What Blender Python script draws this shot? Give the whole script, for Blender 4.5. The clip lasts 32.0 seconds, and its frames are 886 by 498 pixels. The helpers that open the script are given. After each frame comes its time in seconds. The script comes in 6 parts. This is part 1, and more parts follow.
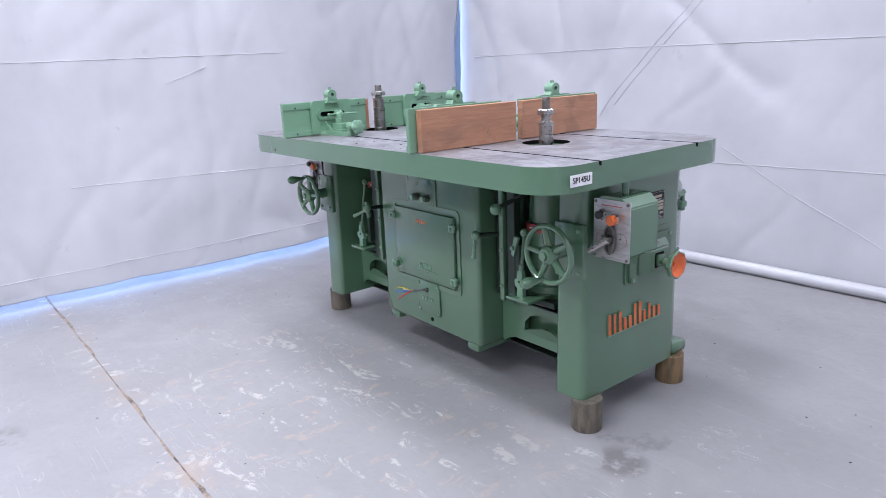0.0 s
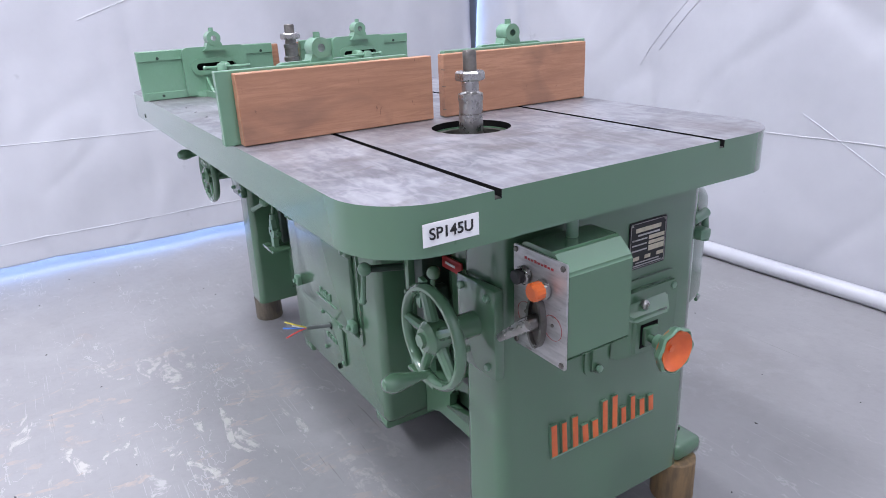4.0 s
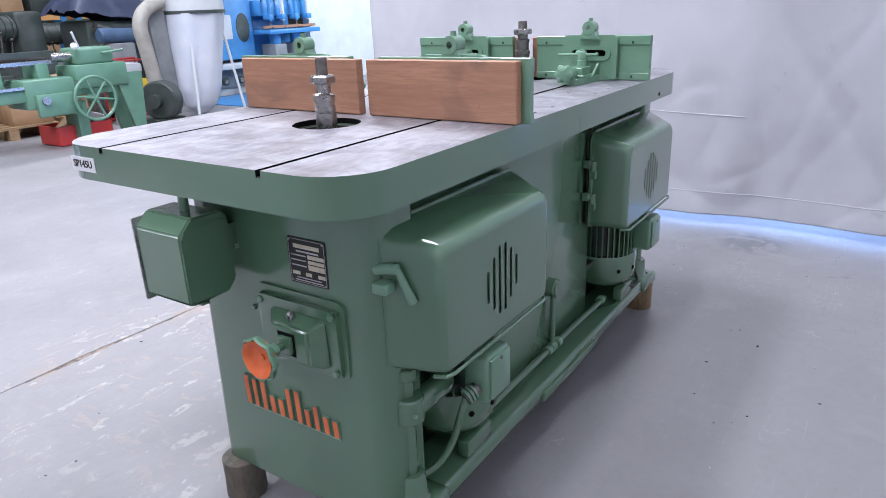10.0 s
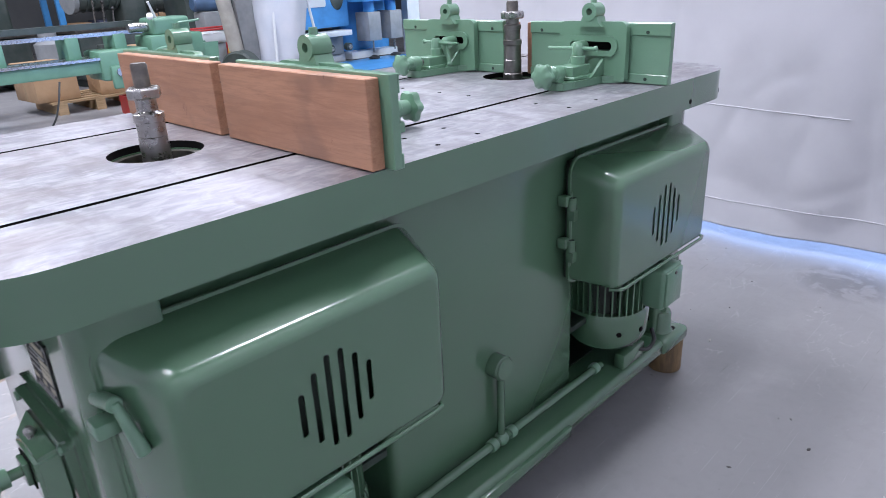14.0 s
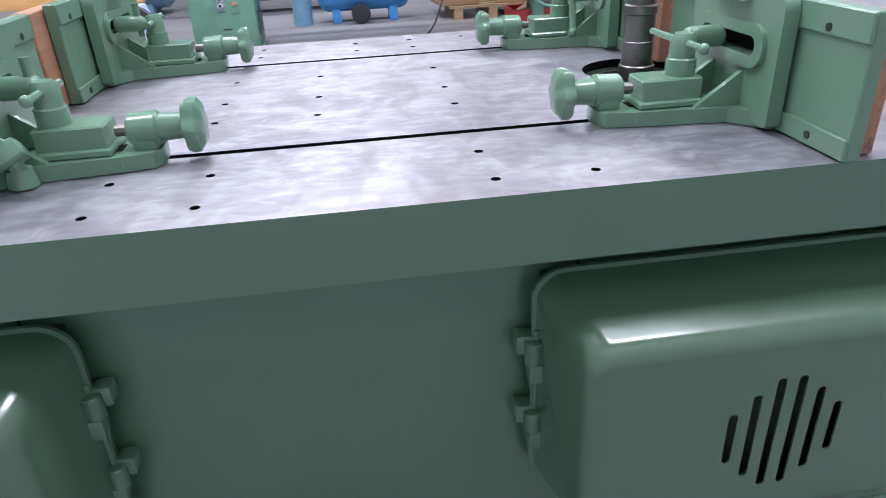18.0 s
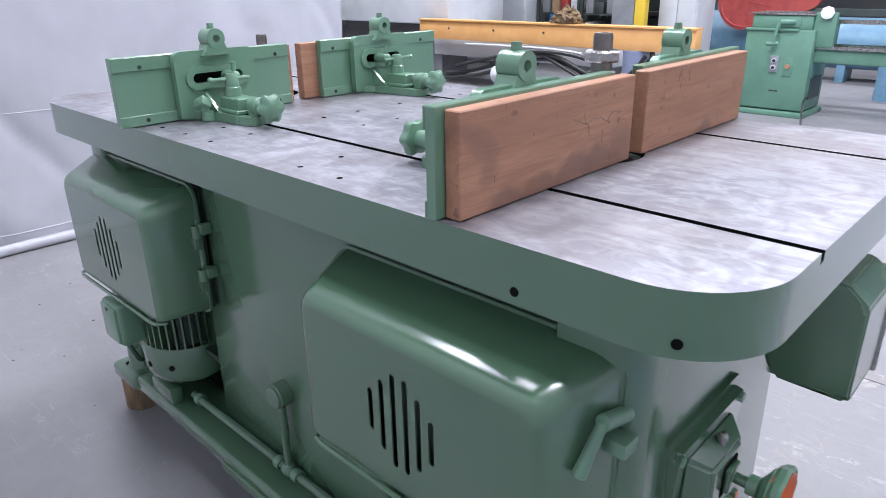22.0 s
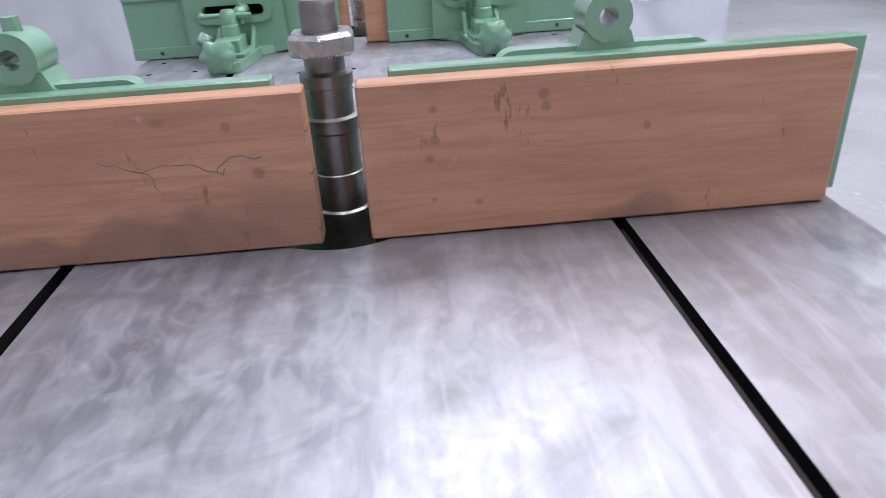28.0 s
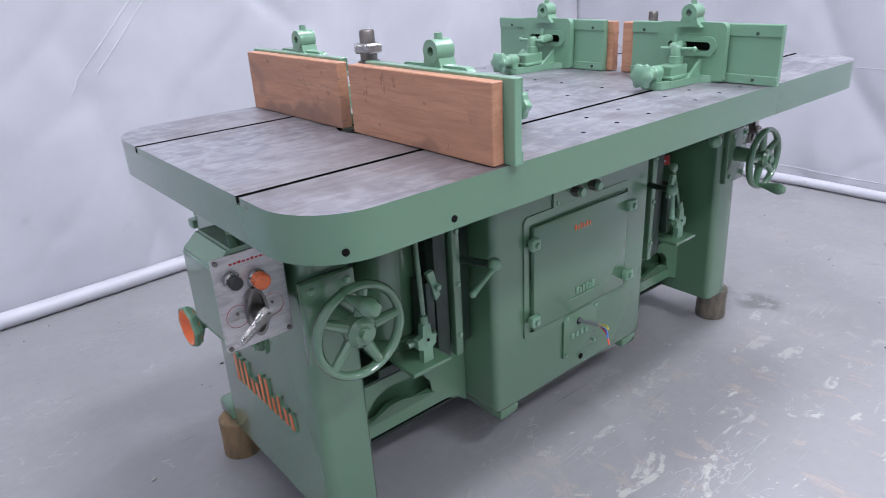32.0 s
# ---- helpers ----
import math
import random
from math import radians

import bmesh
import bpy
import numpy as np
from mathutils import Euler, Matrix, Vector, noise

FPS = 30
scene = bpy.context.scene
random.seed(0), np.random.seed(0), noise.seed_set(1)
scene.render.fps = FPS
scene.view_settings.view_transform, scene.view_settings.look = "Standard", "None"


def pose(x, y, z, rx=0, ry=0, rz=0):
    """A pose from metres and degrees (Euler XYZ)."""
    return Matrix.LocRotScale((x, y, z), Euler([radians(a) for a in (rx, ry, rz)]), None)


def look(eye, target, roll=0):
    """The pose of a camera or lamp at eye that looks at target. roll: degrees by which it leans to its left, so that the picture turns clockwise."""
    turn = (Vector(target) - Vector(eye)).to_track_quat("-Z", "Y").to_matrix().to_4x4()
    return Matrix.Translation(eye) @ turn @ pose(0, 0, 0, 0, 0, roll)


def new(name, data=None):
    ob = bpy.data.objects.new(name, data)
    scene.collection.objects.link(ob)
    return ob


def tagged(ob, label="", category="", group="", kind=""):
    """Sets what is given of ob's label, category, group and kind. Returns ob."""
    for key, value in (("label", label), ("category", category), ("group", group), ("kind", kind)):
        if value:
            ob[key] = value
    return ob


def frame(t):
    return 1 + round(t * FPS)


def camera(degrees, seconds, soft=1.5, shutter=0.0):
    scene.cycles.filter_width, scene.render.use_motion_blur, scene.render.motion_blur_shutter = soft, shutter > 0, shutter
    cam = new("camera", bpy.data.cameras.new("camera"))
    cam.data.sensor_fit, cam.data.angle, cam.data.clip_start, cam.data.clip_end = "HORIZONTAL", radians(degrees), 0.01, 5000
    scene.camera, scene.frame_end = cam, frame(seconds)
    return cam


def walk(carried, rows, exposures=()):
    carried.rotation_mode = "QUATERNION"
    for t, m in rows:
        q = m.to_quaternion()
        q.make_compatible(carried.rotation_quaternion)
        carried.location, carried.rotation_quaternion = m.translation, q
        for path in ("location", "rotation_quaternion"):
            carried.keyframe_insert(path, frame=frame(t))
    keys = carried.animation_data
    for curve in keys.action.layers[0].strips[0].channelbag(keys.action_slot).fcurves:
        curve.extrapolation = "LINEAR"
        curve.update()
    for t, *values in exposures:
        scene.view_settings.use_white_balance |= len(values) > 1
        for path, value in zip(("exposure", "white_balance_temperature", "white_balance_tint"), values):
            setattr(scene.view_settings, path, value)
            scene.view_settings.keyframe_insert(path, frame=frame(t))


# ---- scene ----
cam = camera(66.7, 32.0, soft=0.9, shutter=0.25)
# seconds, eye, target, roll
PATH = [
    (0, (2.192, -1.809, 1.246), (0.683, -0.609, 0.717), -2.5),
    (0.5, (2.064, -1.74, 1.24), (0.6, -0.492, 0.691), -2.8),
    (1, (1.954, -1.675, 1.232), (0.534, -0.399, 0.638), -2.9),
    (1.5, (1.858, -1.553, 1.228), (0.412, -0.309, 0.628), -3.6),
    (2, (1.788, -1.413, 1.234), (0.322, -0.201, 0.616), -2.8),
    (2.5, (1.717, -1.265, 1.227), (0.271, -0.044, 0.58), -3.0),
    (4.5, (1.74, -0.673, 1.223), (0.077, 0.17, 0.501), -3.0),
    (5, (1.731, -0.532, 1.23), (0.012, 0.167, 0.484), -3.8),
    (5.5, (1.732, -0.368, 1.234), (-0.054, 0.134, 0.488), -3.6),
    (6, (1.747, -0.195, 1.231), (-0.09, 0.129, 0.51), -3.1),
    (6.5, (1.739, -0.016, 1.216), (-0.117, 0.152, 0.49), -3.4),
    (7, (1.735, 0.131, 1.234), (-0.128, 0.099, 0.507), -3.4),
    (7.5, (1.753, 0.329, 1.242), (-0.089, 0.033, 0.521), -1.1),
    (8, (1.738, 0.509, 1.229), (-0.078, 0.05, 0.529), -2.0),
    (8.5, (1.707, 0.714, 1.216), (-0.031, 0.025, 0.505), -2.7),
    (9, (1.721, 0.937, 1.212), (0.096, 0.001, 0.516), -2.8),
    (9.5, (1.751, 1.121, 1.222), (0.193, 0.057, 0.557), -2.4),
    (10, (1.772, 1.199, 1.226), (0.222, 0.133, 0.547), -2.3),
    (10.5, (1.781, 1.235, 1.224), (0.24, 0.168, 0.526), -2.4),
    (11, (1.771, 1.249, 1.219), (0.238, 0.174, 0.517), -2.7),
    (11.5, (1.731, 1.243, 1.215), (0.216, 0.144, 0.51), -2.5),
    (12, (1.631, 1.229, 1.202), (0.156, 0.113, 0.441), -2.9),
    (12.5, (1.493, 1.218, 1.232), (0.025, 0.09, 0.475), -2.5),
    (13, (1.36, 1.222, 1.234), (-0.077, 0.067, 0.458), -3.2),
    (13.5, (1.19, 1.253, 1.243), (-0.176, -0.004, 0.5), -2.9),
    (14, (1.033, 1.258, 1.241), (-0.273, -0.055, 0.486), -2.8),
    (14.5, (0.858, 1.236, 1.25), (-0.399, -0.119, 0.486), -2.5),
    (16.5, (0.303, 1.153, 1.246), (-0.563, -0.434, 0.389), -2.0),
    (17, (0.192, 1.113, 1.236), (-0.516, -0.527, 0.335), -3.8),
    (17.5, (0.058, 1.09, 1.233), (-0.399, -0.63, 0.32), -2.9),
    (18, (-0.074, 1.057, 1.217), (-0.286, -0.707, 0.299), -2.9),
    (18.5, (-0.204, 0.967, 1.197), (-0.139, -0.794, 0.252), -2.7),
    (19, (-0.32, 0.891, 1.203), (0.193, -0.812, 0.288), -3.8),
    (19.5, (-0.454, 0.868, 1.222), (0.438, -0.71, 0.377), -1.7),
    (20, (-0.567, 0.897, 1.237), (0.529, -0.592, 0.471), -2.2),
    (20.5, (-0.718, 0.986, 1.265), (0.443, -0.444, 0.485), -0.9),
    (21, (-0.874, 1.022, 1.274), (0.338, -0.373, 0.509), -1.4),
    (21.5, (-1.031, 1.034, 1.262), (0.239, -0.315, 0.508), -0.5),
    (22, (-1.154, 1.057, 1.252), (0.132, -0.282, 0.508), -0.9),
    (22.5, (-1.234, 1.072, 1.246), (0.057, -0.263, 0.504), -1.0),
    (23, (-1.284, 1.084, 1.239), (0.018, -0.24, 0.496), -1.1),
    (23.5, (-1.311, 1.093, 1.212), (-0.02, -0.221, 0.433), -0.6),
    (24, (-1.328, 1.106, 1.19), (-0.053, -0.192, 0.36), -0.5),
    (24.5, (-1.337, 1.102, 1.196), (-0.061, -0.189, 0.358), -0.3),
    (26.5, (-1.252, 0.57, 1.248), (0.153, -0.477, 0.285), -1.0),
    (27, (-1.258, 0.328, 1.259), (0.307, -0.457, 0.292), -1.7),
    (27.5, (-1.207, 0.135, 1.242), (0.444, -0.402, 0.248), -1.5),
    (28, (-1.161, -0.056, 1.238), (0.607, -0.153, 0.308), -3.6),
    (28.5, (-1.107, -0.202, 1.255), (0.638, 0.156, 0.346), -1.2),
    (29, (-1.107, -0.351, 1.241), (0.555, 0.44, 0.459), -2.8),
    (29.5, (-1.131, -0.534, 1.252), (0.424, 0.45, 0.467), -3.7),
    (30, (-1.119, -0.754, 1.246), (0.244, 0.475, 0.451), -2.2),
    (30.5, (-1.172, -0.912, 1.254), (0.132, 0.413, 0.515), -3.0),
    (31, (-1.253, -1.056, 1.27), (0.007, 0.312, 0.534), -3.5),
    (31.5, (-1.314, -1.172, 1.27), (-0.082, 0.186, 0.471), -3.4),
    (32, (-1.372, -1.251, 1.28), (-0.212, 0.182, 0.507), -3.2),
]
walk(cam, [(t, look(e, g, r)) for t, e, g, r in PATH], exposures=[(0, 0.34), (7, 0.37), (9, 0.33), (14, 0.28), (18, 0.18), (19, 0.15), (20, 0.23), (22, 0.28), (24, 0.22), (27, 0.29), (28, 0.17), (29, 0.20), (32, 0.30)])

# ---- world and light ----
world = bpy.data.worlds.new("world")
scene.world = world
world.use_nodes = True
bg = world.node_tree.nodes["Background"]
sky = world.node_tree.nodes.new("ShaderNodeTexSky")
sky.sky_type, sky.sun_disc = "NISHITA", False
sky.sun_elevation, sky.sun_rotation = radians(30), radians(90)
world.node_tree.links.new(sky.outputs[0], bg.inputs[0])
bg.inputs[1].default_value = 0.1


def area_lamp(name, m, sx, sy, watts, colour):
    data = bpy.data.lights.new(name, "AREA")
    data.shape, data.size, data.size_y = "RECTANGLE", sx, sy
    data.energy, data.color = watts, colour
    ob = new(name, data)
    ob.matrix_world = m
    return ob


# high-bay lamps under the hall's roof, out of view; no fittings are modelled
LAMP_TINT = (0.843, 0.865, 1.0)
# the 330 W one is added behind the third sheet to brighten the saw
for lx, ly, watts in ((-1.6, 0.5, 112), (2.2, -0.1, 145), (-3.0, -1.9, 95), (0.3, -1.9, 150), (3.6, -1.9, 95), (-4, -4.2, 140), (0.3, -4.2, 205), (5.8, -3.4, 330), (-4, -8.6, 150), (0.3, -8.6, 150), (4.6, -8.6, 150)):
    area_lamp("high_bay_light", pose(lx, ly, 5.6), 1.5, 0.6, watts, LAMP_TINT)
# stands in for the daylit doorway behind the plastic sheets
area_lamp("door_daylight", pose(-3.2, 0.0, 1.35, 0, -90, 0), 2.6, 5.0, 165, (0.28, 0.48, 1.0))
# added lamp that only brightens the white partition; no doorway stands here
area_lamp("door_daylight", pose(-8.8, -4.6, 2.6, -62, 0, 0), 2.6, 2.2, 200, (0.72, 0.84, 1.0))


# ---- materials ----
def material(name, colour, rough=0.5, metal=0.0, second=None, scale=8.0, mix=(0.4, 0.65), detail=4.0, stretch=(1, 1, 1),
             bump=0.0, bump_scale=80.0, rough_var=0.0, coat=0.0, emit=0.0, spots=None, spot_scale=30.0, spot_cut=0.68, swirl=0.0, trans=0.0):
    m = bpy.data.materials.new(name)
    m.use_nodes = True
    nt = m.node_tree
    b = nt.nodes["Principled BSDF"]
    link = nt.links.new
    b.inputs["Roughness"].default_value = rough
    b.inputs["Metallic"].default_value = metal
    b.inputs["Base Color"].default_value = (*colour, 1)
    b.inputs["Coat Weight"].default_value = coat
    b.inputs["Coat Roughness"].default_value = 0.13
    b.inputs["Transmission Weight"].default_value = trans
    tex = nt.nodes.new("ShaderNodeTexCoord")
    mp = nt.nodes.new("ShaderNodeMapping")
    mp.inputs["Scale"].default_value = stretch
    geo = nt.nodes.new("ShaderNodeNewGeometry")
    link(geo.outputs["Position"], mp.inputs["Vector"])

    def noise_node(s, d=detail, r=0.6):
        n = nt.nodes.new("ShaderNodeTexNoise")
        n.inputs["Scale"].default_value, n.inputs["Detail"].default_value, n.inputs["Roughness"].default_value = s, d, r
        n.inputs["Distortion"].default_value = swirl
        link(mp.outputs[0], n.inputs["Vector"])
        return n.outputs["Fac"]

    def span(sock, a, c, lo=0.0, hi=1.0):
        r = nt.nodes.new("ShaderNodeMapRange")
        link(sock, r.inputs["Value"])
        for key, v in (("From Min", a), ("From Max", c), ("To Min", lo), ("To Max", hi)):
            r.inputs[key].default_value = v
        return r.outputs[0]

    def blend(fac, a, c):
        x = nt.nodes.new("ShaderNodeMix")
        x.data_type = "RGBA"
        link(fac, x.inputs["Factor"])
        for key, v in (("A", a), ("B", c)):
            sock = [i for i in x.inputs if i.name == key and i.type == "RGBA"][0]
            if isinstance(v, tuple):
                sock.default_value = (*v, 1)
            else:
                link(v, sock)
        return [o for o in x.outputs if o.type == "RGBA"][0]

    colour_out = None
    if second:
        colour_out = blend(span(noise_node(scale), *mix), colour, second)
    if spots:
        colour_out = blend(span(noise_node(spot_scale, 6, 0.65), spot_cut, spot_cut + 0.05), colour_out or colour, spots)
    if colour_out:
        link(colour_out, b.inputs["Base Color"])
    if rough_var:
        link(span(noise_node(scale * 1.7, 6), 0.3, 0.7, max(rough - rough_var, 0.03), min(rough + rough_var, 1)), b.inputs["Roughness"])
    if bump:
        bp = nt.nodes.new("ShaderNodeBump")
        bp.inputs["Strength"].default_value, bp.inputs["Distance"].default_value = bump, 0.002
        link(noise_node(bump_scale, 3), bp.inputs["Height"])
        link(bp.outputs[0], b.inputs["Normal"])
    if emit:
        b.inputs["Emission Color"].default_value = (*colour, 1)
        b.inputs["Emission Strength"].default_value = emit
    return m


GREEN = material("green_enamel", (0.080, 0.166, 0.096), 0.26, 0, (0.090, 0.180, 0.106), 1.6, (0.25, 0.75), 2.0, bump=0.10, bump_scale=22, coat=1.0,
                 spots=(0.060, 0.125, 0.072), spot_scale=34, spot_cut=0.74)
GREEN_CAST = material("green_enamel_cast", (0.136, 0.262, 0.168), 0.28, 0, (0.148, 0.278, 0.182), 9, (0.25, 0.75), 0.0, bump=0.35, bump_scale=70, coat=0.5,
                      spots=(0.155, 0.295, 0.21), spot_scale=60, spot_cut=0.7)
GREEN_FAR = material("green_paint_old", (0.125, 0.255, 0.178), 0.4, 0, (0.105, 0.22, 0.152), 6, rough_var=0.1)
STEEL = material("turned_steel", (0.42, 0.41, 0.40), 0.3, 0.95, (0.34, 0.325, 0.31), 40, rough_var=0.12, bump=0.1, bump_scale=200)
STEEL_WORN = material("worn_steel", (0.25, 0.24, 0.23), 0.36, 0.95, (0.17, 0.16, 0.15), 30, rough_var=0.1)
STEEL_DARK = material("oiled_steel", (0.14, 0.13, 0.12), 0.4, 0.9, (0.22, 0.20, 0.18), 30, rough_var=0.12)
# near-black, mostly for the shade inside holes and slots
BLACK = material("black_void", (0.006, 0.006, 0.006), 0.9)
BLACK.node_tree.nodes["Principled BSDF"].inputs["Specular IOR Level"].default_value = 0.1
# near-black brown with paler mottling, for the groove floors
GROOVE_DARK = material("groove_brown_black", (0.016, 0.014, 0.012), 0.55, 0, (0.045, 0.036, 0.028), 25)
WOOD = material("beech_board", (0.465, 0.238, 0.140), 0.5, 0, (0.340, 0.164, 0.094), 3.5, (0.35, 0.7), 5, (5, 0.8, 4), bump=0.15, bump_scale=60, rough_var=0.1)
WOOD_OLD = material("old_timber_block", (0.26, 0.17, 0.085), 0.7, 0, (0.14, 0.10, 0.06), 14, stretch=(3, 3, 0.7), bump=0.4, bump_scale=60)
WOOD_DIRTY = material("grimy_timber_block", (0.17, 0.14, 0.105), 0.75, 0, (0.09, 0.085, 0.07), 16, stretch=(3, 3, 0.8), bump=0.5, bump_scale=60)
ORANGE = material("orange_enamel", (0.75, 0.155, 0.035), 0.3, 0, (0.66, 0.12, 0.03), 30, coat=0.3, bump=0.15)
RED = material("red_enamel", (0.42, 0.035, 0.035), 0.35, 0, (0.35, 0.03, 0.03), 20)
WHITE = material("white_label", (0.82, 0.82, 0.82), 0.5)
INK = material("black_ink", (0.014, 0.014, 0.015), 0.6)
PLATE_CREAM = material("engraved_cream", (0.62, 0.57, 0.44), 0.55, 0, (0.50, 0.45, 0.34), 60)
ALU = material("brushed_aluminium", (0.55, 0.54, 0.54), 0.42, 0.85, (0.42, 0.41, 0.41), 24, stretch=(1, 1, 4), rough_var=0.1,
               spots=(0.27, 0.25, 0.24), spot_scale=14, spot_cut=0.62)
RUBBER = material("black_rubber", (0.025, 0.026, 0.027), 0.5)
CABLE_GREY = material("grey_cable", (0.20, 0.21, 0.21), 0.5)
# darkened copy of the green enamel; shade inside the base is in its colour
GREEN_SHADED = material("shaded_green_enamel", (0.018, 0.038, 0.025), 0.45, 0, (0.010, 0.020, 0.014), 10, coat=0.1, bump=0.15)
SHEET = material("grey_tarpaulin", (0.485, 0.485, 0.515), 0.36, 0, (0.43, 0.43, 0.46), 1.6, detail=6, bump=0.4, bump_scale=9, rough_var=0.08,
                 spots=(0.41, 0.41, 0.437), spot_scale=5, spot_cut=0.66)
BLUE = material("blue_paint", (0.06, 0.27, 0.60), 0.35, 0, (0.05, 0.22, 0.5), 6)
PALE_BLUE = material("pale_blue_paint", (0.17, 0.32, 0.43), 0.4, 0, (0.135, 0.26, 0.36), 6)
CARDBOARD = material("cardboard", (0.42, 0.27, 0.155), 0.8, 0, (0.36, 0.225, 0.125), 5, bump=0.2)
PLANK = material("pine_plank", (0.40, 0.27, 0.15), 0.7, 0, (0.30, 0.20, 0.11), 10, stretch=(1, 6, 6))
BEAM = material("orange_beam_paint", (0.78, 0.42, 0.155), 0.5, 0, (0.72, 0.37, 0.13), 7, spots=(0.5, 0.3, 0.15), spot_scale=20, spot_cut=0.7)
LIGHT_GREY = material("light_grey_paint", (0.62, 0.64, 0.66), 0.4, 0, (0.55, 0.57, 0.59), 3)
MID_GREY = material("mid_grey_paint", (0.25, 0.26, 0.27), 0.5, 0, (0.20, 0.21, 0.22), 6)
DARK = material("dark_machine_paint", (0.035, 0.05, 0.045), 0.45, 0, (0.06, 0.07, 0.065), 6)
DARK_BLUE = material("navy_tarpaulin", (0.03, 0.04, 0.075), 0.55, 0, (0.045, 0.055, 0.10), 5, bump=0.3, bump_scale=12)
RED_MESH = material("dusty_red_mesh", (0.56, 0.10, 0.085), 0.55, 0, (0.46, 0.075, 0.07), 9)
HOSE = material("beige_hose", (0.36, 0.345, 0.31), 0.55, 0, (0.29, 0.275, 0.25), 7)
RED_PLASTIC = material("red_plastic", (0.55, 0.04, 0.035), 0.4)
YELLOW = material("yellow_paint", (0.75, 0.52, 0.05), 0.45)
# kept dark to cut the light bounced off walls and roof
HALL_WALL = material("hall_wall_dark", (0.13, 0.135, 0.14), 0.7, 0, (0.11, 0.115, 0.12), 1.2)
CLEAR = material("clear_film", (0.78, 0.82, 0.90), 0.25, 0, (0.86, 0.88, 0.95), 3, trans=0.3, bump=0.9, bump_scale=14)
COPPER_Y, COPPER_B, COPPER_R = (material(n, c, 0.45) for n, c in (("yellow_wire", (0.75, 0.62, 0.05)), ("blue_wire", (0.05, 0.18, 0.6)), ("red_wire", (0.6, 0.05, 0.04))))


def concrete():
    m = material("worn_concrete", (0.275, 0.269, 0.276), 0.52, 0, (0.232, 0.227, 0.233), 1.1, (0.35, 0.7), 9, bump=0.22, bump_scale=60, rough_var=0.14,
                 spots=(0.20, 0.19, 0.18), spot_scale=2.3, spot_cut=0.72)
    nt = m.node_tree
    b = nt.nodes["Principled BSDF"]
    old = b.inputs["Base Color"].links[0].from_socket
    geo = nt.nodes.new("ShaderNodeNewGeometry")

    def noise_of(scale, det, stretch=(1, 1, 1), rot=0.0, dist=0.0):
        mp = nt.nodes.new("ShaderNodeMapping")
        mp.inputs["Scale"].default_value = stretch
        mp.inputs["Rotation"].default_value = (0, 0, rot)
        nt.links.new(geo.outputs["Position"], mp.inputs["Vector"])
        n = nt.nodes.new("ShaderNodeTexNoise")
        n.inputs["Scale"].default_value, n.inputs["Detail"].default_value, n.inputs["Roughness"].default_value = scale, det, 0.6
        n.inputs["Distortion"].default_value = dist
        nt.links.new(mp.outputs[0], n.inputs["Vector"])
        return n.outputs["Fac"]

    def cut(sock, a, c, hi=1.0):
        r = nt.nodes.new("ShaderNodeMapRange")
        nt.links.new(sock, r.inputs["Value"])
        for key, v in (("From Min", a), ("From Max", c), ("To Max", hi)):
            r.inputs[key].default_value = v
        return r.outputs[0]

    def over(sock, fac, colour):
        x = nt.nodes.new("ShaderNodeMix")
        x.data_type = "RGBA"
        nt.links.new(fac, x.inputs["Factor"])
        a, c = [i for i in x.inputs if i.type == "RGBA"]
        nt.links.new(sock, a)
        c.default_value = (*colour, 1)
        return [o for o in x.outputs if o.type == "RGBA"][0]

    def both(a, c):
        x = nt.nodes.new("ShaderNodeMath")
        x.operation = "MULTIPLY"
        nt.links.new(a, x.inputs[0])
        nt.links.new(c, x.inputs[1])
        return x.outputs[0]

    patch = cut(noise_of(0.75, 4), 0.49, 0.60)
    sep = nt.nodes.new("ShaderNodeSeparateXYZ")
    nt.links.new(geo.outputs["Position"], sep.inputs[0])
    worn = cut(sep.outputs["Y"], 0.5, -0.35)
    aisle = cut(sep.outputs["Y"], 1.2, -0.6, 0.8)
    aisle.node.inputs["To Min"].default_value = 0.42
    # mottled cement skin, pale dusting, dark fine grain
    c = over(old, cut(noise_of(30, 9), 0.50, 0.75, 0.4), (0.216, 0.212, 0.217))
    c = over(c, cut(noise_of(2.4, 9, dist=0.6), 0.55, 0.74, 0.55), (0.332, 0.325, 0.33))
    c = over(c, cut(noise_of(6.5, 8, dist=0.3), 0.60, 0.72, 0.35), (0.216, 0.21, 0.212))
    # short scratches in several directions, broken into pieces
    for rot, s, lo, w in ((0.45, 2.3, 0.655, 60), (1.25, 2.9, 0.66, 55), (2.3, 2.5, 0.655, 64), (1.9, 3.4, 0.66, 50), (0.8, 4.1, 0.66, 44)):
        line = both(cut(noise_of(s, 3, (1, w, 1), rot, 0.35), lo + 0.012, lo + 0.035, 0.36), cut(noise_of(2.2, 5, (1, 1, 1), rot + 0.4), 0.50, 0.56))
        c = over(c, both(line, aisle), (0.498, 0.49, 0.498))
    c = over(c, both(cut(noise_of(1.6, 4, (1, 36, 1), 0.8, 0.3), 0.68, 0.70, 0.6), patch), (0.108, 0.104, 0.104))
    def contour(sock, eps):
        x = nt.nodes.new("ShaderNodeMath")
        x.operation = "COMPARE"
        nt.links.new(sock, x.inputs[0])
        x.inputs[1].default_value, x.inputs[2].default_value = 0.5, eps
        return x.outputs[0]

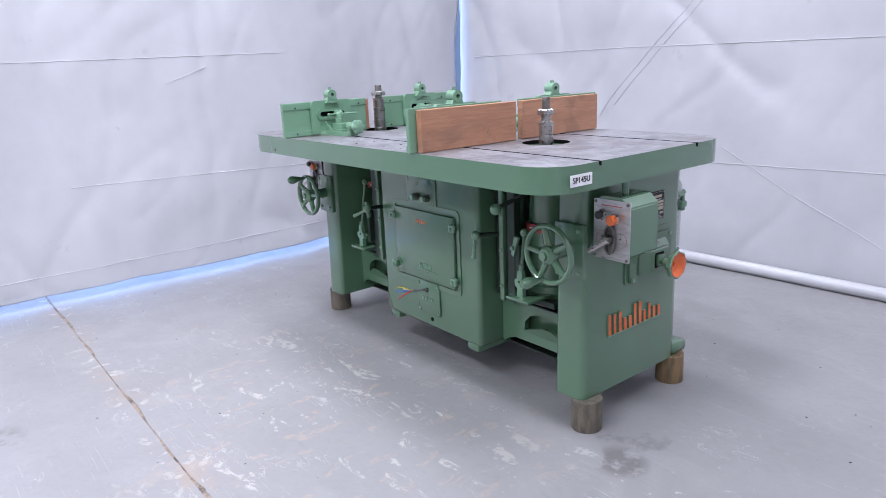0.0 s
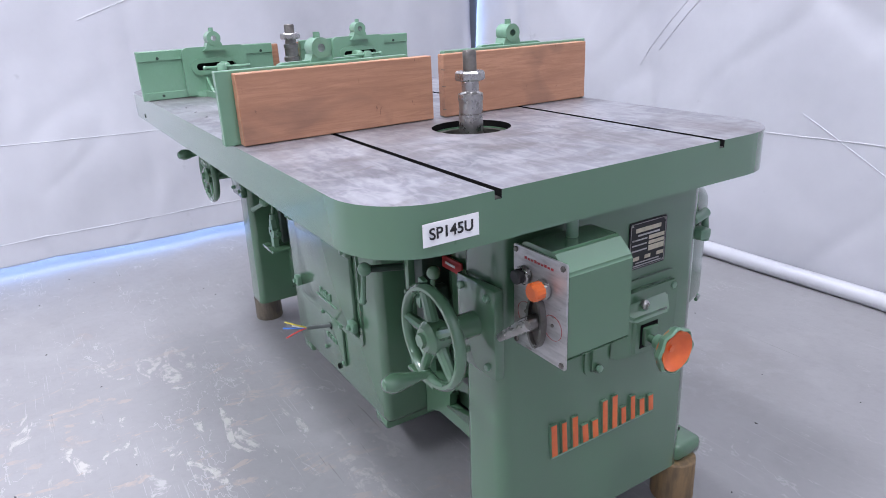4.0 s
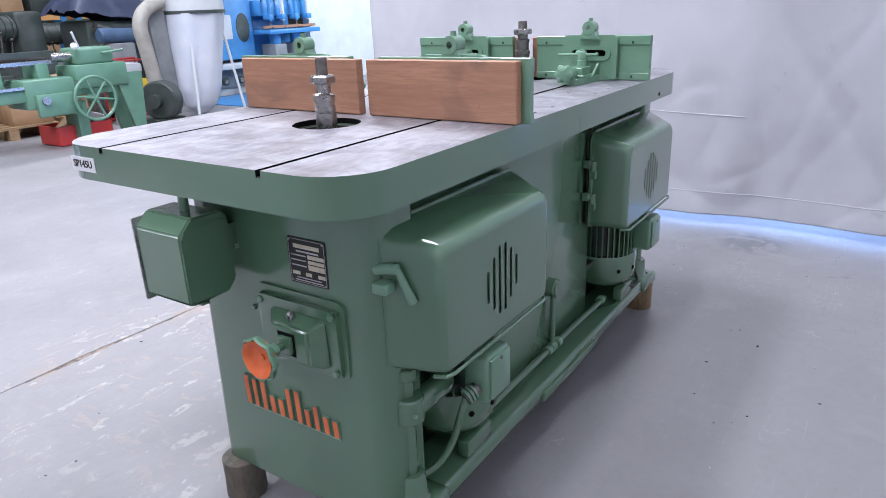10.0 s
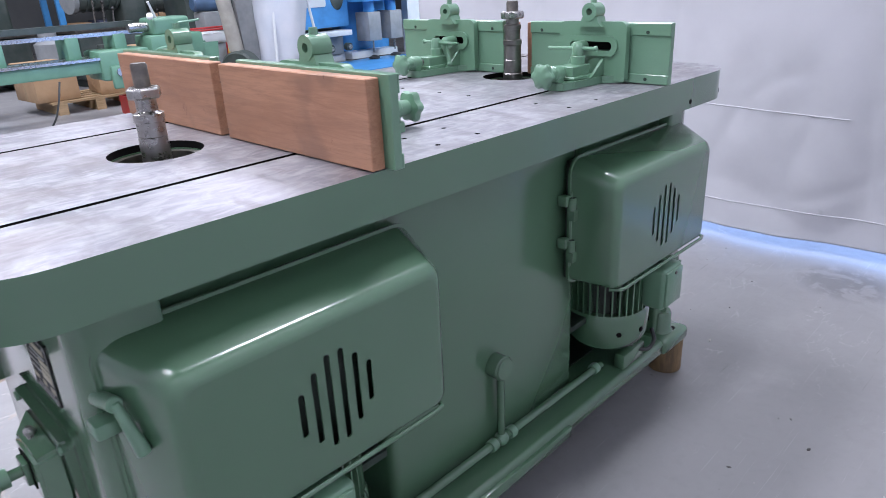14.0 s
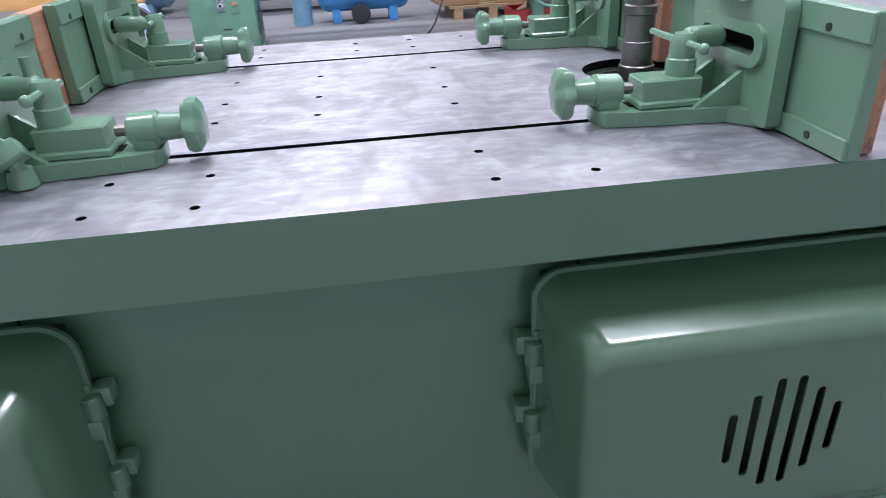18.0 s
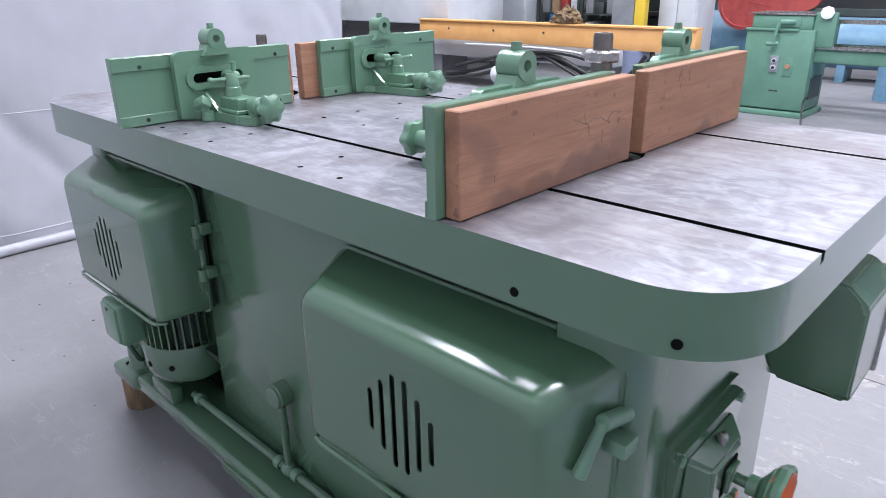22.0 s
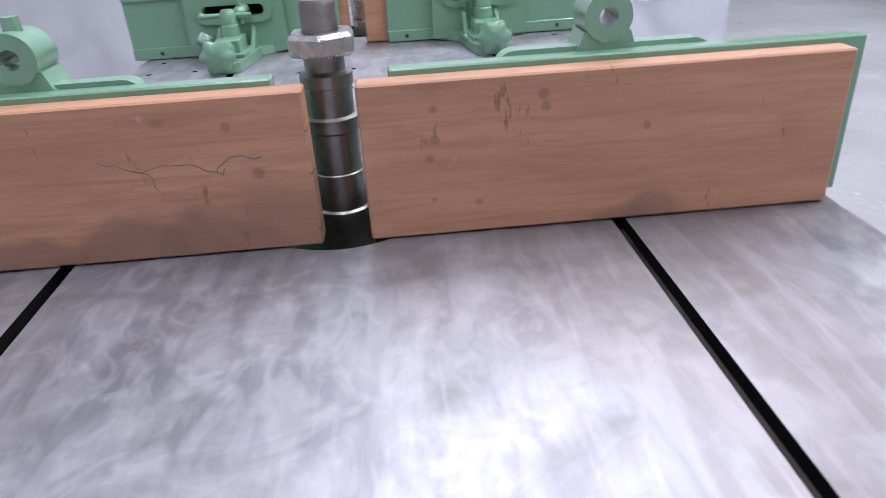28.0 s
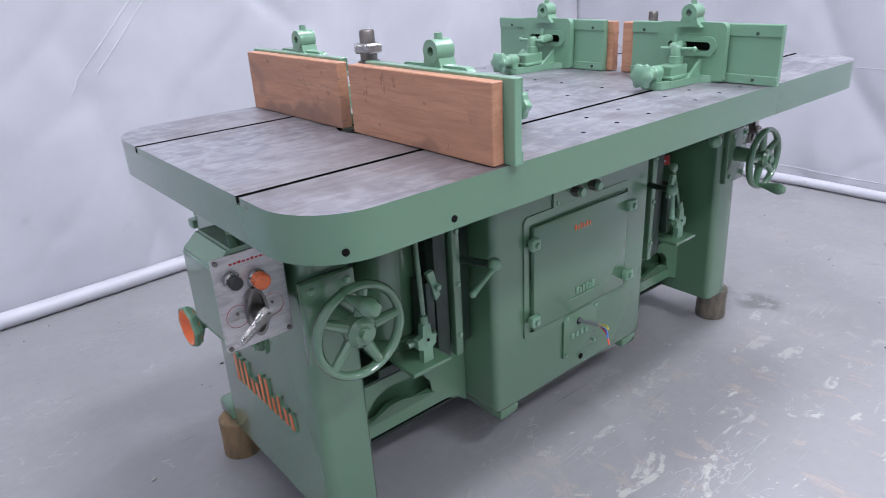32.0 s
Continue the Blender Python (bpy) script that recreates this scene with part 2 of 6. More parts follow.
    for scale, rot, eps, lo in ((1.7, 0.3, 0.0030, 0.56), (2.6, 1.4, 0.0042, 0.57), (3.3, 0.9, 0.0050, 0.57)):
        line = both(contour(noise_of(scale, 5.0, (1, 2.4, 1), rot, 0.2), eps), cut(noise_of(2.4, 6, (1, 1, 1), rot + 1.0), lo, lo + 0.05, 0.5))
        c = over(c, both(line, aisle), (0.481, 0.469, 0.469))
    # crumbling edges along the joint
    away = nt.nodes.new("ShaderNodeMath")
    away.operation = "ABSOLUTE"
    shift = nt.nodes.new("ShaderNodeMath")
    shift.operation = "ADD"
    nt.links.new(sep.outputs["Y"], shift.inputs[0])
    shift.inputs[1].default_value = 1.285
    nt.links.new(shift.outputs[0], away.inputs[0])
    beside = cut(away.outputs[0], 0.11, 0.005)
    c = over(c, both(both(beside, cut(noise_of(6, 8, dist=0.5), 0.50, 0.58, 0.8)), cut(noise_of(1.6, 3), 0.42, 0.54)), (0.307, 0.253, 0.22))
    c = over(c, both(beside, cut(noise_of(14, 8, dist=0.5), 0.58, 0.62, 0.8)), (0.457, 0.423, 0.398))
    # single stains: damp by the first sheet, oil by the machine's feet
    for px, py, rad, tone in ((-1.86, 0.66, 0.20, (0.141, 0.137, 0.141)), (1.05, -0.215, 0.10, (0.0996, 0.0954, 0.0913)), (-0.55, -1.75, 0.12, (0.166, 0.158, 0.154)), (0.5, 1.0, 0.35, (0.224, 0.217, 0.22))):
        dist = nt.nodes.new("ShaderNodeVectorMath")
        dist.operation = "DISTANCE"
        nt.links.new(geo.outputs["Position"], dist.inputs[0])
        dist.inputs[1].default_value = (px, py, 0)
        c = over(c, both(cut(dist.outputs["Value"], rad, rad * 0.55), cut(noise_of(9, 6, dist=0.4), 0.42, 0.52, 0.7)), tone)
    # chipped pale spots with ragged edges, thickest in the worn aisle
    chips = both(both(cut(noise_of(5.2, 14, (1, 1.9, 1), 0.5, 0.7), 0.640, 0.672, 0.5), cut(noise_of(30, 6), 0.40, 0.52)), patch)
    # scuffed patch in front of the machine
    for px, py, rad in ((0.40, -0.85, 0.9), (-0.35, -0.75, 0.7)):
        dist = nt.nodes.new("ShaderNodeVectorMath")
        dist.operation = "DISTANCE"
        nt.links.new(geo.outputs["Position"], dist.inputs[0])
        dist.inputs[1].default_value = (px, py, 0)
        near = cut(dist.outputs["Value"], rad, rad * 0.45)
        c = over(c, both(near, both(cut(noise_of(4.5, 12, (1, 2.6, 1), 0.9, 0.9), 0.59, 0.625, 0.6), cut(noise_of(30, 8), 0.42, 0.54))), (0.50, 0.47, 0.44))
        c = over(c, both(near, both(cut(noise_of(5.5, 12, (2.4, 1, 1), 0.3, 0.9), 0.585, 0.61, 0.7), cut(noise_of(24, 6), 0.40, 0.55))), (0.349, 0.29, 0.257))
    c = over(c, both(chips, worn), (0.498, 0.481, 0.473))
    small = both(cut(noise_of(17, 10, (1, 1.4, 1), 1.1, 0.5), 0.66, 0.69, 0.6), cut(noise_of(1.3, 4), 0.48, 0.56))
    c = over(c, both(small, worn), (0.498, 0.481, 0.473))
    c = over(c, cut(noise_of(48, 5), 0.70, 0.73, 0.6), (0.365, 0.357, 0.357))
    c = over(c, both(cut(noise_of(3.1, 9, dist=0.6), 0.655, 0.69, 0.4), worn), (0.307, 0.261, 0.237))
    c = over(c, cut(noise_of(1.5, 8, dist=0.5), 0.67, 0.71, 0.55), (0.133, 0.129, 0.129))
    c = over(c, cut(noise_of(11, 4), 0.735, 0.75, 0.7), (0.083, 0.0789, 0.0789))
    tone = nt.nodes.new("ShaderNodeHueSaturation")
    tone.inputs["Value"].default_value = 0.89
    nt.links.new(c, tone.inputs["Color"])
    nt.links.new(tone.outputs[0], b.inputs["Base Color"])
    return m


CONCRETE = concrete()


def planed_iron():
    """Ground cast iron, wiped with oil: short strokes across the table over broad brownish clouds."""
    m = material("planed_iron", (0.200, 0.198, 0.222), 0.45, 0.72, (0.345, 0.342, 0.370), 2.1, (0.36, 0.68), 6, (1.6, 1.0, 1), bump=0.06, bump_scale=160, rough_var=0.10)
    nt = m.node_tree
    b = nt.nodes["Principled BSDF"]
    c = b.inputs["Base Color"].links[0].from_socket
    geo = nt.nodes.new("ShaderNodeNewGeometry")
    for stretch, scale, rot, lo, hi, most, colour in (((1.0, 1.5, 1), 15.0, 0.35, 0.48, 0.66, 0.41, (0.47, 0.462, 0.475)), ((1.0, 2.6, 1), 13.0, 0.5, 0.44, 0.64, 0.52, (0.46, 0.455, 0.48)), ((2.0, 1.0, 1), 9.0, -0.2, 0.50, 0.66, 0.55, (0.175, 0.165, 0.172)),
                                                     ((1, 1.2, 1), 2.6, 0.0, 0.48, 0.70, 0.6, (0.180, 0.150, 0.142)), ((30, 1.2, 1), 7.0, 0.12, 0.54, 0.78, 0.12, (0.24, 0.23, 0.23)),
                                                     ((1.0, 9, 1), 7.0, 0.08, 0.50, 0.74, 0.26, (0.45, 0.445, 0.465)), ((1, 1, 1), 22.0, 0.0, 0.64, 0.74, 0.35, (0.17, 0.135, 0.12))):
        mp = nt.nodes.new("ShaderNodeMapping")
        mp.inputs["Scale"].default_value, mp.inputs["Rotation"].default_value = stretch, (0, 0, rot)
        nt.links.new(geo.outputs["Position"], mp.inputs["Vector"])
        n = nt.nodes.new("ShaderNodeTexNoise")
        n.inputs["Scale"].default_value, n.inputs["Detail"].default_value, n.inputs["Distortion"].default_value = scale, 5.0, 2.4 if scale > 14.5 and most > 0.4 else 0.7
        nt.links.new(mp.outputs[0], n.inputs["Vector"])
        r = nt.nodes.new("ShaderNodeMapRange")
        nt.links.new(n.outputs["Fac"], r.inputs["Value"])
        for key, v in (("From Min", lo), ("From Max", hi), ("To Max", most)):
            r.inputs[key].default_value = v
        x = nt.nodes.new("ShaderNodeMix")
        x.data_type = "RGBA"
        nt.links.new(r.outputs[0], x.inputs["Factor"])
        a, k = [i for i in x.inputs if i.type == "RGBA"]
        nt.links.new(c, a)
        k.default_value = (*colour, 1)
        c = [o for o in x.outputs if o.type == "RGBA"][0]
    nt.links.new(c, b.inputs["Base Color"])
    return m


IRON_TOP = planed_iron()


def planked(m, grain, knot, stain, stretch=(10, 1.1, 14)):
    """Adds long fibres, a few knots and oil stains to a board's material."""
    nt = m.node_tree
    b = nt.nodes["Principled BSDF"]
    old = b.inputs["Base Color"].links[0].from_socket
    geo = nt.nodes.new("ShaderNodeNewGeometry")
    info = nt.nodes.new("ShaderNodeObjectInfo")

    def tex(kind, stretch_by, scale, **more):
        mp = nt.nodes.new("ShaderNodeMapping")
        mp.inputs["Scale"].default_value = stretch_by
        nt.links.new(geo.outputs["Position"], mp.inputs["Vector"])
        off = nt.nodes.new("ShaderNodeVectorMath")
        off.operation = "MULTIPLY_ADD"
        nt.links.new(info.outputs["Random"], off.inputs[0])
        off.inputs[1].default_value = (7.0, 13.0, 5.0)
        nt.links.new(mp.outputs[0], off.inputs[2])
        n = nt.nodes.new(kind)
        n.inputs["Scale"].default_value = scale
        for key, v in more.items():
            n.inputs[key].default_value = v
        nt.links.new(off.outputs[0], n.inputs["Vector"])
        return n.outputs[0]

    def cut(sock, a, c, lo, hi):
        r = nt.nodes.new("ShaderNodeMapRange")
        nt.links.new(sock, r.inputs["Value"])
        for key, v in (("From Min", a), ("From Max", c), ("To Min", lo), ("To Max", hi)):
            r.inputs[key].default_value = v
        return r.outputs[0]

    def over(sock, fac, colour):
        x = nt.nodes.new("ShaderNodeMix")
        x.data_type = "RGBA"
        nt.links.new(fac, x.inputs["Factor"])
        a, c = [i for i in x.inputs if i.type == "RGBA"]
        nt.links.new(sock, a)
        c.default_value = (*colour, 1)
        return [o for o in x.outputs if o.type == "RGBA"][0]

    c = over(old, cut(tex("ShaderNodeTexNoise", stretch, 6.0, Detail=6.0, Roughness=0.7, Distortion=0.7), 0.44, 0.66, 0, 0.8), grain)
    c = over(c, cut(tex("ShaderNodeTexNoise", (20, 2.2, 46), 9.0, Detail=4.0, Distortion=0.5), 0.52, 0.74, 0, 0.38), grain)
    c = over(c, cut(tex("ShaderNodeTexVoronoi", (1, 1, 1.7), 7.5, Randomness=1.0), 0.025, 0.075, 0.55, 0), knot)
    c = over(c, cut(tex("ShaderNodeTexNoise", (1, 1, 1.8), 4.0, Detail=3.0, Distortion=0.8), 0.55, 0.66, 0, 0.52), stain)
    c = over(c, cut(tex("ShaderNodeTexNoise", (1, 3, 1), 14.0, Detail=8.0, Roughness=0.7), 0.635, 0.67, 0, 0.6), knot)
    c = over(c, cut(tex("ShaderNodeTexNoise", (1, 1, 1), 12.0, Detail=8.0, Roughness=0.7), 0.66, 0.71, 0, 0.4), (0.52, 0.36, 0.27))
    # oil soaked into the lower edges
    for py, pz, rad in ((-0.285, 0.955, 0.032), (-0.255, 0.952, 0.026), (0.11, 0.945, 0.060), (0.19, 0.945, 0.056), (0.28, 0.942, 0.050), (0.36, 0.942, 0.045)):
        d = nt.nodes.new("ShaderNodeVectorMath")
        d.operation = "DISTANCE"
        nt.links.new(geo.outputs["Position"], d.inputs[0])
        d.inputs[1].default_value = (-0.605, py, pz)
        wob = nt.nodes.new("ShaderNodeMath")
        wob.operation = "MULTIPLY_ADD"
        nt.links.new(tex("ShaderNodeTexNoise", (1, 1, 1), 16.0, Detail=5.0), wob.inputs[0])
        wob.inputs[1].default_value = 0.05
        nt.links.new(d.outputs["Value"], wob.inputs[2])
        c = over(c, cut(wob.outputs[0], rad + 0.030, rad + 0.018, 0, 0.64), stain)
    # single oil marks and small knots
    for py, pz, rad in ((-0.085, 1.052, 0.004), (-0.077, 1.051, 0.002), (-0.080, 1.036, 0.0035), (-0.082, 0.996, 0.002), (-0.180, 1.085, 0.005), (-0.182, 1.074, 0.004), (-0.272, 1.050, 0.0035), (-0.122, 0.990, 0.003), (-0.085, 1.078, 0.003), (0.068, 1.035, 0.005), (0.088, 1.078, 0.004), (0.30, 1.05, 0.002)):
        d = nt.nodes.new("ShaderNodeVectorMath")
        d.operation = "DISTANCE"
        nt.links.new(geo.outputs["Position"], d.inputs[0])
        d.inputs[1].default_value = (-0.605, py, pz)
        wob = nt.nodes.new("ShaderNodeMath")
        wob.operation = "MULTIPLY_ADD"
        nt.links.new(tex("ShaderNodeTexNoise", (1, 1, 1), 90.0, Detail=3.0), wob.inputs[0])
        wob.inputs[1].default_value = 0.006
        nt.links.new(d.outputs["Value"], wob.inputs[2])
        c = over(c, cut(wob.outputs[0], rad + 0.0045, rad + 0.002, 0, 0.42), knot)
    nt.links.new(c, b.inputs["Base Color"])


planked(WOOD, (0.305, 0.146, 0.085), (0.11, 0.048, 0.032), (0.20, 0.108, 0.072))


# ---- mesh helpers ----
XF = Matrix.Identity(4)


def finish(bm):
    bm.transform(XF)
    if XF.determinant() < 0:
        bmesh.ops.reverse_faces(bm, faces=bm.faces)


def part(name, bm, mat, parent=None, label="", smooth=35, raw=False):
    """One mesh object from a bmesh; under parent if given."""
    if not raw:
        finish(bm)
    me = bpy.data.meshes.new(name)
    bm.normal_update()
    if smooth:
        for f in bm.faces:
            f.smooth = True
        for e in bm.edges:
            if len(e.link_faces) == 2 and e.calc_face_angle(0) > radians(smooth):
                e.smooth = False
    bm.to_mesh(me)
    bm.free()
    for one in mat if isinstance(mat, (list, tuple)) else (mat,):
        me.materials.append(one)
    ob = new(name, me)
    if parent:
        ob.parent = parent
    if label:
        ob["label"] = label
    return ob


def thing(name, label, category, group="", kind="", at=(0, 0, 0)):
    ob = new(name)
    ob.empty_display_size = 0.1
    return tagged(ob, label, category, group, kind)


def box(x0, y0, z0, x1, y1, z1, r=0.0, seg=2, bm=None):
    bm2 = bmesh.new()
    m = Matrix.LocRotScale(((x0 + x1) / 2, (y0 + y1) / 2, (z0 + z1) / 2), None, (abs(x1 - x0), abs(y1 - y0), abs(z1 - z0)))
    bmesh.ops.create_cube(bm2, size=1, matrix=m)
    if r:
        bmesh.ops.bevel(bm2, geom=list(bm2.edges), offset=r, segments=seg, affect="EDGES", profile=0.5)
    return join(bm, bm2)


def join(bm, bm2, m=None):
    if m is not None:
        bm2.transform(m)
    if bm is None:
        return bm2
    tmp = bpy.data.meshes.new("tmp")
    bm2.to_mesh(tmp)
    bm2.free()
    bm.from_mesh(tmp)
    bpy.data.meshes.remove(tmp)
    return bm


def lathe(profile, m, seg=20, bm=None):
    """A turned shape: profile of (radius, height) from bottom to top round the local z axis."""
    bm2 = bmesh.new()
    rings = []
    for r, z in profile:
        rings.append([bm2.verts.new((r * math.cos(2 * math.pi * k / seg), r * math.sin(2 * math.pi * k / seg), z)) for k in range(seg)])
    for a, c in zip(rings, rings[1:]):
        for k in range(seg):
            bm2.faces.new((a[k], a[(k + 1) % seg], c[(k + 1) % seg], c[k]))
    bm2.faces.new(rings[0][::-1])
    bm2.faces.new(rings[-1])
    return join(bm, bm2, m)


def axis_pose(p, q):
    p, q = Vector(p), Vector(q)
    return Matrix.Translation(p) @ (q - p).to_track_quat("Z", "Y").to_matrix().to_4x4(), (q - p).length


def rod(p, q, r, r2=None, seg=16, chamfer=0.0, bm=None):
    m, n = axis_pose(p, q)
    r2 = r if r2 is None else r2
    c = min(chamfer, n / 3)
    prof = [(r - c, 0), (r, c), (r2, n - c), (r2 - c, n)] if c else [(r, 0), (r2, n)]
    return lathe(prof, m, seg, bm)


def ball(p, r, bm=None, seg=14, scale=(1, 1, 1)):
    bm2 = bmesh.new()
    bmesh.ops.create_uvsphere(bm2, u_segments=seg, v_segments=seg // 2 + 2, radius=r, matrix=Matrix.LocRotScale(p, None, scale))
    return join(bm, bm2)


def tube(points, r, seg=10, bm=None, smooth_n=0):
    pts = [Vector(p) for p in points]
    for _ in range(smooth_n):
        out = [pts[0]]
        for a, c in zip(pts, pts[1:]):
            out += [a.lerp(c, 0.25), a.lerp(c, 0.75)]
        pts = out + [pts[-1]]
    bm2 = bmesh.new()
    rings = []
    up = Vector((0.123, 0.456, 0.88)).normalized()
    for k, p in enumerate(pts):
        d = (pts[min(k + 1, len(pts) - 1)] - pts[max(k - 1, 0)]).normalized()
        side = d.cross(up).normalized()
        up = side.cross(d).normalized()
        rings.append([bm2.verts.new(p + r * (math.cos(2 * math.pi * j / seg) * side + math.sin(2 * math.pi * j / seg) * up)) for j in range(seg)])
    for a, c in zip(rings, rings[1:]):
        for k in range(seg):
            bm2.faces.new((a[k], a[(k + 1) % seg], c[(k + 1) % seg], c[k]))
    bm2.faces.new(rings[0][::-1])
    bm2.faces.new(rings[-1])
    bmesh.ops.recalc_face_normals(bm2, faces=bm2.faces)
    return join(bm, bm2)


def arc_rect(x0, y0, x1, y1, r, seg=6):
    """A rectangle with rounded corners, as a loop of points."""
    rs = r if isinstance(r, (list, tuple)) else (r,) * 4
    out = []
    for (cx, cy, sx, sy, a), q in zip(((x1, y1, -1, -1, 0), (x0, y1, 1, -1, 90), (x0, y0, 1, 1, 180), (x1, y0, -1, 1, 270)), rs):
        if q <= 0:
            out.append((cx, cy))
            continue
        for k in range(seg + 1):
            t = radians(a + 90 * k / seg)
            out.append((cx + sx * q + q * math.cos(t), cy + sy * q + q * math.sin(t)))
    return out


def circle(cx, cy, r, seg=24):
    return [(cx + r * math.cos(2 * math.pi * k / seg), cy + r * math.sin(2 * math.pi * k / seg)) for k in range(seg)]


def plate(outer, z0, z1, holes=(), m=None, bm=None, side=None, top=0):
    """A flat plate of that outline with holes through it, from z0 to z1. side(x, y, hole): material index of a side face."""
    bm2 = bmesh.new()
    loops = [outer] + list(holes)
    tops, edges = [], []
    for lp in loops:
        vs = [bm2.verts.new((x, y, z1)) for x, y in lp]
        tops.append(vs)
        edges += [bm2.edges.new((vs[k], vs[(k + 1) % len(vs)])) for k in range(len(vs))]
    bmesh.ops.triangle_fill(bm2, edges=edges, use_beauty=True, use_dissolve=False)
    faces = list(bm2.faces)
    for f in faces:
        f.normal_update()
        if f.normal.z < 0:
            f.normal_flip()
        f.material_index = top
    low = {v: bm2.verts.new((v.co.x, v.co.y, z0)) for vs in tops for v in vs}
    for f in faces:
        g = bm2.faces.new([low[v] for v in reversed(f.verts)])
        g.material_index = top
    for n, vs in enumerate(tops):
        area = sum(a.co.x * c.co.y - c.co.x * a.co.y for a, c in zip(vs, vs[1:] + vs[:1]))
        ccw = (area > 0) == (n == 0)
        for a, c in zip(vs, vs[1:] + vs[:1]):
            f = bm2.faces.new((a, low[a], low[c], c) if ccw else (c, low[c], low[a], a))
            if side:
                mid = (a.co + c.co) / 2
                f.material_index = side(mid.x, mid.y, n > 0)
    return join(bm, bm2, m)


def side_m(x):
    """Local x, y of a plate become world y, z; its thickness runs along +x from x."""
    return Matrix(((0, 0, 1, x), (1, 0, 0, 0), (0, 1, 0, 0), (0, 0, 0, 1)))


def front_m(y):
    """Local x, y of a plate become world x, z; its thickness runs along -y from y."""
    return Matrix(((1, 0, 0, 0), (0, 0, -1, y), (0, 1, 0, 0), (0, 0, 0, 1)))


def rear_m(y):
    """Local x, y of a plate become world -x, z; its thickness runs along +y from y."""
    return Matrix(((-1, 0, 0, 0), (0, 0, 1, y), (0, 1, 0, 0), (0, 0, 0, 1)))


def bolt(p, direction, r=0.007, h=0.006, parent=None, mat=None, name="bolt"):
    m, _ = axis_pose(p, Vector(p) + Vector(direction))
    return part(name, lathe([(r, 0), (r, h * 0.8), (r * 0.85, h)], m, 6), mat or GREEN_CAST, parent)


def text_mesh(body, size):
    cu = bpy.data.curves.new("letters", "FONT")
    cu.offset = size * 0.012
    cu.body, cu.size, cu.extrude, cu.align_x, cu.align_y = body, size, 0.0006, "CENTER", "CENTER"
    ob = new("letters", cu)
    bpy.context.view_layer.update()
    me = bpy.data.meshes.new_from_object(ob.evaluated_get(bpy.context.evaluated_depsgraph_get()))
    bm = bmesh.new()
    bm.from_mesh(me)
    bpy.data.objects.remove(ob)
    bpy.data.curves.remove(cu)
    bpy.data.meshes.remove(me)
    return bm


# ---- the hall: floor, sheets, walls, roof ----
JOINT_Y = -1.285
floor = tagged(new("floor"), "worn grey concrete floor with white scratches and paint spots", "floor", kind="structure")


def broken_edge(off, seed):
    """The edge of a slab along the joint, chipped here and there."""
    xs = [-14, -4] + [-4 + 0.016 * k for k in range(1, 500)] + [4, 14]
    out = []
    for x in xs:
        chip = max(0.0, noise.noise(Vector((x * 3.1, seed, 0.7))) - 0.12) * 0.035 * (0.6 + abs(noise.noise(Vector((x * 31, seed, 2.2)))))
        out.append((x, JOINT_Y + off * (0.0028 + 0.0012 * noise.noise(Vector((x * 40, seed, 5.0))) + chip)))
    return out


part("slab", plate(broken_edge(1, 3.3) + [(14, 2.6), (-14, 2.6)], -0.2, 0), CONCRETE, floor)
part("slab", plate([(-14, -16), (14, -16)] + broken_edge(-1, 8.1)[::-1], -0.2, 0), CONCRETE, floor)
JOINT = material("joint_dirt", (0.27, 0.215, 0.17), 0.9, 0, (0.07, 0.055, 0.045), 26, bump=0.6, bump_scale=120)
part("joint_filling", box(-14, JOINT_Y - 0.03, -0.2, 14, JOINT_Y + 0.03, -0.0022), JOINT, floor, "crumbling brown joint filling")


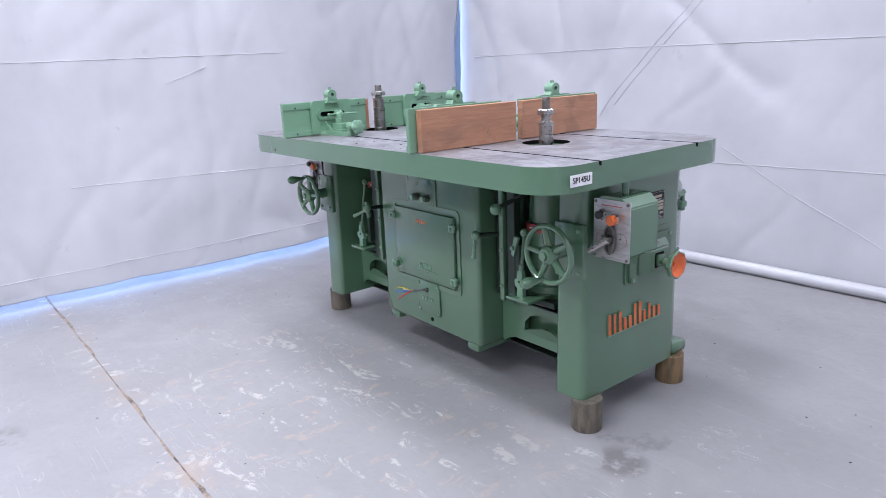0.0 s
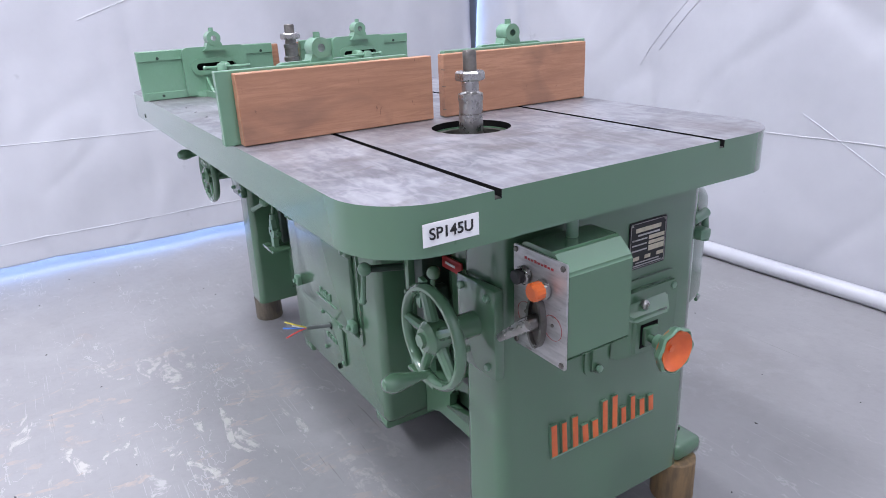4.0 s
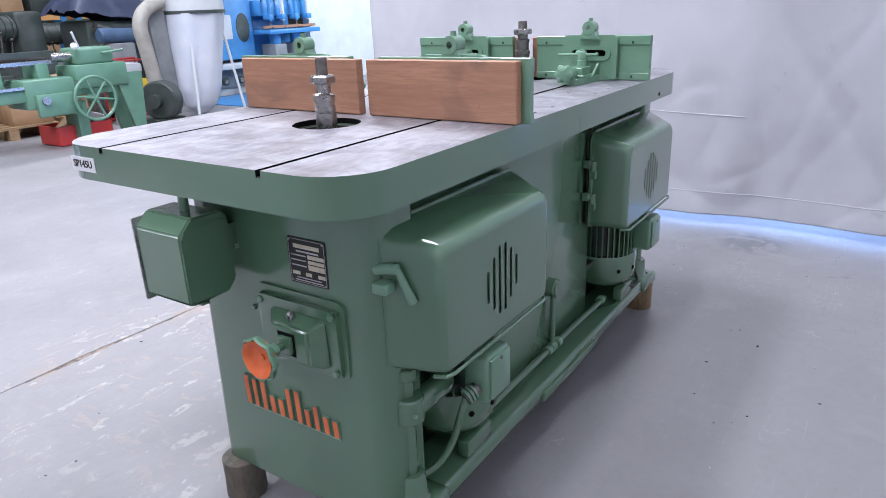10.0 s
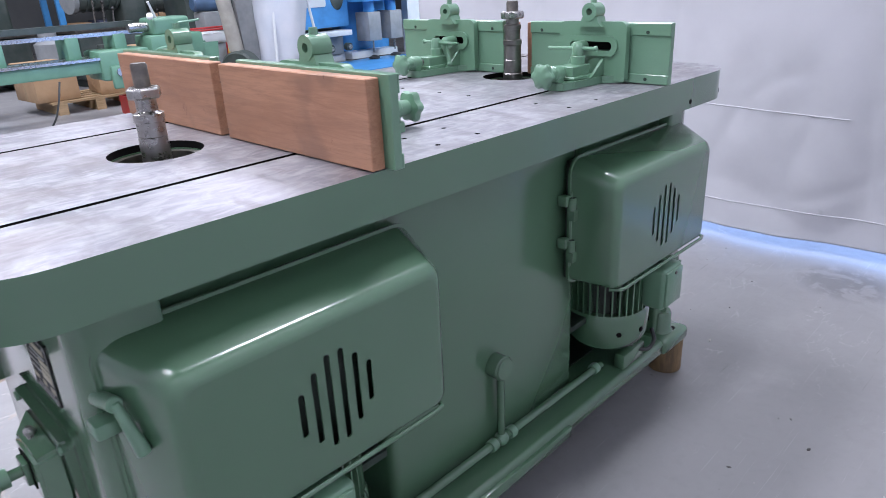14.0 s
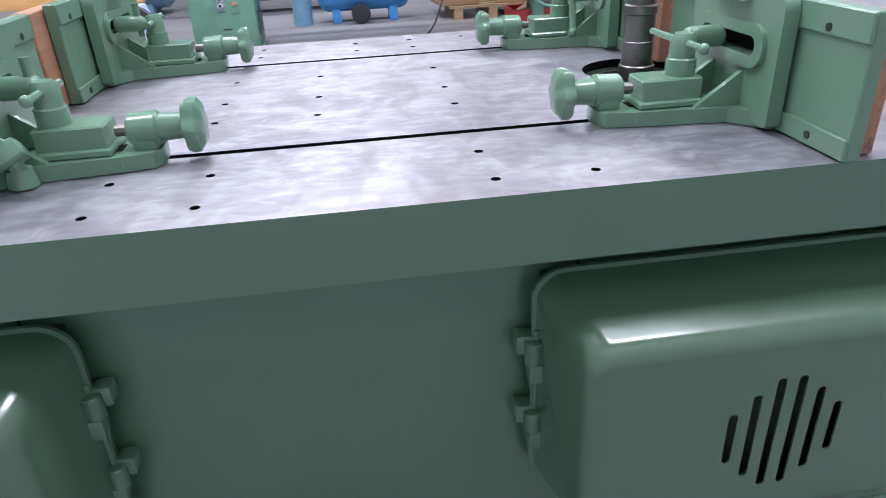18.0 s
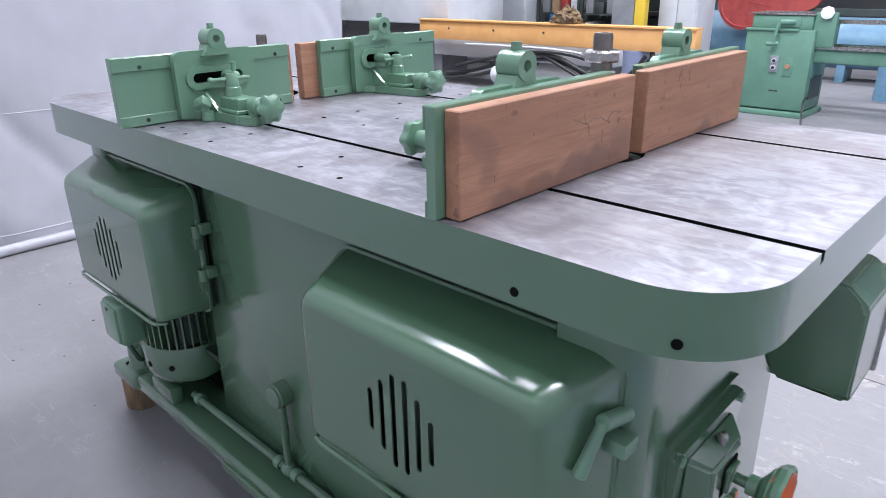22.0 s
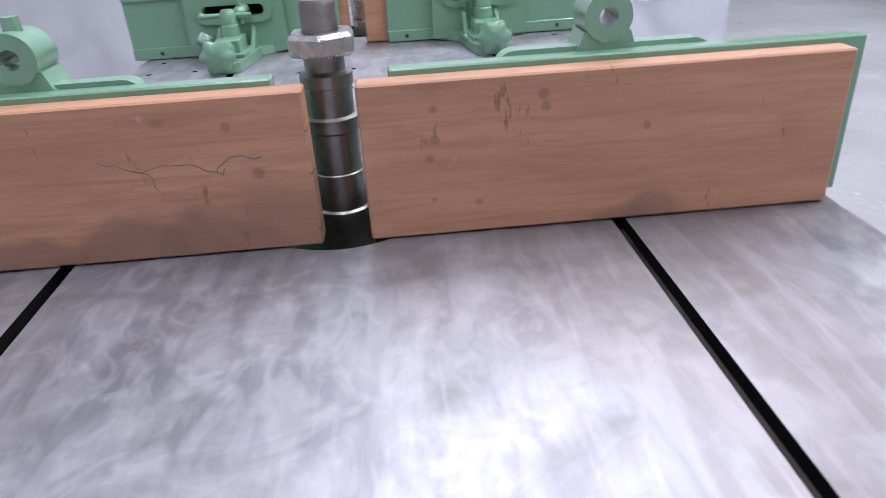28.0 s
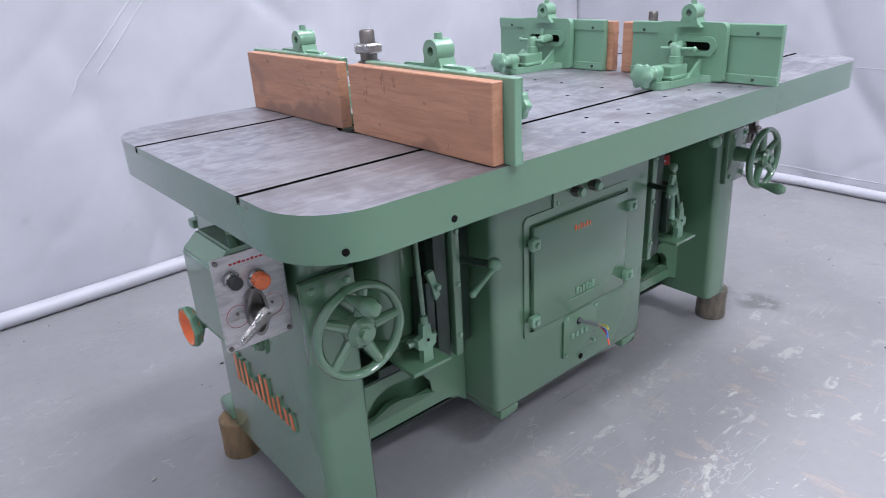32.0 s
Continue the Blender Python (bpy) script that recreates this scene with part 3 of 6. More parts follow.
def sheet(name, p, q, z0, z1, lean=0.0, seed=0, label="", creases=(), end=None):
    """A hanging tarpaulin between two plan points, with soft folds, welded seams and creases (polylines of distance along it and height)."""
    p, q = Vector(p), Vector(q)
    length = (q - p).length
    d = (q - p) / length
    n = Vector((-d.y, d.x, 0))

    def surface(u, z, out=0.0):
        w = 0.05 * noise.noise(Vector((u * 0.9 + seed, z * 0.35, seed))) + 0.026 * noise.noise(Vector((u * 2.1, z * 1.1 + seed, 3.7)))
        fold = noise.noise(Vector((u * 1.3 + 0.5 * z, z * 0.6, seed + 9.1)))
        w += 0.016 * max(0, 1 - abs(fold) * 6) ** 2 + 0.009 * noise.noise(Vector((u * 5, z * 2.2, seed))) + 0.0035 * noise.noise(Vector((u * 13, z * 8, seed)))
        ridge = noise.noise(Vector((u * 2.3 - 1.6 * z, z * 1.4 + 0.6 * u, seed + 4.4)))
        w += 0.006 * max(0, 1 - abs(ridge) * 6) ** 2
        return p + d * u + n * (w + out + lean * (z - z0)) + Vector((0, 0, z))

    nu, nv = int(length / 0.026), 110
    bm = bmesh.new()
    rows = []
    for j in range(nv + 1):
        z = z0 + (z1 - z0) * (j / nv) ** 1.35
        row = []
        for i in range(nu + 1):
            u = (length - (end(z) if end else 0)) * i / nu
            sag = 0.02 * noise.noise(Vector((u * 0.8, seed, 1.3))) * max(0, 1 - j / 6)
            row.append(bm.verts.new(surface(u, z) + Vector((0, 0, sag))))
        rows.append(row)
    for a, c in zip(rows, rows[1:]):
        for i in range(nu):
            bm.faces.new((a[i], a[i + 1], c[i + 1], c[i]))
    ob = part(name, bm, SHEET, None, smooth=60)
    ob.modifiers.new("thickness", "SOLIDIFY").thickness = 0.003
    tagged(ob, label, "tarpaulin wall", kind="structure")
    for line in creases:
        pts = []
        for (u0, za), (u1, zb) in zip(line, line[1:]):
            k = max(2, int(math.hypot(u1 - u0, zb - za) / 0.05))
            pts += [surface(u0 + (u1 - u0) * t / k, za + (zb - za) * t / k, 0.0) for t in range(k)]
        pts.append(surface(*line[-1]))
        part("crease", tube(pts, 0.0030, 6), SHEET, ob)
    return ob


def corner_gap(z):
    """How far the first sheet's edge stands back from the corner."""
    return 0.004 + 0.04 * max(0.0, min(1.0, (z - 0.10) / 0.35)) * max(0.0, min(1.0, (1.75 - z) / 0.5))


sheet("sheet_wall_1", (-2.08, -1.98, 0), (-2.08, 1.845, 0), 0.06, 4.2, 0.0, 3, "grey plastic tarpaulin hanging just clear of the floor",
      [((0.1, 1.34), (1.2, 1.352), (2.3, 1.365)), ((0.9, 0.657), (1.7, 0.64), (2.5, 0.611)), ((0.02, 0.168), (1.5, 0.18), (3.9, 0.19)), ((1.5, 1.20), (1.75, 1.29))], corner_gap)
sheet("sheet_wall_2", (-2.10, 1.845, 0), (2.85, 2.02, 0), 0.015, 4.2, 0.02, 11, "grey plastic tarpaulin above a white pole on the floor",
      [((2.05, 1.60), (1.8, 1.35), (1.41, 0.94), (1.36, 0.86)), ((2.12, 1.60), (1.86, 1.35), (1.48, 0.94)), ((0.16, 1.29), (1.5, 1.30), (3.0, 1.286)), ((1.9, 0.614), (3.1, 0.625)),
       ((2.25, 0.71), (2.63, 0.486), (3.13, 0.24))])
sheet("sheet_wall_3", (2.63, 2.04, 0), (2.63, -1.95, 0), 0.015, 4.2, 0.0, 23, "grey plastic tarpaulin with soft folds",
      [((0.2, 0.10), (2.0, 0.085), (4.0, 0.09)), ((0.3, 1.30), (2.2, 1.28), (4.0, 1.30)), ((1.6, 0.68), (3.9, 0.66))])


def hem(name, p, q, r):
    pts = []
    p, q = Vector(p), Vector(q)
    for k in range(41):
        v = p.lerp(q, k / 40)
        v.x += 0.012 * noise.noise(v * 2.0)
        v.y += 0.012 * noise.noise(v * 2.0 + Vector((5, 1, 0)))
        v.z = r * 0.98
        pts.append(v)
    return tagged(part(name, tube(pts, r, 12), SHEET, None), "pale tube lying along the concrete floor under a sheet", "tarpaulin hem", kind="structure")


# the first is the frame's white pole, drawn in the sheet material
hem("sheet_hem_1", (-1.74, 1.80, 0), (2.54, 1.955, 0), 0.035)
hem("sheet_hem_2", (2.575, 1.82, 0), (2.575, -1.9, 0), 0.028)

# walls and roof added to close the hall; the roof is never in view
for nm, args in (("wall_north", (-14, 2.6, 0, 14, 2.8, 6)), ("wall_south", (-14, -16.2, 0, 14, -16, 6)), ("wall_east", (14, -16.2, 0, 14.2, 2.8, 6)), ("wall_west", (-14.2, -16.2, 0, -14, 2.8, 6))):
    tagged(part(nm, box(*args), HALL_WALL), "plain dark grey wall added to close the hall", "wall", kind="structure")
tagged(part("ceiling", box(-14.2, -16.2, 6, 14.2, 2.8, 6.2), HALL_WALL), "plain dark grey roof added out of view", "ceiling", kind="structure")

# ---- the double spindle moulder ----
TOP, UNDER = 0.96, 0.881
GROOVE = 0.253
moulder = thing("spindle_moulder", "green enamelled cast iron double-ended spindle moulder standing on timber blocks", "woodworking machine")

# table: planed iron on a green rim, two grooves, two spindle openings, rows of tapped holes
GZ = 0.946
TX, TB, TY0, TY1, TR = 0.976, -0.978, -0.461, 0.466, 0.125
SPX, SPY = 0.53, 0.007
outer = arc_rect(TB, TY0, TX, TY1, TR, 10)
openings = [circle(SPX, SPY, 0.086, 40), circle(-SPX, SPY, 0.086, 40)]
table = part("table", plate(outer, UNDER, GZ, openings), GREEN, moulder, "thick cast table with a green painted edge")
GW = 0.0065


# walls of holes and grooves go near-black, as the shade within them
def strip_side(x, y, hole):
    return 2 if hole or abs(abs(y) - GROOVE) < GW + 0.0005 else 1


def strip(name, y0, y1, radii, holes):
    edge = arc_rect(TB, y0, TX, y1, radii, 10)
    return part(name, plate(edge, GZ, TOP, holes, side=strip_side), [IRON_TOP, GREEN, BLACK], table, "planed grey iron top")


def tapped(y_rows, xs, r=0.0055):
    return [circle(x, y, r, 10) for y in y_rows for x in xs]


NEAR = (-0.316, -0.209, 0.093, 0.200, 0.302)
strip("table_strip", GROOVE + GW, TY1, (TR, TR, 0, 0), tapped((0.420,), NEAR) + tapped((0.331,), (-0.208, 0.092, 0.199)))
strip("table_strip", TY0, -GROOVE - GW, (0, 0, TR, TR), tapped((-0.405,), (-0.31, -0.2, -0.087, 0.1, 0.21, 0.31)) + tapped((-0.325,), (-0.2, -0.087, 0.1, 0.205)))
strip("table_strip", -GROOVE + GW, GROOVE - GW, 0, openings + tapped((-0.12, 0.02, 0.12), (-0.214, -0.02, 0.12)))
for gy in (GROOVE, -GROOVE):
    part("groove_floor", box(TB + 0.002, gy - GW, GZ, TX - 0.002, gy + GW, GZ + 0.0015), GROOVE_DARK, table, "dark mottled floor of the groove")
for s in (1, -1):
    ring = plate(circle(s * SPX, SPY, 0.0855, 40), 0.905, 0.943, [circle(s * SPX, SPY, 0.072, 40)])
    part("table_ring", ring, STEEL_DARK, table, "dark oily ring inside the spindle opening")
for y, d in ((TY1, 1), (TY0, -1)):
    for p, n in ((Vector((-0.705, y, 0.899)), Vector((0, d, 0))), (Vector((-0.907, y - 0.0123 * d, 0.899)), Vector((-0.432, 0.902 * d, 0)))):
        # solid black disc in place of the dark inside a tapped hole
        part("side_hole", rod(p - n * 0.006, p + n * 0.0012, 0.0062, seg=18), BLACK, table, "black disc standing in for a tapped hole")


def base():
    """The hollow base: a centre box with end columns, cross beams and a rear sill."""
    bx = 0.328
    body = part("centre_box", box(-bx, -0.155, 0.14, bx, 0.372, UNDER, 0.022, 3), GREEN, moulder, "broad green centre box of the base")
    part("toe", box(-bx + 0.02, -0.15, 0.115, -bx + 0.09, 0.36, 0.15, 0.008), GREEN, body)
    part("toe", box(bx - 0.09, -0.15, 0.115, bx - 0.02, 0.36, 0.15, 0.008), GREEN, body)
    sill = part("rear_sill", box(-0.80, 0.30, 0.115, 0.80, 0.452, 0.163, 0.014, 3), GREEN, moulder, "long green sill along the motors")
    part("sill_step", box(-0.20, 0.445, 0.112, 0.20, 0.462, 0.145, 0.006), GREEN, sill)
    for q in (1, -1):
        part("top_rail", box(q * 0.32, 0.35, 0.78, q * 0.74, 0.3722, UNDER), GREEN, moulder)
    # added pan that keeps light off the floor under the base
    part("base_pan", box(-0.80, 0.02, 0.118, 0.80, 0.40, 0.126), GREEN_SHADED, moulder, "dark pan added to block light under the hollow base")
    # dark sheets added behind the housings to deepen the recess
    part("inner_wall", box(0.33, 0.10, 0.13, 0.735, 0.108, UNDER), GREEN_SHADED, moulder)
    part("inner_wall", box(-0.735, 0.10, 0.13, -0.33, 0.108, UNDER), GREEN_SHADED, moulder)
    return body


body_box = base()


def door():
    d = part("door", box(-0.20, -0.172, 0.362, 0.20, -0.155, 0.662, 0.007, 2), GREEN, body_box, "green cast inspection door with hinges")
    part("door_surround", plate(arc_rect(-0.225, 0.335, 0.225, 0.69, 0.02), 0, 0.006, [arc_rect(-0.207, 0.355, 0.207, 0.669, 0.012)], front_m(-0.1545)), GREEN, body_box)
    for z in (0.40, 0.62):
        part("hinge", box(0.185, -0.187, z - 0.016, 0.222, -0.168, z + 0.016, 0.006), GREEN_CAST, d)
        bolt((0.203, -0.186, z), (0, -1, 0), 0.008, 0.008, d)
        part("hinge", box(-0.222, -0.187, z - 0.016, -0.188, -0.168, z + 0.016, 0.006), GREEN_CAST, d)
        bolt((-0.205, -0.186, z), (0, -1, 0), 0.008, 0.008, d)
    for k in range(6):
        part("badge_bar", box(-0.04 + 0.012 * k, -0.1735, 0.609, -0.0345 + 0.012 * k, -0.171, 0.625 - 0.005 * (k % 2)), ORANGE, d, "small orange raised badge")
        part("cast_bar", box(-0.03 + 0.014 * k, -0.1755, 0.415, -0.021 + 0.014 * k, -0.171, 0.437 - 0.006 * (k % 3 == 1), 0.001), GREEN_CAST, d)
    part("cast_bar", box(-0.06, -0.1745, 0.405, 0.085, -0.171, 0.408), GREEN_CAST, d)
    sub = part("cover_plate", box(-0.065, -0.163, 0.212, 0.083, -0.155, 0.352, 0.003), GREEN, body_box, "small green cover plate with a cable hole")
    for x in (-0.055, 0.073):
        for z in (0.222, 0.342):
            bolt((x, -0.162, z), (0, -1, 0), 0.006, 0.005, sub)
    # black disc drawn for the shaded hole; the plate is not cut
    part("cable_hole", rod((0.0, -0.164, 0.315), (0.0, -0.1615, 0.315), 0.011), BLACK, sub)
    for k in range(4):
        part("cast_bar", box(-0.035 + 0.02 * k, -0.166, 0.268, -0.022 + 0.02 * k, -0.162, 0.284, 0.001), GREEN_CAST, sub)
    cab = part("cable_tail", tube([(0, -0.15, 0.315), (0, -0.19, 0.322), (-0.003, -0.238, 0.330)], 0.006, 8, smooth_n=2), CABLE_GREY, sub, "grey cable end with loose cores")
    for mt, q in ((COPPER_Y, ((-0.012, -0.268, 0.346), (-0.035, -0.29, 0.352))), (COPPER_B, ((-0.014, -0.27, 0.334), (-0.042, -0.295, 0.330))), (COPPER_R, ((-0.01, -0.268, 0.322), (-0.03, -0.292, 0.302))),
                  (WHITE, ((-0.012, -0.262, 0.338), (-0.02, -0.275, 0.342)))):
        part("wire", tube([(-0.003, -0.236, 0.330), *q], 0.0024, 6, smooth_n=2), mt, cab)
    bolt((0.02, -0.156, 0.185), (0, -1, 0), 0.009, 0.004, body_box, BLACK, "plug")
    gl = part("gland_plate", box(-0.115, -0.162, 0.69, 0.085, -0.155, 0.80, 0.002), GREEN, body_box)
    for x in (-0.036, 0.035):
        g = part("cable_gland", rod((x, -0.160, 0.72), (x, -0.185, 0.72), 0.016, seg=6), STEEL_DARK, gl, "green painted cable gland")
        part("gland_ring", rod((x, -0.184, 0.72), (x, -0.195, 0.72), 0.013, 0.011, 14), GREEN_CAST, g)
    for x, z in ((-0.1, 0.79), (0.07, 0.79), (-0.1, 0.70), (0.07, 0.70), (-0.03, 0.775)):
        bolt((x, -0.161, z), (0, -1, 0), 0.005, 0.004, gl)


door()


def handwheel(parent):
    c = Vector((0.792, -0.27, 0.648))
    w = part("handwheel", lathe([(0.030, -0.020), (0.032, -0.016), (0.032, 0.010), (0.022, 0.02)], Matrix.Translation(c) @ pose(0, 0, 0, 90, 0, 0), 24), GREEN, parent, "green cast handwheel with five spokes")
    rim = bmesh.new()
    rings = []
    for k in range(48):
        a = 2 * math.pi * k / 48
        ring = []
        for j in range(10):
            b = 2 * math.pi * j / 10
            rr = 0.093 + 0.0095 * math.cos(b)
            ring.append(rim.verts.new(c + Vector((rr * math.cos(a), 0.0115 * math.sin(b), rr * math.sin(a)))))
        rings.append(ring)
    for k in range(48):
        for j in range(10):
            rim.faces.new((rings[k][j], rings[(k + 1) % 48][j], rings[(k + 1) % 48][(j + 1) % 10], rings[k][(j + 1) % 10]))
    bmesh.ops.recalc_face_normals(rim, faces=rim.faces)
    part("rim", rim, GREEN, w)
    for k in range(5):
        a = radians(90 + 72 * k + 12)
        u = Vector((math.cos(a), 0, math.sin(a)))
        part("spoke", rod(c + u * 0.022 + Vector((0, 0.006, 0)), c + u * 0.088, 0.0135, 0.0095, 10), GREEN, w)
    part("hub_cap", rod(c + Vector((0, -0.018, 0)), c + Vector((0, -0.028, 0)), 0.014, seg=6), GREEN, w)
    part("hub_shaft", rod(c + Vector((0, 0.01, 0)), (c.x, -0.165, c.z), 0.022, 0.026, 18), GREEN, w)
    a = radians(258) if XF.determinant() > 0 else radians(72)
    h = c + 0.087 * Vector((math.cos(a), 0, math.sin(a)))
    part("crank_handle", lathe([(0.006, 0), (0.008, 0.014), (0.011, 0.03), (0.019, 0.065), (0.0195, 0.078), (0.012, 0.092), (0.004, 0.096)],
                               axis_pose(h, h + Vector((-0.12, -1.0, 0.02)))[0], 16), GREEN, w)
    for dx, dz in ((-0.04, 0.045), (0.042, 0.045), (-0.04, -0.095), (0.042, -0.095)):
        bolt((0.795 + dx, -0.178, 0.67 + dz), (0, -1, 0), 0.0075, 0.007, parent)


def end_column():
    """One end of the base: its column, cross beam, slides, spindle housing, handwheel and levers."""
    outline = arc_rect(0.725, -0.155, 0.846, 0.408, (0.055, 0.01, 0.022, 0.028), 6)
    bm = plate(outline, 0.115, UNDER, bm=None)
    for v in bm.verts:
        k = (UNDER - v.co.z) / 0.77
        if v.co.y < 0.1:
            v.co.y -= 0.012 * k
        v.co.x += 0.006 * k if v.co.x > 0.8 else 0
    col = part("end_column", bm, GREEN, moulder, "green end column of the base")
    part("toe", box(0.70, 0.37, 0.115, 0.858, 0.462, 0.165, 0.016, 3), GREEN, col)
    bolt((0.80, 0.43, 0.164), (0, 0, 1), 0.011, 0.004, col, BLACK)
    # cross beam with an arched lower edge
    arch = [(0.33, 0.14), (0.36, 0.165), (0.40, 0.18), (0.68, 0.18), (0.72, 0.16), (0.74, 0.14), (0.74, 0.335), (0.33, 0.335)]
    dome = [(0.45, 0.225), (0.66, 0.225), (0.655, 0.262), (0.63, 0.290), (0.59, 0.306), (0.53, 0.306), (0.48, 0.290), (0.455, 0.262)]
    part("cross_beam", plate(arch, 0, 0.022, [dome], m=front_m(-0.01)), GREEN, col)
    part("beam_pocket", box(0.43, 0.012, 0.21, 0.68, 0.017, 0.318), GREEN, col, "hollow pocket cast into the beam")
    lip = bmesh.new()
    a = [lip.verts.new(v) for v in ((0.44, -0.034, 0.218), (0.665, -0.034, 0.218), (0.665, -0.034, 0.222), (0.60, -0.048, 0.262), (0.56, -0.048, 0.262), (0.44, -0.034, 0.222))]
    c_ = [lip.verts.new((v.co.x, -0.030, v.co.z)) for v in a]
    lip.faces.new(a), lip.faces.new(c_[::-1])
    for k in range(6):
        lip.faces.new((a[k], c_[k], c_[(k + 1) % 6], a[(k + 1) % 6]))
    bmesh.ops.recalc_face_normals(lip, faces=lip.faces)
    part("pocket_lip", lip, GREEN, col)
    # shelf, inner slides, housing foot and lever arms take the recess's shade as colour
    part("inner_shelf", box(0.33, -0.03, 0.322, 0.74, 0.36, 0.34, 0.003), GREEN_SHADED, col)
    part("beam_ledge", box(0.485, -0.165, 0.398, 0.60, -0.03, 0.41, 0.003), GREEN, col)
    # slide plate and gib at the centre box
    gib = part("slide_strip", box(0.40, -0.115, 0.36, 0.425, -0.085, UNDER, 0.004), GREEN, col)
    part("slide_strip", box(0.435, -0.105, 0.36, 0.475, -0.07, UNDER, 0.004), GREEN_SHADED, col)
    part("slide_way", box(0.335, -0.07, 0.36, 0.46, 0.02, UNDER, 0.004), GREEN_SHADED, col)
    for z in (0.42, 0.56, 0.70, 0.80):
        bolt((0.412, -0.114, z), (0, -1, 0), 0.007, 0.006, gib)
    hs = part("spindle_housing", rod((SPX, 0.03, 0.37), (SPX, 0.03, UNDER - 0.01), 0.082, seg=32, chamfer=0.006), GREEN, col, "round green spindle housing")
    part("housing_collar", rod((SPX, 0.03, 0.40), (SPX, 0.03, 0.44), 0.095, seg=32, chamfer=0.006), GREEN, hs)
    part("housing_foot", box(SPX - 0.10, -0.06, 0.36, SPX + 0.10, 0.12, 0.385, 0.006), GREEN_SHADED, hs)
    part("pulley", rod((SPX, 0.03, 0.345), (SPX, 0.03, 0.372), 0.06, seg=28), STEEL_DARK, hs)
    near = XF.determinant() > 0
    tz = 0.64 if near else 0.68
    tag = part("warning_tag", box(SPX - 0.035, -0.062, tz, SPX + 0.045, -0.056, tz + 0.03, 0.001), RED, hs, "small red enamel plate with pale bars")
    part("tag_bar", box(SPX - 0.02, -0.0635, tz + 0.012, SPX + 0.02, -0.0618, tz + 0.018), WHITE, tag)
    # brake lever with ball end and forked foot
    bz = 0.645 if near else 0.72
    lv = part("brake_lever", rod((0.538, -0.135, 0.50), (0.527, -0.105, bz), 0.0065, seg=10), GREEN, col, "green lever with a ball end")
    part("lever_ball", ball((0.527, -0.105, bz), 0.017), GREEN, lv)
    part("lever_socket", rod((0.54, -0.137, 0.455), (0.5375, -0.134, 0.53), 0.010, 0.0095, 12), GREEN_CAST, lv)
    part("lever_foot", plate([(0.523, 0.41), (0.553, 0.41), (0.551, 0.445), (0.566, 0.452), (0.566, 0.475), (0.551, 0.48), (0.549, 0.51), (0.528, 0.51), (0.524, 0.48), (0.513, 0.475), (0.513, 0.452), (0.524, 0.445)], 0, 0.018, m=front_m(-0.126)), GREEN_CAST, lv)
    part("lever_pin", rod((0.50, -0.125, 0.463), (0.585, -0.125, 0.463), 0.009, seg=12), GREEN, lv)
    part("lever_stud", rod((0.538, -0.143, 0.47), (0.538, -0.148, 0.47), 0.004, seg=8), BLACK, lv)
    part("lever_bracket", box(0.49, -0.12, 0.43, 0.515, -0.06, 0.60, 0.005), GREEN_SHADED, lv)
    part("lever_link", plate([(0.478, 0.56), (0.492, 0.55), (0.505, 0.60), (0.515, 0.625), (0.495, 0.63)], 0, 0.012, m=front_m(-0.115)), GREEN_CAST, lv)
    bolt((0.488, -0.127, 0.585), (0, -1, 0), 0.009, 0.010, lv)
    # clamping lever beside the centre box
    k1 = part("clamp_lever", rod((0.405, -0.06, 0.615), (0.371, -0.198, 0.627), 0.009, seg=10), GREEN_SHADED, col, "green clamping lever with a ball end")
    part("lever_ball", ball((0.370, -0.203, 0.628), 0.017), GREEN_CAST, k1)
    tip = Vector((0.366, -0.212, 0.545)) if near else Vector((0.455, -0.218, 0.585))
    part("lever_grip", rod((0.370, -0.205, 0.622), tip, 0.0055, 0.0075, 10), GREEN_CAST, k1)
    part("grip_ball", ball(tip, 0.0092), GREEN_CAST, k1)
    if near:
        k2 = part("raising_lever", rod((0.50, -0.05, 0.785), (0.52, -0.225, 0.757), 0.008, seg=10), GREEN_SHADED, col, "green lever with a ball knob")
        part("lever_ball", ball((0.522, -0.24, 0.753), 0.0205), GREEN_CAST, k2)
    wp = part("wheel_plate", box(0.735, -0.178, 0.55, 0.858, -0.155, 0.735, 0.006), GREEN, col, "green bearing plate of the handwheel")
    handwheel(wp)
    # control box on the end face
    prof = [(0.893, 0.646), (0.998, 0.646), (1.0, 0.648), (1.0, 0.802), (0.966, 0.832), (0.893, 0.832), (0.872, 0.812), (0.872, 0.668)]
    shell = plate(prof, -0.014, 0.137, m=front_m(0.0))
    bmesh.ops.bevel(shell, geom=[e for e in shell.edges if e.calc_length() > 0.15 or max(v.co.y for v in e.verts) > 0.01], offset=0.004, segments=3, affect="EDGES")
    cb = part("control_box", shell, GREEN, col, "green sheet-metal control box on a bracket")
    part("box_bracket", box(0.843, -0.10, 0.70, 0.874, 0.0, 0.79), GREEN, cb)
    part("box_conduit", rod((0.925, -0.06, 0.825), (0.925, -0.06, UNDER), 0.011, seg=12), GREEN_CAST, cb)
    pn = part("control_panel", plate(arc_rect(0.868, 0.632, 1.004, 0.822, 0.004, 3), 0, 0.004, m=front_m(-0.1375)), ALU, cb, "worn bare aluminium panel with faint red print")
    y = -0.1415
    for px, pz in ((0.876, 0.814), (0.996, 0.814), (0.876, 0.640), (0.996, 0.640)):
        bolt((px, y, pz), (0, -1, 0), 0.005, 0.004, pn, STEEL_DARK, "screw")
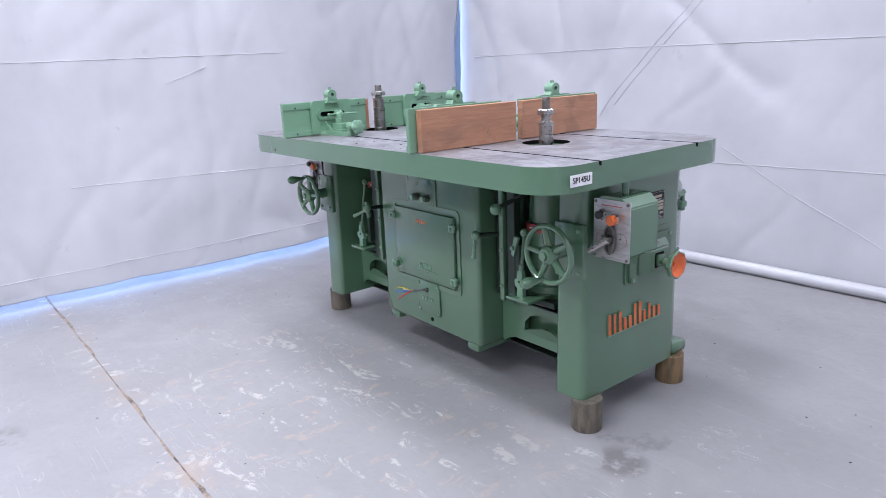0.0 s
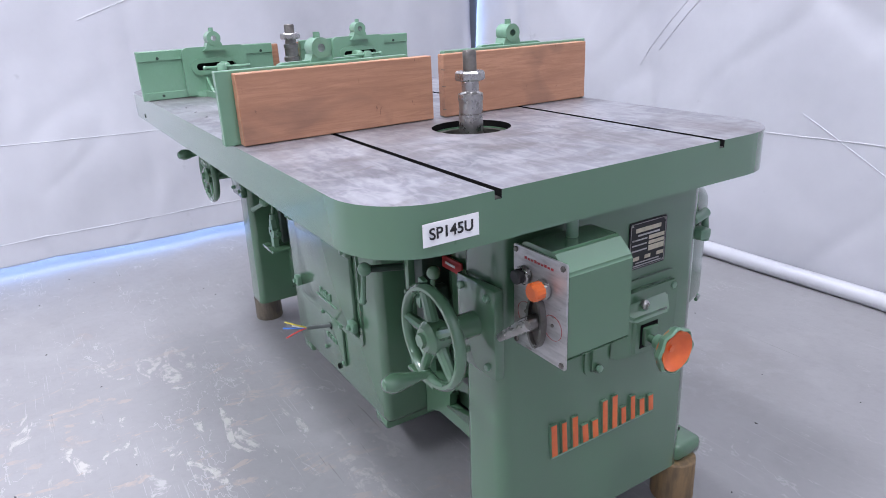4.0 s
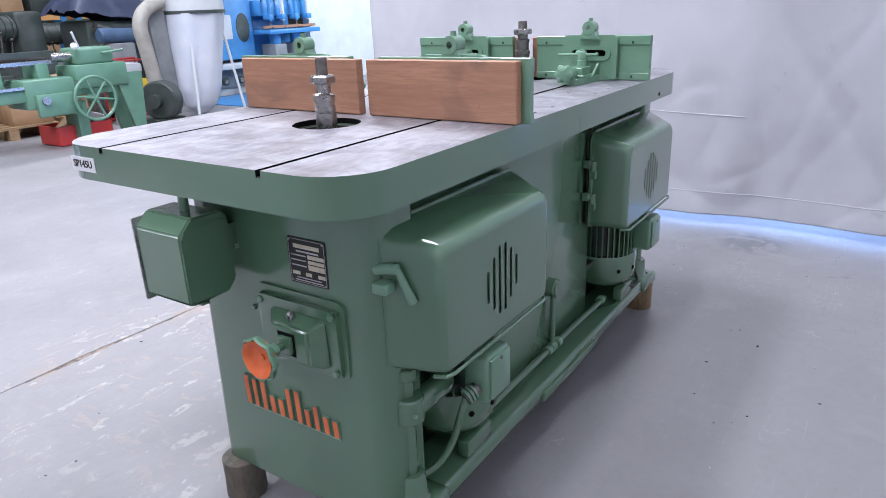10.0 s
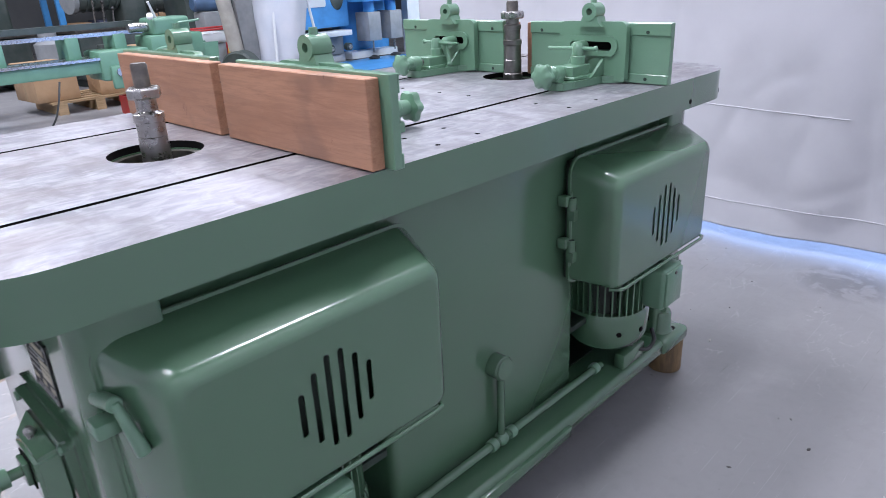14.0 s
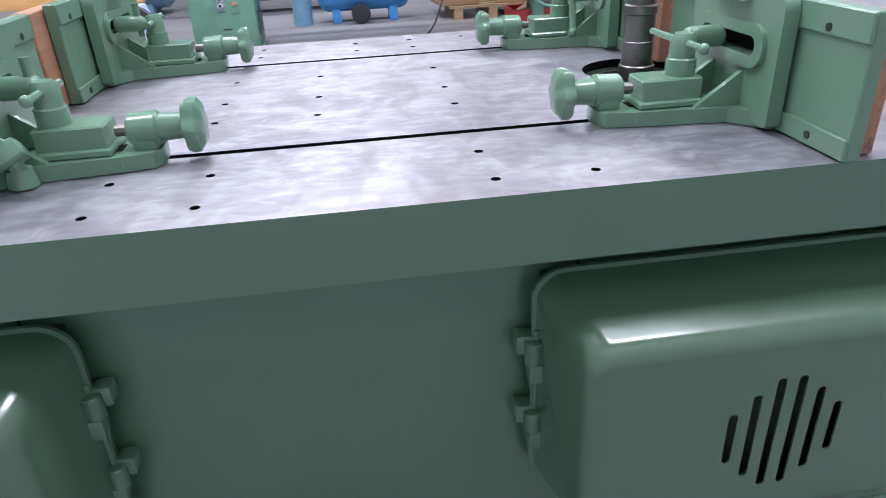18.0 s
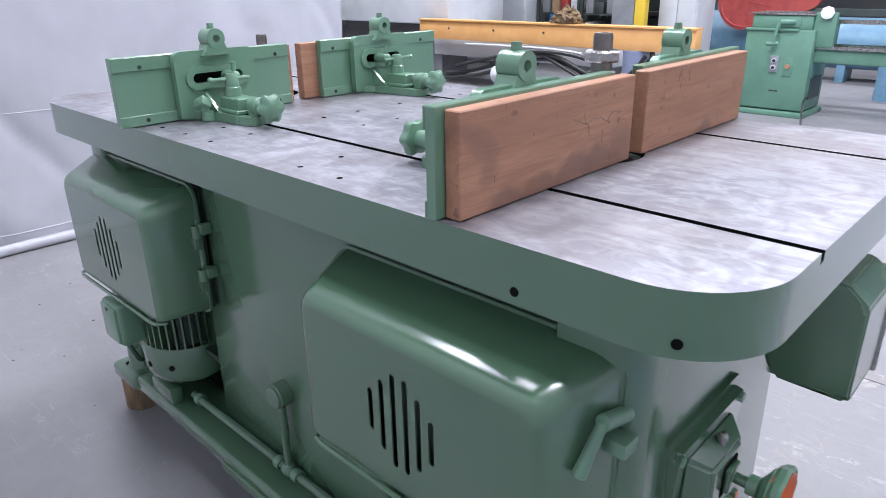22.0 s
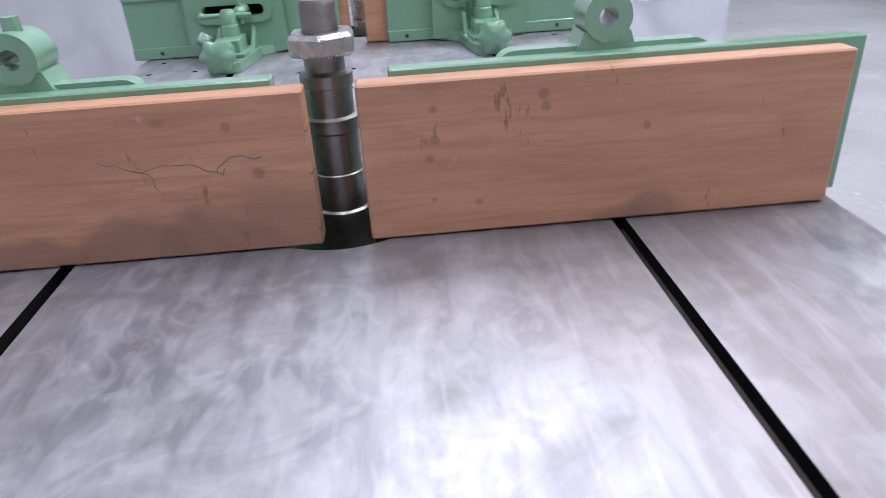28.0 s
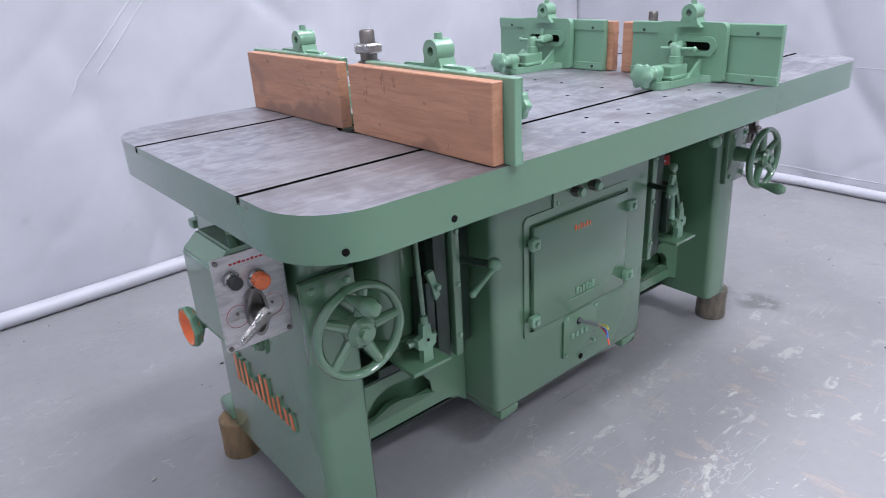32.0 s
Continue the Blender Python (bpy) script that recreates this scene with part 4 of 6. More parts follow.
    for k in range(9):
        part("print_bar", box(0.898 + 0.0085 * k, y - 0.0005, 0.8025, 0.904 + 0.0085 * k, y, 0.8062 + 0.0012 * (k % 3 == 0)), RED, pn)
    bx_, ox_ = (0.902, 0.95) if XF.determinant() > 0 else (0.972, 0.924)
    bb = part("push_button", rod((bx_, y, 0.775), (bx_, y - 0.012, 0.775), 0.017, seg=20, chamfer=0.002), STEEL, pn, "black start button in a metal ring")
    part("button_cap", rod((bx_, y - 0.011, 0.775), (bx_, y - 0.026, 0.775), 0.013, seg=20, chamfer=0.002), RUBBER, bb)
    so = part("stop_button", rod((ox_, y, 0.764), (ox_, y - 0.010, 0.764), 0.018, seg=20, chamfer=0.002), STEEL, pn, "orange fluted stop button")
    fl = lathe([(0.0165, 0), (0.0165, 0.018), (0.013, 0.021)], axis_pose((ox_, y - 0.009, 0.764), (ox_, y - 0.05, 0.764))[0], 28)
    for n, v in enumerate(fl.verts):
        if n % 2:
            d = v.co - Vector((ox_, v.co.y, 0.764))
            v.co -= d * 0.06
    part("button_cap", fl, ORANGE, so, smooth=0)
    oval = [(0.936 + 0.021 * math.cos(t), 0.70 + 0.050 * math.sin(t)) for t in [2 * math.pi * k / 28 for k in range(28)]]
    inner_oval = [(0.936 + 0.015 * math.cos(t), 0.70 + 0.043 * math.sin(t)) for t in [2 * math.pi * k / 28 for k in range(28)]]
    dial = part("selector_plate", plate(oval, 0, 0.012, [inner_oval], m=front_m(y)), STEEL_WORN, pn, "oval raised switch rim")
    part("selector_well", plate(inner_oval, 0, 0.005, m=front_m(y)), STEEL_DARK, dial)
    part("selector_hub", rod((0.936, y - 0.004, 0.70), (0.936, y - 0.030, 0.70), 0.015, 0.013, 18, 0.002), STEEL_WORN, dial)
    turn = 52 if XF.determinant() > 0 else -62
    grip = lathe([(0.013, -0.012), (0.0135, 0.0), (0.010, 0.025), (0.0085, 0.05), (0.007, 0.066), (0.004, 0.069)], Matrix.Diagonal((1.0, 0.62, 1, 1)), 16)
    grip.transform(Matrix.Translation((0.936, y - 0.034, 0.70)) @ pose(0, 0, 0, 12, 180 + turn, 0))
    part("selector_handle", grip, STEEL, dial, "worn metal switch handle")
    for cx in (0.902, 0.972):
        part("scale_ring", plate(circle(cx, 0.70, 0.023, 24), 0, 0.0006, [circle(cx, 0.70, 0.0222, 24)], m=front_m(y)), RED, pn)
        bolt((cx, y, 0.705), (0, -1, 0), 0.003, 0.003, pn, STEEL_DARK, "screw")
    # brake gear cover with orange handwheel on the end face
    X = 0.847
    pad = part("cover_seat", plate(arc_rect(0.05, 0.474, 0.315, 0.66, 0.022), 0, 0.012, m=side_m(X - 0.004)), GREEN, col)
    cm = plate(arc_rect(0.064, 0.482, 0.302, 0.642, 0.012), 0, 0.012, m=side_m(X + 0.006))
    bmesh.ops.bevel(cm, geom=[e for e in cm.edges if all(v.co.x > X + 0.017 for v in e.verts) and len(e.link_faces) == 2 and e.calc_face_angle(0) > 0.5], offset=0.004, segments=2, affect="EDGES")
    cov = part("gear_cover", cm, GREEN, col, "green cast gear cover with a raised boss")
    boss = bmesh.new()
    lo = [boss.verts.new((X + 0.017, y, z)) for y, z in ((0.105, 0.500), (0.275, 0.500), (0.275, 0.622), (0.105, 0.622))]
    hi = [boss.verts.new((X + 0.052, y, z)) for y, z in ((0.140, 0.515), (0.243, 0.515), (0.243, 0.598), (0.140, 0.598))]
    boss.faces.new(lo[::-1]), boss.faces.new(hi)
    for k in range(4):
        boss.faces.new((lo[k], lo[(k + 1) % 4], hi[(k + 1) % 4], hi[k]))
    bmesh.ops.bevel(boss, geom=list(boss.edges), offset=0.006, segments=2, affect="EDGES")
    part("cover_boss", boss, GREEN, cov)
    for yy, zz in ((0.078, 0.628), (0.288, 0.628), (0.078, 0.496), (0.288, 0.496)):
        bolt((X + 0.018, yy, zz), (1, 0, 0), 0.0085, 0.007, cov)
    part("oil_nipple", lathe([(0.006, 0), (0.006, 0.006), (0.009, 0.008), (0.009, 0.014), (0.004, 0.02)], Matrix.Translation((X + 0.036, 0.185, 0.607)), 10), STEEL, cov, "small steel oil nipple")
    part("square_seat", box(X + 0.05, 0.158, 0.53, X + 0.0535, 0.207, 0.583), BLACK, cov)
    part("square_block", box(X + 0.051, 0.163, 0.536, X + 0.062, 0.202, 0.577, 0.003), GREEN, cov)
    KY, KZ = 0.176, 0.553
    part("wheel_shaft", rod((X + 0.06, KY, KZ), (X + 0.100, KY, KZ), 0.009, seg=12), GREEN, cov)
    hub = part("wheel_hub", rod((X + 0.080, KY, KZ), (X + 0.104, KY, KZ), 0.016, 0.016, 16), GREEN_CAST, cov)
    kw = lathe([(0.016, -0.030), (0.036, -0.018), (0.0475, -0.006), (0.0485, 0.003), (0.045, 0.0075), (0.0427, 0.006), (0.0425, -0.014)], axis_pose((X + 0.125, KY, KZ), (X + 1, KY, KZ))[0], 40)
    for v in kw.verts:
        d = Vector((0, v.co.y - KY, v.co.z - KZ))
        if d.length > 0.042 and v.co.x < X + 0.133:
            a = math.atan2(d.z, d.y)
            v.co += d * (0.06 * math.cos(8 * a))
    wheel = part("knob_wheel", kw, GREEN_CAST, cov, "green scalloped hand knob")
    part("knob_face", lathe([(0.0425, -0.012), (0.0425, 0.0070), (0.040, 0.0060), (0.032, -0.004), (0.020, -0.010), (0.002, -0.011)], axis_pose((X + 0.1255, KY, KZ), (X + 1, KY, KZ))[0], 32), ORANGE, wheel, "dished orange face")
    part("knob_pin", rod((X + 0.110, KY, KZ), (X + 0.119, KY, KZ), 0.007, seg=12), ORANGE, wheel)
    for yy, zz in ((0.035, 0.592), (0.0, 0.735)):
        bolt((X - 0.002, yy, zz), (1, 0, 0), 0.006, 0.012, col)
    # raised maker's badge on the end face: a row of plain orange blocks under a bar
    def across(pts):
        return pts if XF.determinant() > 0 else [(0.225 - py, pz) for py, pz in reversed(pts)]

    bd = part("badge", plate(across([(-0.035, 0.312), (0.268, 0.312), (0.268, 0.316), (-0.035, 0.316)]), 0, 0.006, m=side_m(X + 0.001)), GREEN_CAST, col, "raised maker's badge of plain bars in chipped orange paint")
    for k, (w, h) in enumerate(((0.012, 0.078), (0.010, 0.074), (0.012, 0.076), (0.013, 0.045), (0.013, 0.045), (0.011, 0.082), (0.012, 0.084), (0.011, 0.044), (0.010, 0.062), (0.012, 0.044), (0.012, 0.042))):
        y0 = -0.036 + 0.0288 * k
        block = part("badge_block", plate(across([(y0, 0.318), (y0 + w + 0.004, 0.318), (y0 + w, 0.318 + h), (y0 - 0.004, 0.318 + h)]), 0, 0.008, m=side_m(X + 0.001)), GREEN_CAST, bd)
        part("block_face", plate(across([(y0 + 0.001, 0.319), (y0 + w + 0.003, 0.319), (y0 + w - 0.001, 0.317 + h), (y0 - 0.003, 0.317 + h)]), 0, 0.0015, m=side_m(X + 0.0088)), ORANGE, block)
    if XF.determinant() > 0:
        npl = part("nameplate", plate(arc_rect(0.166, 0.682, 0.274, 0.785, 0.003, 2), 0, 0.0025, m=side_m(X)), INK, col, "black engraved maker's nameplate with pale fields")
        x1 = X + 0.0025
        part("plate_border", plate(arc_rect(0.169, 0.685, 0.271, 0.782, 0.003, 2), 0, 0.0006, [arc_rect(0.170, 0.686, 0.270, 0.781, 0.003, 2)], m=side_m(x1)), ALU, npl)
        rows = [(0.183, 0.257, 0.762, 0.771, PLATE_CREAM), (0.190, 0.254, 0.7535, 0.757, ALU)]
        rows += [(0.222, 0.268, z, z + h, PLATE_CREAM) for z, h in ((0.7415, 0.0085), (0.7305, 0.0075), (0.7165, 0.0115))]
        rows += [(0.174, 0.217, z, z + 0.003, ALU) for z in (0.7445, 0.7335, 0.7215)]
        rows += [(y, y + w, 0.7015, 0.7095, PLATE_CREAM) for y, w in ((0.174, 0.022), (0.2125, 0.017), (0.248, 0.020))]
        rows += [(0.186, 0.256, 0.6945, 0.697, ALU), (0.180, 0.262, 0.6885, 0.691, ALU)]
        for y0, y1, z0, z1, mt in rows:
            part("plate_bar", box(x1, y0, z0, x1 + 0.0006, y1, z1), mt, npl)
        for yy, zz in ((0.172, 0.779), (0.268, 0.779), (0.172, 0.688), (0.268, 0.688)):
            bolt((x1, yy, zz), (1, 0, 0), 0.003, 0.002, npl, STEEL, "rivet")
    return col


def guard():
    """A pressed belt guard on the motor side, with louvres, hinges and a latch."""
    y0, y1 = 0.388, 0.508
    ring = [arc_rect(0.262, 0.512, 0.822, 0.826, (0.036, 0.036, 0.026, 0.026), 8)] * 2
    ys = [y0, y0 + 0.012]
    fr = 0.018
    for k in range(8):
        a = radians(90 * k / 7)
        yy, d = y1 - fr * (1 - math.sin(a)), fr * (1 - math.cos(a))
        q = (yy - y0) / (y1 - y0)
        ring.append(arc_rect(0.262 + 0.030 * q + d, 0.511 - 0.005 * q + 0.5 * d, 0.822 - 0.044 * q - d, 0.826 - 0.042 * q - d, (0.032 - d * 0.8, 0.032 - d * 0.8, 0.026 - d * 0.5, 0.026 - d * 0.5), 8))
        ys.append(yy)
    bm = bmesh.new()
    loops = [[bm.verts.new((x, yy, z)) for x, z in lp] for lp, yy in zip(ring, ys)]
    for a, c in zip(loops, loops[1:]):
        for k in range(len(a)):
            bm.faces.new((a[k], c[k], c[(k + 1) % len(a)], a[(k + 1) % len(a)]))
    g = part("belt_guard", bm, GREEN, moulder, "pressed green steel belt guard with slotted vents")
    lens = (0.075, 0.125, 0.165, 0.165, 0.125, 0.075)
    slots = []
    for k, n in enumerate(lens):
        x = 0.532 + (k - 2.5) * 0.026
        slots.append([(-x, z) for x, z in arc_rect(x - 0.0055, 0.64 - n / 2, x + 0.0055, 0.64 + n / 2, 0.0054, 3)])
    face = [(-x, z) for x, z in ring[-1]]
    part("guard_face", plate(face, -0.0025, 0, slots, m=rear_m(y1)), GREEN, g, "flat vented face of the guard")
    # dark sheet behind the vents stands in for the shade inside the guard
    part("guard_inside", box(0.32, y1 - 0.05, 0.52, 0.75, y1 - 0.04, 0.75), GREEN_SHADED, g)
    lip = plate(arc_rect(0.256, 0.506, 0.828, 0.832, (0.04, 0.04, 0.03, 0.03), 6), 0, 0.006, [arc_rect(0.266, 0.516, 0.818, 0.822, (0.034, 0.034, 0.025, 0.025), 6)], m=front_m(y0 + 0.009))
    part("guard_rim", lip, GREEN, g)
    # second dark sheet, closing the guard's back against light
    part("guard_back", box(0.27, y0 - 0.012, 0.52, 0.815, y0 - 0.006, 0.82), GREEN_SHADED, g)
    part("drip_edge", tube([(0.30, y1 - 0.02, 0.506), (0.312, y1 + 0.002, 0.506), (0.33, y1 + 0.006, 0.506), (0.75, y1 + 0.006, 0.506), (0.772, y1, 0.506), (0.783, y1 - 0.025, 0.507)], 0.0045, 8), GREEN, g)
    for z in (0.712, 0.604):
        h = part("hinge", rod((0.258, y0 + 0.014, z - 0.006), (0.258, y0 + 0.014, z + 0.026), 0.012, seg=16, chamfer=0.002), GREEN, g, "green barrel hinge")
        part("hinge_leaf", box(0.250, y0 + 0.004, z - 0.032, 0.292, y0 + 0.026, z - 0.004, 0.003), GREEN, h)
        part("hinge_foot", box(0.236, y0 - 0.014, z + 0.004, 0.262, y0 + 0.012, z + 0.032, 0.005), GREEN, h)
        bolt((0.272, y0 + 0.0255, z - 0.018), (0, 1, 0), 0.0035, 0.003, h, STEEL_DARK, "screw")
    part("hinge_rod", rod((0.262, y0 + 0.008, 0.56), (0.262, y0 + 0.008, 0.75), 0.005, seg=8), GREEN, g)
    lt = part("latch", rod((0.828, 0.385, 0.742), (0.822, 0.438, 0.750), 0.0115, seg=14, chamfer=0.002), GREEN_CAST, g, "green swing latch handle")
    part("latch_handle", rod((0.822, 0.434, 0.752), (0.808, 0.460, 0.676), 0.007, 0.0105, 12, 0.002), GREEN_CAST, lt)
    part("latch_block", box(0.815, 0.39, 0.698, 0.85, 0.425, 0.722, 0.005), GREEN_CAST, lt)
    return g


def motor(s):
    """A finned vertical motor under its guard; the terminal box points the same way on both."""
    cx, cy = 0.530, 0.345
    # motor body coloured as if shaded; its fins keep the plain green
    mo = part("motor", rod((cx, cy, 0.345), (cx, cy, 0.53), 0.098, seg=40), GREEN_SHADED, moulder, "green finned electric motor hanging in the base")
    for k in range(36):
        a = 2 * math.pi * k / 36
        d = Vector((math.cos(a), math.sin(a), 0))
        fin = box(0.096, -0.0022, 0.345, 0.118, 0.0022, 0.53)
        fin.transform(Matrix.Translation((cx, cy, 0)) @ pose(0, 0, 0, 0, 0, math.degrees(a)))
        part("fin", fin, GREEN, mo, smooth=0)
    part("end_bell", lathe([(0.05, 0.222), (0.085, 0.226), (0.112, 0.245), (0.122, 0.27), (0.124, 0.335), (0.118, 0.348)], Matrix.Translation((cx, cy, 0)), 40), GREEN, mo, "smooth green end bell")
    for a in (60, 95, 130):
        d = Vector((math.cos(radians(a)), math.sin(radians(a)), 0))
        p = Vector((cx, cy, 0.295)) + d * 0.122
        # black studs stand in for the shade in the bell's holes
        bolt(p, d, 0.008, 0.004, mo, BLACK, "bell_hole")
    tx = 0.578
    tb = part("terminal_box", box(tx - 0.052, 0.455, 0.362, tx + 0.052, 0.522, 0.482, 0.012, 3), GREEN_CAST, mo, "green terminal box with a screwed lid")
    part("terminal_lid", box(tx - 0.044, 0.520, 0.372, tx + 0.044, 0.528, 0.474, 0.004), GREEN_CAST, tb)
    bolt((tx, 0.527, 0.465), (0, 1, 0), 0.005, 0.004, tb, STEEL_DARK, "screw")
    # neck also in the darkened green, for the shade behind the box
    part("terminal_neck", box(tx - 0.04, 0.42, 0.38, tx + 0.04, 0.46, 0.46, 0.004), GREEN_SHADED, tb)
    gl = part("cable_gland", rod((tx + 0.05, 0.49, 0.40), (tx + 0.085, 0.48, 0.385), 0.016, 0.012, 12), STEEL_DARK, tb)
    for k in range(3):
        u = 0.25 + 0.25 * k
        part("gland_ring", rod((tx + 0.05 + 0.035 * u, 0.49 - 0.01 * u, 0.40 - 0.015 * u), (tx + 0.055 + 0.035 * u, 0.488 - 0.01 * u, 0.398 - 0.015 * u), 0.019, seg=12), GREEN_CAST, gl)
    if s > 0:
        part("motor_cable", tube([(tx + 0.08, 0.48, 0.386), (tx + 0.092, 0.473, 0.35), (tx + 0.10, 0.455, 0.27), (tx + 0.125, 0.43, 0.215), (tx + 0.155, 0.41, 0.20), (tx + 0.175, 0.40, 0.205)], 0.0085, 10, smooth_n=3), GREEN, mo, "green painted motor cable")
    else:
        part("motor_cable", tube([(0.53, 0.40, 0.235), (0.55, 0.435, 0.205), (0.60, 0.455, 0.185), (0.65, 0.45, 0.195), (0.66, 0.43, 0.225)], 0.006, 10, smooth_n=3), RUBBER, mo, "thin black motor cable")
    # belt tensioning post with clamp
    ps = part("tension_post", rod((0.775, 0.40, 0.165), (0.775, 0.40, 0.52), 0.018, seg=18), GREEN, mo, "round post with a split clamp")
    part("post_socket", lathe([(0.045, 0.163), (0.036, 0.175), (0.034, 0.225), (0.030, 0.232)], Matrix.Translation((0.775, 0.40, 0)), 20), GREEN, ps)
    part("post_collar", rod((0.775, 0.40, 0.475), (0.775, 0.40, 0.505), 0.028, seg=18, chamfer=0.003), GREEN, ps)
    part("clamp_bar", box(0.62, 0.385, 0.375, 0.79, 0.435, 0.43, 0.018, 3), GREEN, ps)
    part("clamp_eye", rod((0.775, 0.405, 0.372), (0.775, 0.405, 0.433), 0.036, seg=20, chamfer=0.004), GREEN, ps)
    bolt((0.795, 0.435, 0.40), (0, 1, 0), 0.006, 0.006, ps)
    part("hinge_foot", box(0.48, 0.41, 0.165, 0.60, 0.445, 0.215, 0.008), GREEN, mo)


def spindle(s):
    prof_a = [(0.026, 0.90), (0.026, 0.988), (0.024, 0.989), (0.0255, 0.990), (0.0255, 1.016), (0.0272, 1.017), (0.0272, 1.031), (0.020, 1.034), (0.0185, 1.036), (0.0185, 1.066)]
    prof_b = [(0.028, 0.90), (0.028, 0.968), (0.0255, 0.97), (0.0255, 1.006), (0.0245, 1.007), (0.0245, 1.046), (0.0265, 1.048), (0.0265, 1.060), (0.0225, 1.062), (0.0225, 1.088), (0.0245, 1.089), (0.0245, 1.10), (0.0185, 1.103), (0.0185, 1.13)]
    at = Matrix.Translation((SPX, SPY, 0))
    sp = part("spindle", lathe(prof_a if s > 0 else prof_b, at, 32), STEEL if s > 0 else STEEL_WORN, moulder, "turned steel spindle with spacing collars")
    z = 1.066 if s > 0 else 1.124
    part("spindle_thread", lathe([(0.0145, z - 0.02), (0.0145, z + 0.05), (0.0125, z + 0.054)] if s > 0 else [(0.0165, z - 0.02), (0.0165, z + 0.036), (0.0145, z + 0.04)], at, 24), STEEL_DARK, sp, "threaded steel end")
    nut = lathe([(0.029, z - 0.008), (0.0315, z - 0.005), (0.0315, z + 0.008), (0.028, z + 0.012)] if s > 0 else [(0.030, z - 0.007), (0.033, z - 0.004), (0.033, z + 0.009), (0.029, z + 0.013)], at, 6)
    part("spindle_nut", nut, STEEL, sp, "hexagonal steel nut")


for s in (1, -1):
    XF = Matrix.Diagonal((s, 1, 1, 1))
    end_column()
    guard()
    motor(s)
    spindle(s)
XF = Matrix.Identity(4)

# conduit between the motors, with a round junction box on a stem
cd = part("conduit", tube([(0.45, 0.392, 0.190), (0.0, 0.390, 0.188), (-0.44, 0.392, 0.186)], 0.0115, 12), GREEN, moulder, "green conduit pipe with a round junction box")
part("conduit_stem", rod((0.0, 0.389, 0.187), (0.0, 0.389, 0.385), 0.0095, seg=12), GREEN, cd)
part("conduit_tee", ball((0.0, 0.390, 0.188), 0.018), GREEN_CAST, cd)
part("junction_box", rod((0.003, 0.370, 0.392), (0.003, 0.404, 0.392), 0.030, seg=28, chamfer=0.003), GREEN, cd, "round green junction box")
part("junction_lid", rod((0.003, 0.403, 0.392), (0.003, 0.409, 0.392), 0.027, seg=28, chamfer=0.002), GREEN, cd)
for xx in (0.035, -0.035, -0.41, 0.42):
    part("pipe_clip", rod((xx - 0.01, 0.391, 0.188), (xx + 0.01, 0.391, 0.188), 0.0155, seg=12), GREEN_CAST, cd)

# stock label stuck on the table's edge
lab = part("stock_label", box(TX + 0.0002, -0.383, 0.900, TX + 0.0012, -0.289, 0.934), WHITE, moulder, "white paper stock label with black print")
tm = text_mesh("SP145U", 0.0235)
tm.transform(Matrix(((0, 0, 1, TX + 0.0018), (1, 0, 0, -0.336), (0, 1, 0, 0.917), (0, 0, 0, 1))))
part("print", tm, INK, lab, smooth=0, raw=True)

# timber blocks under the four corners
for x, y, mt, lb in ((0.838, -0.124, WOOD_DIRTY, "grimy round timber block under a machine foot"), (-0.855, -0.105, WOOD_DIRTY, "grimy round timber block under a machine foot"),
                     (0.825, 0.40, WOOD_OLD, "pale brown round timber block under a machine foot"), (-0.835, 0.40, WOOD_OLD, "pale brown round timber block under a machine foot")):
    bm = lathe([(0.052, 0), (0.0535, 0.004), (0.0525, 0.06), (0.053, 0.113), (0.051, 0.1155)], Matrix.Translation((x, y, 0)), 28)
    for v in bm.verts:
        k = 1 + 0.03 * noise.noise(v.co * 14)
        v.co.x, v.co.y = x + (v.co.x - x) * k, y + (v.co.y - y) * k
    tagged(part("timber_block", bm, mt), lb, "timber block", "blocks under the machine")


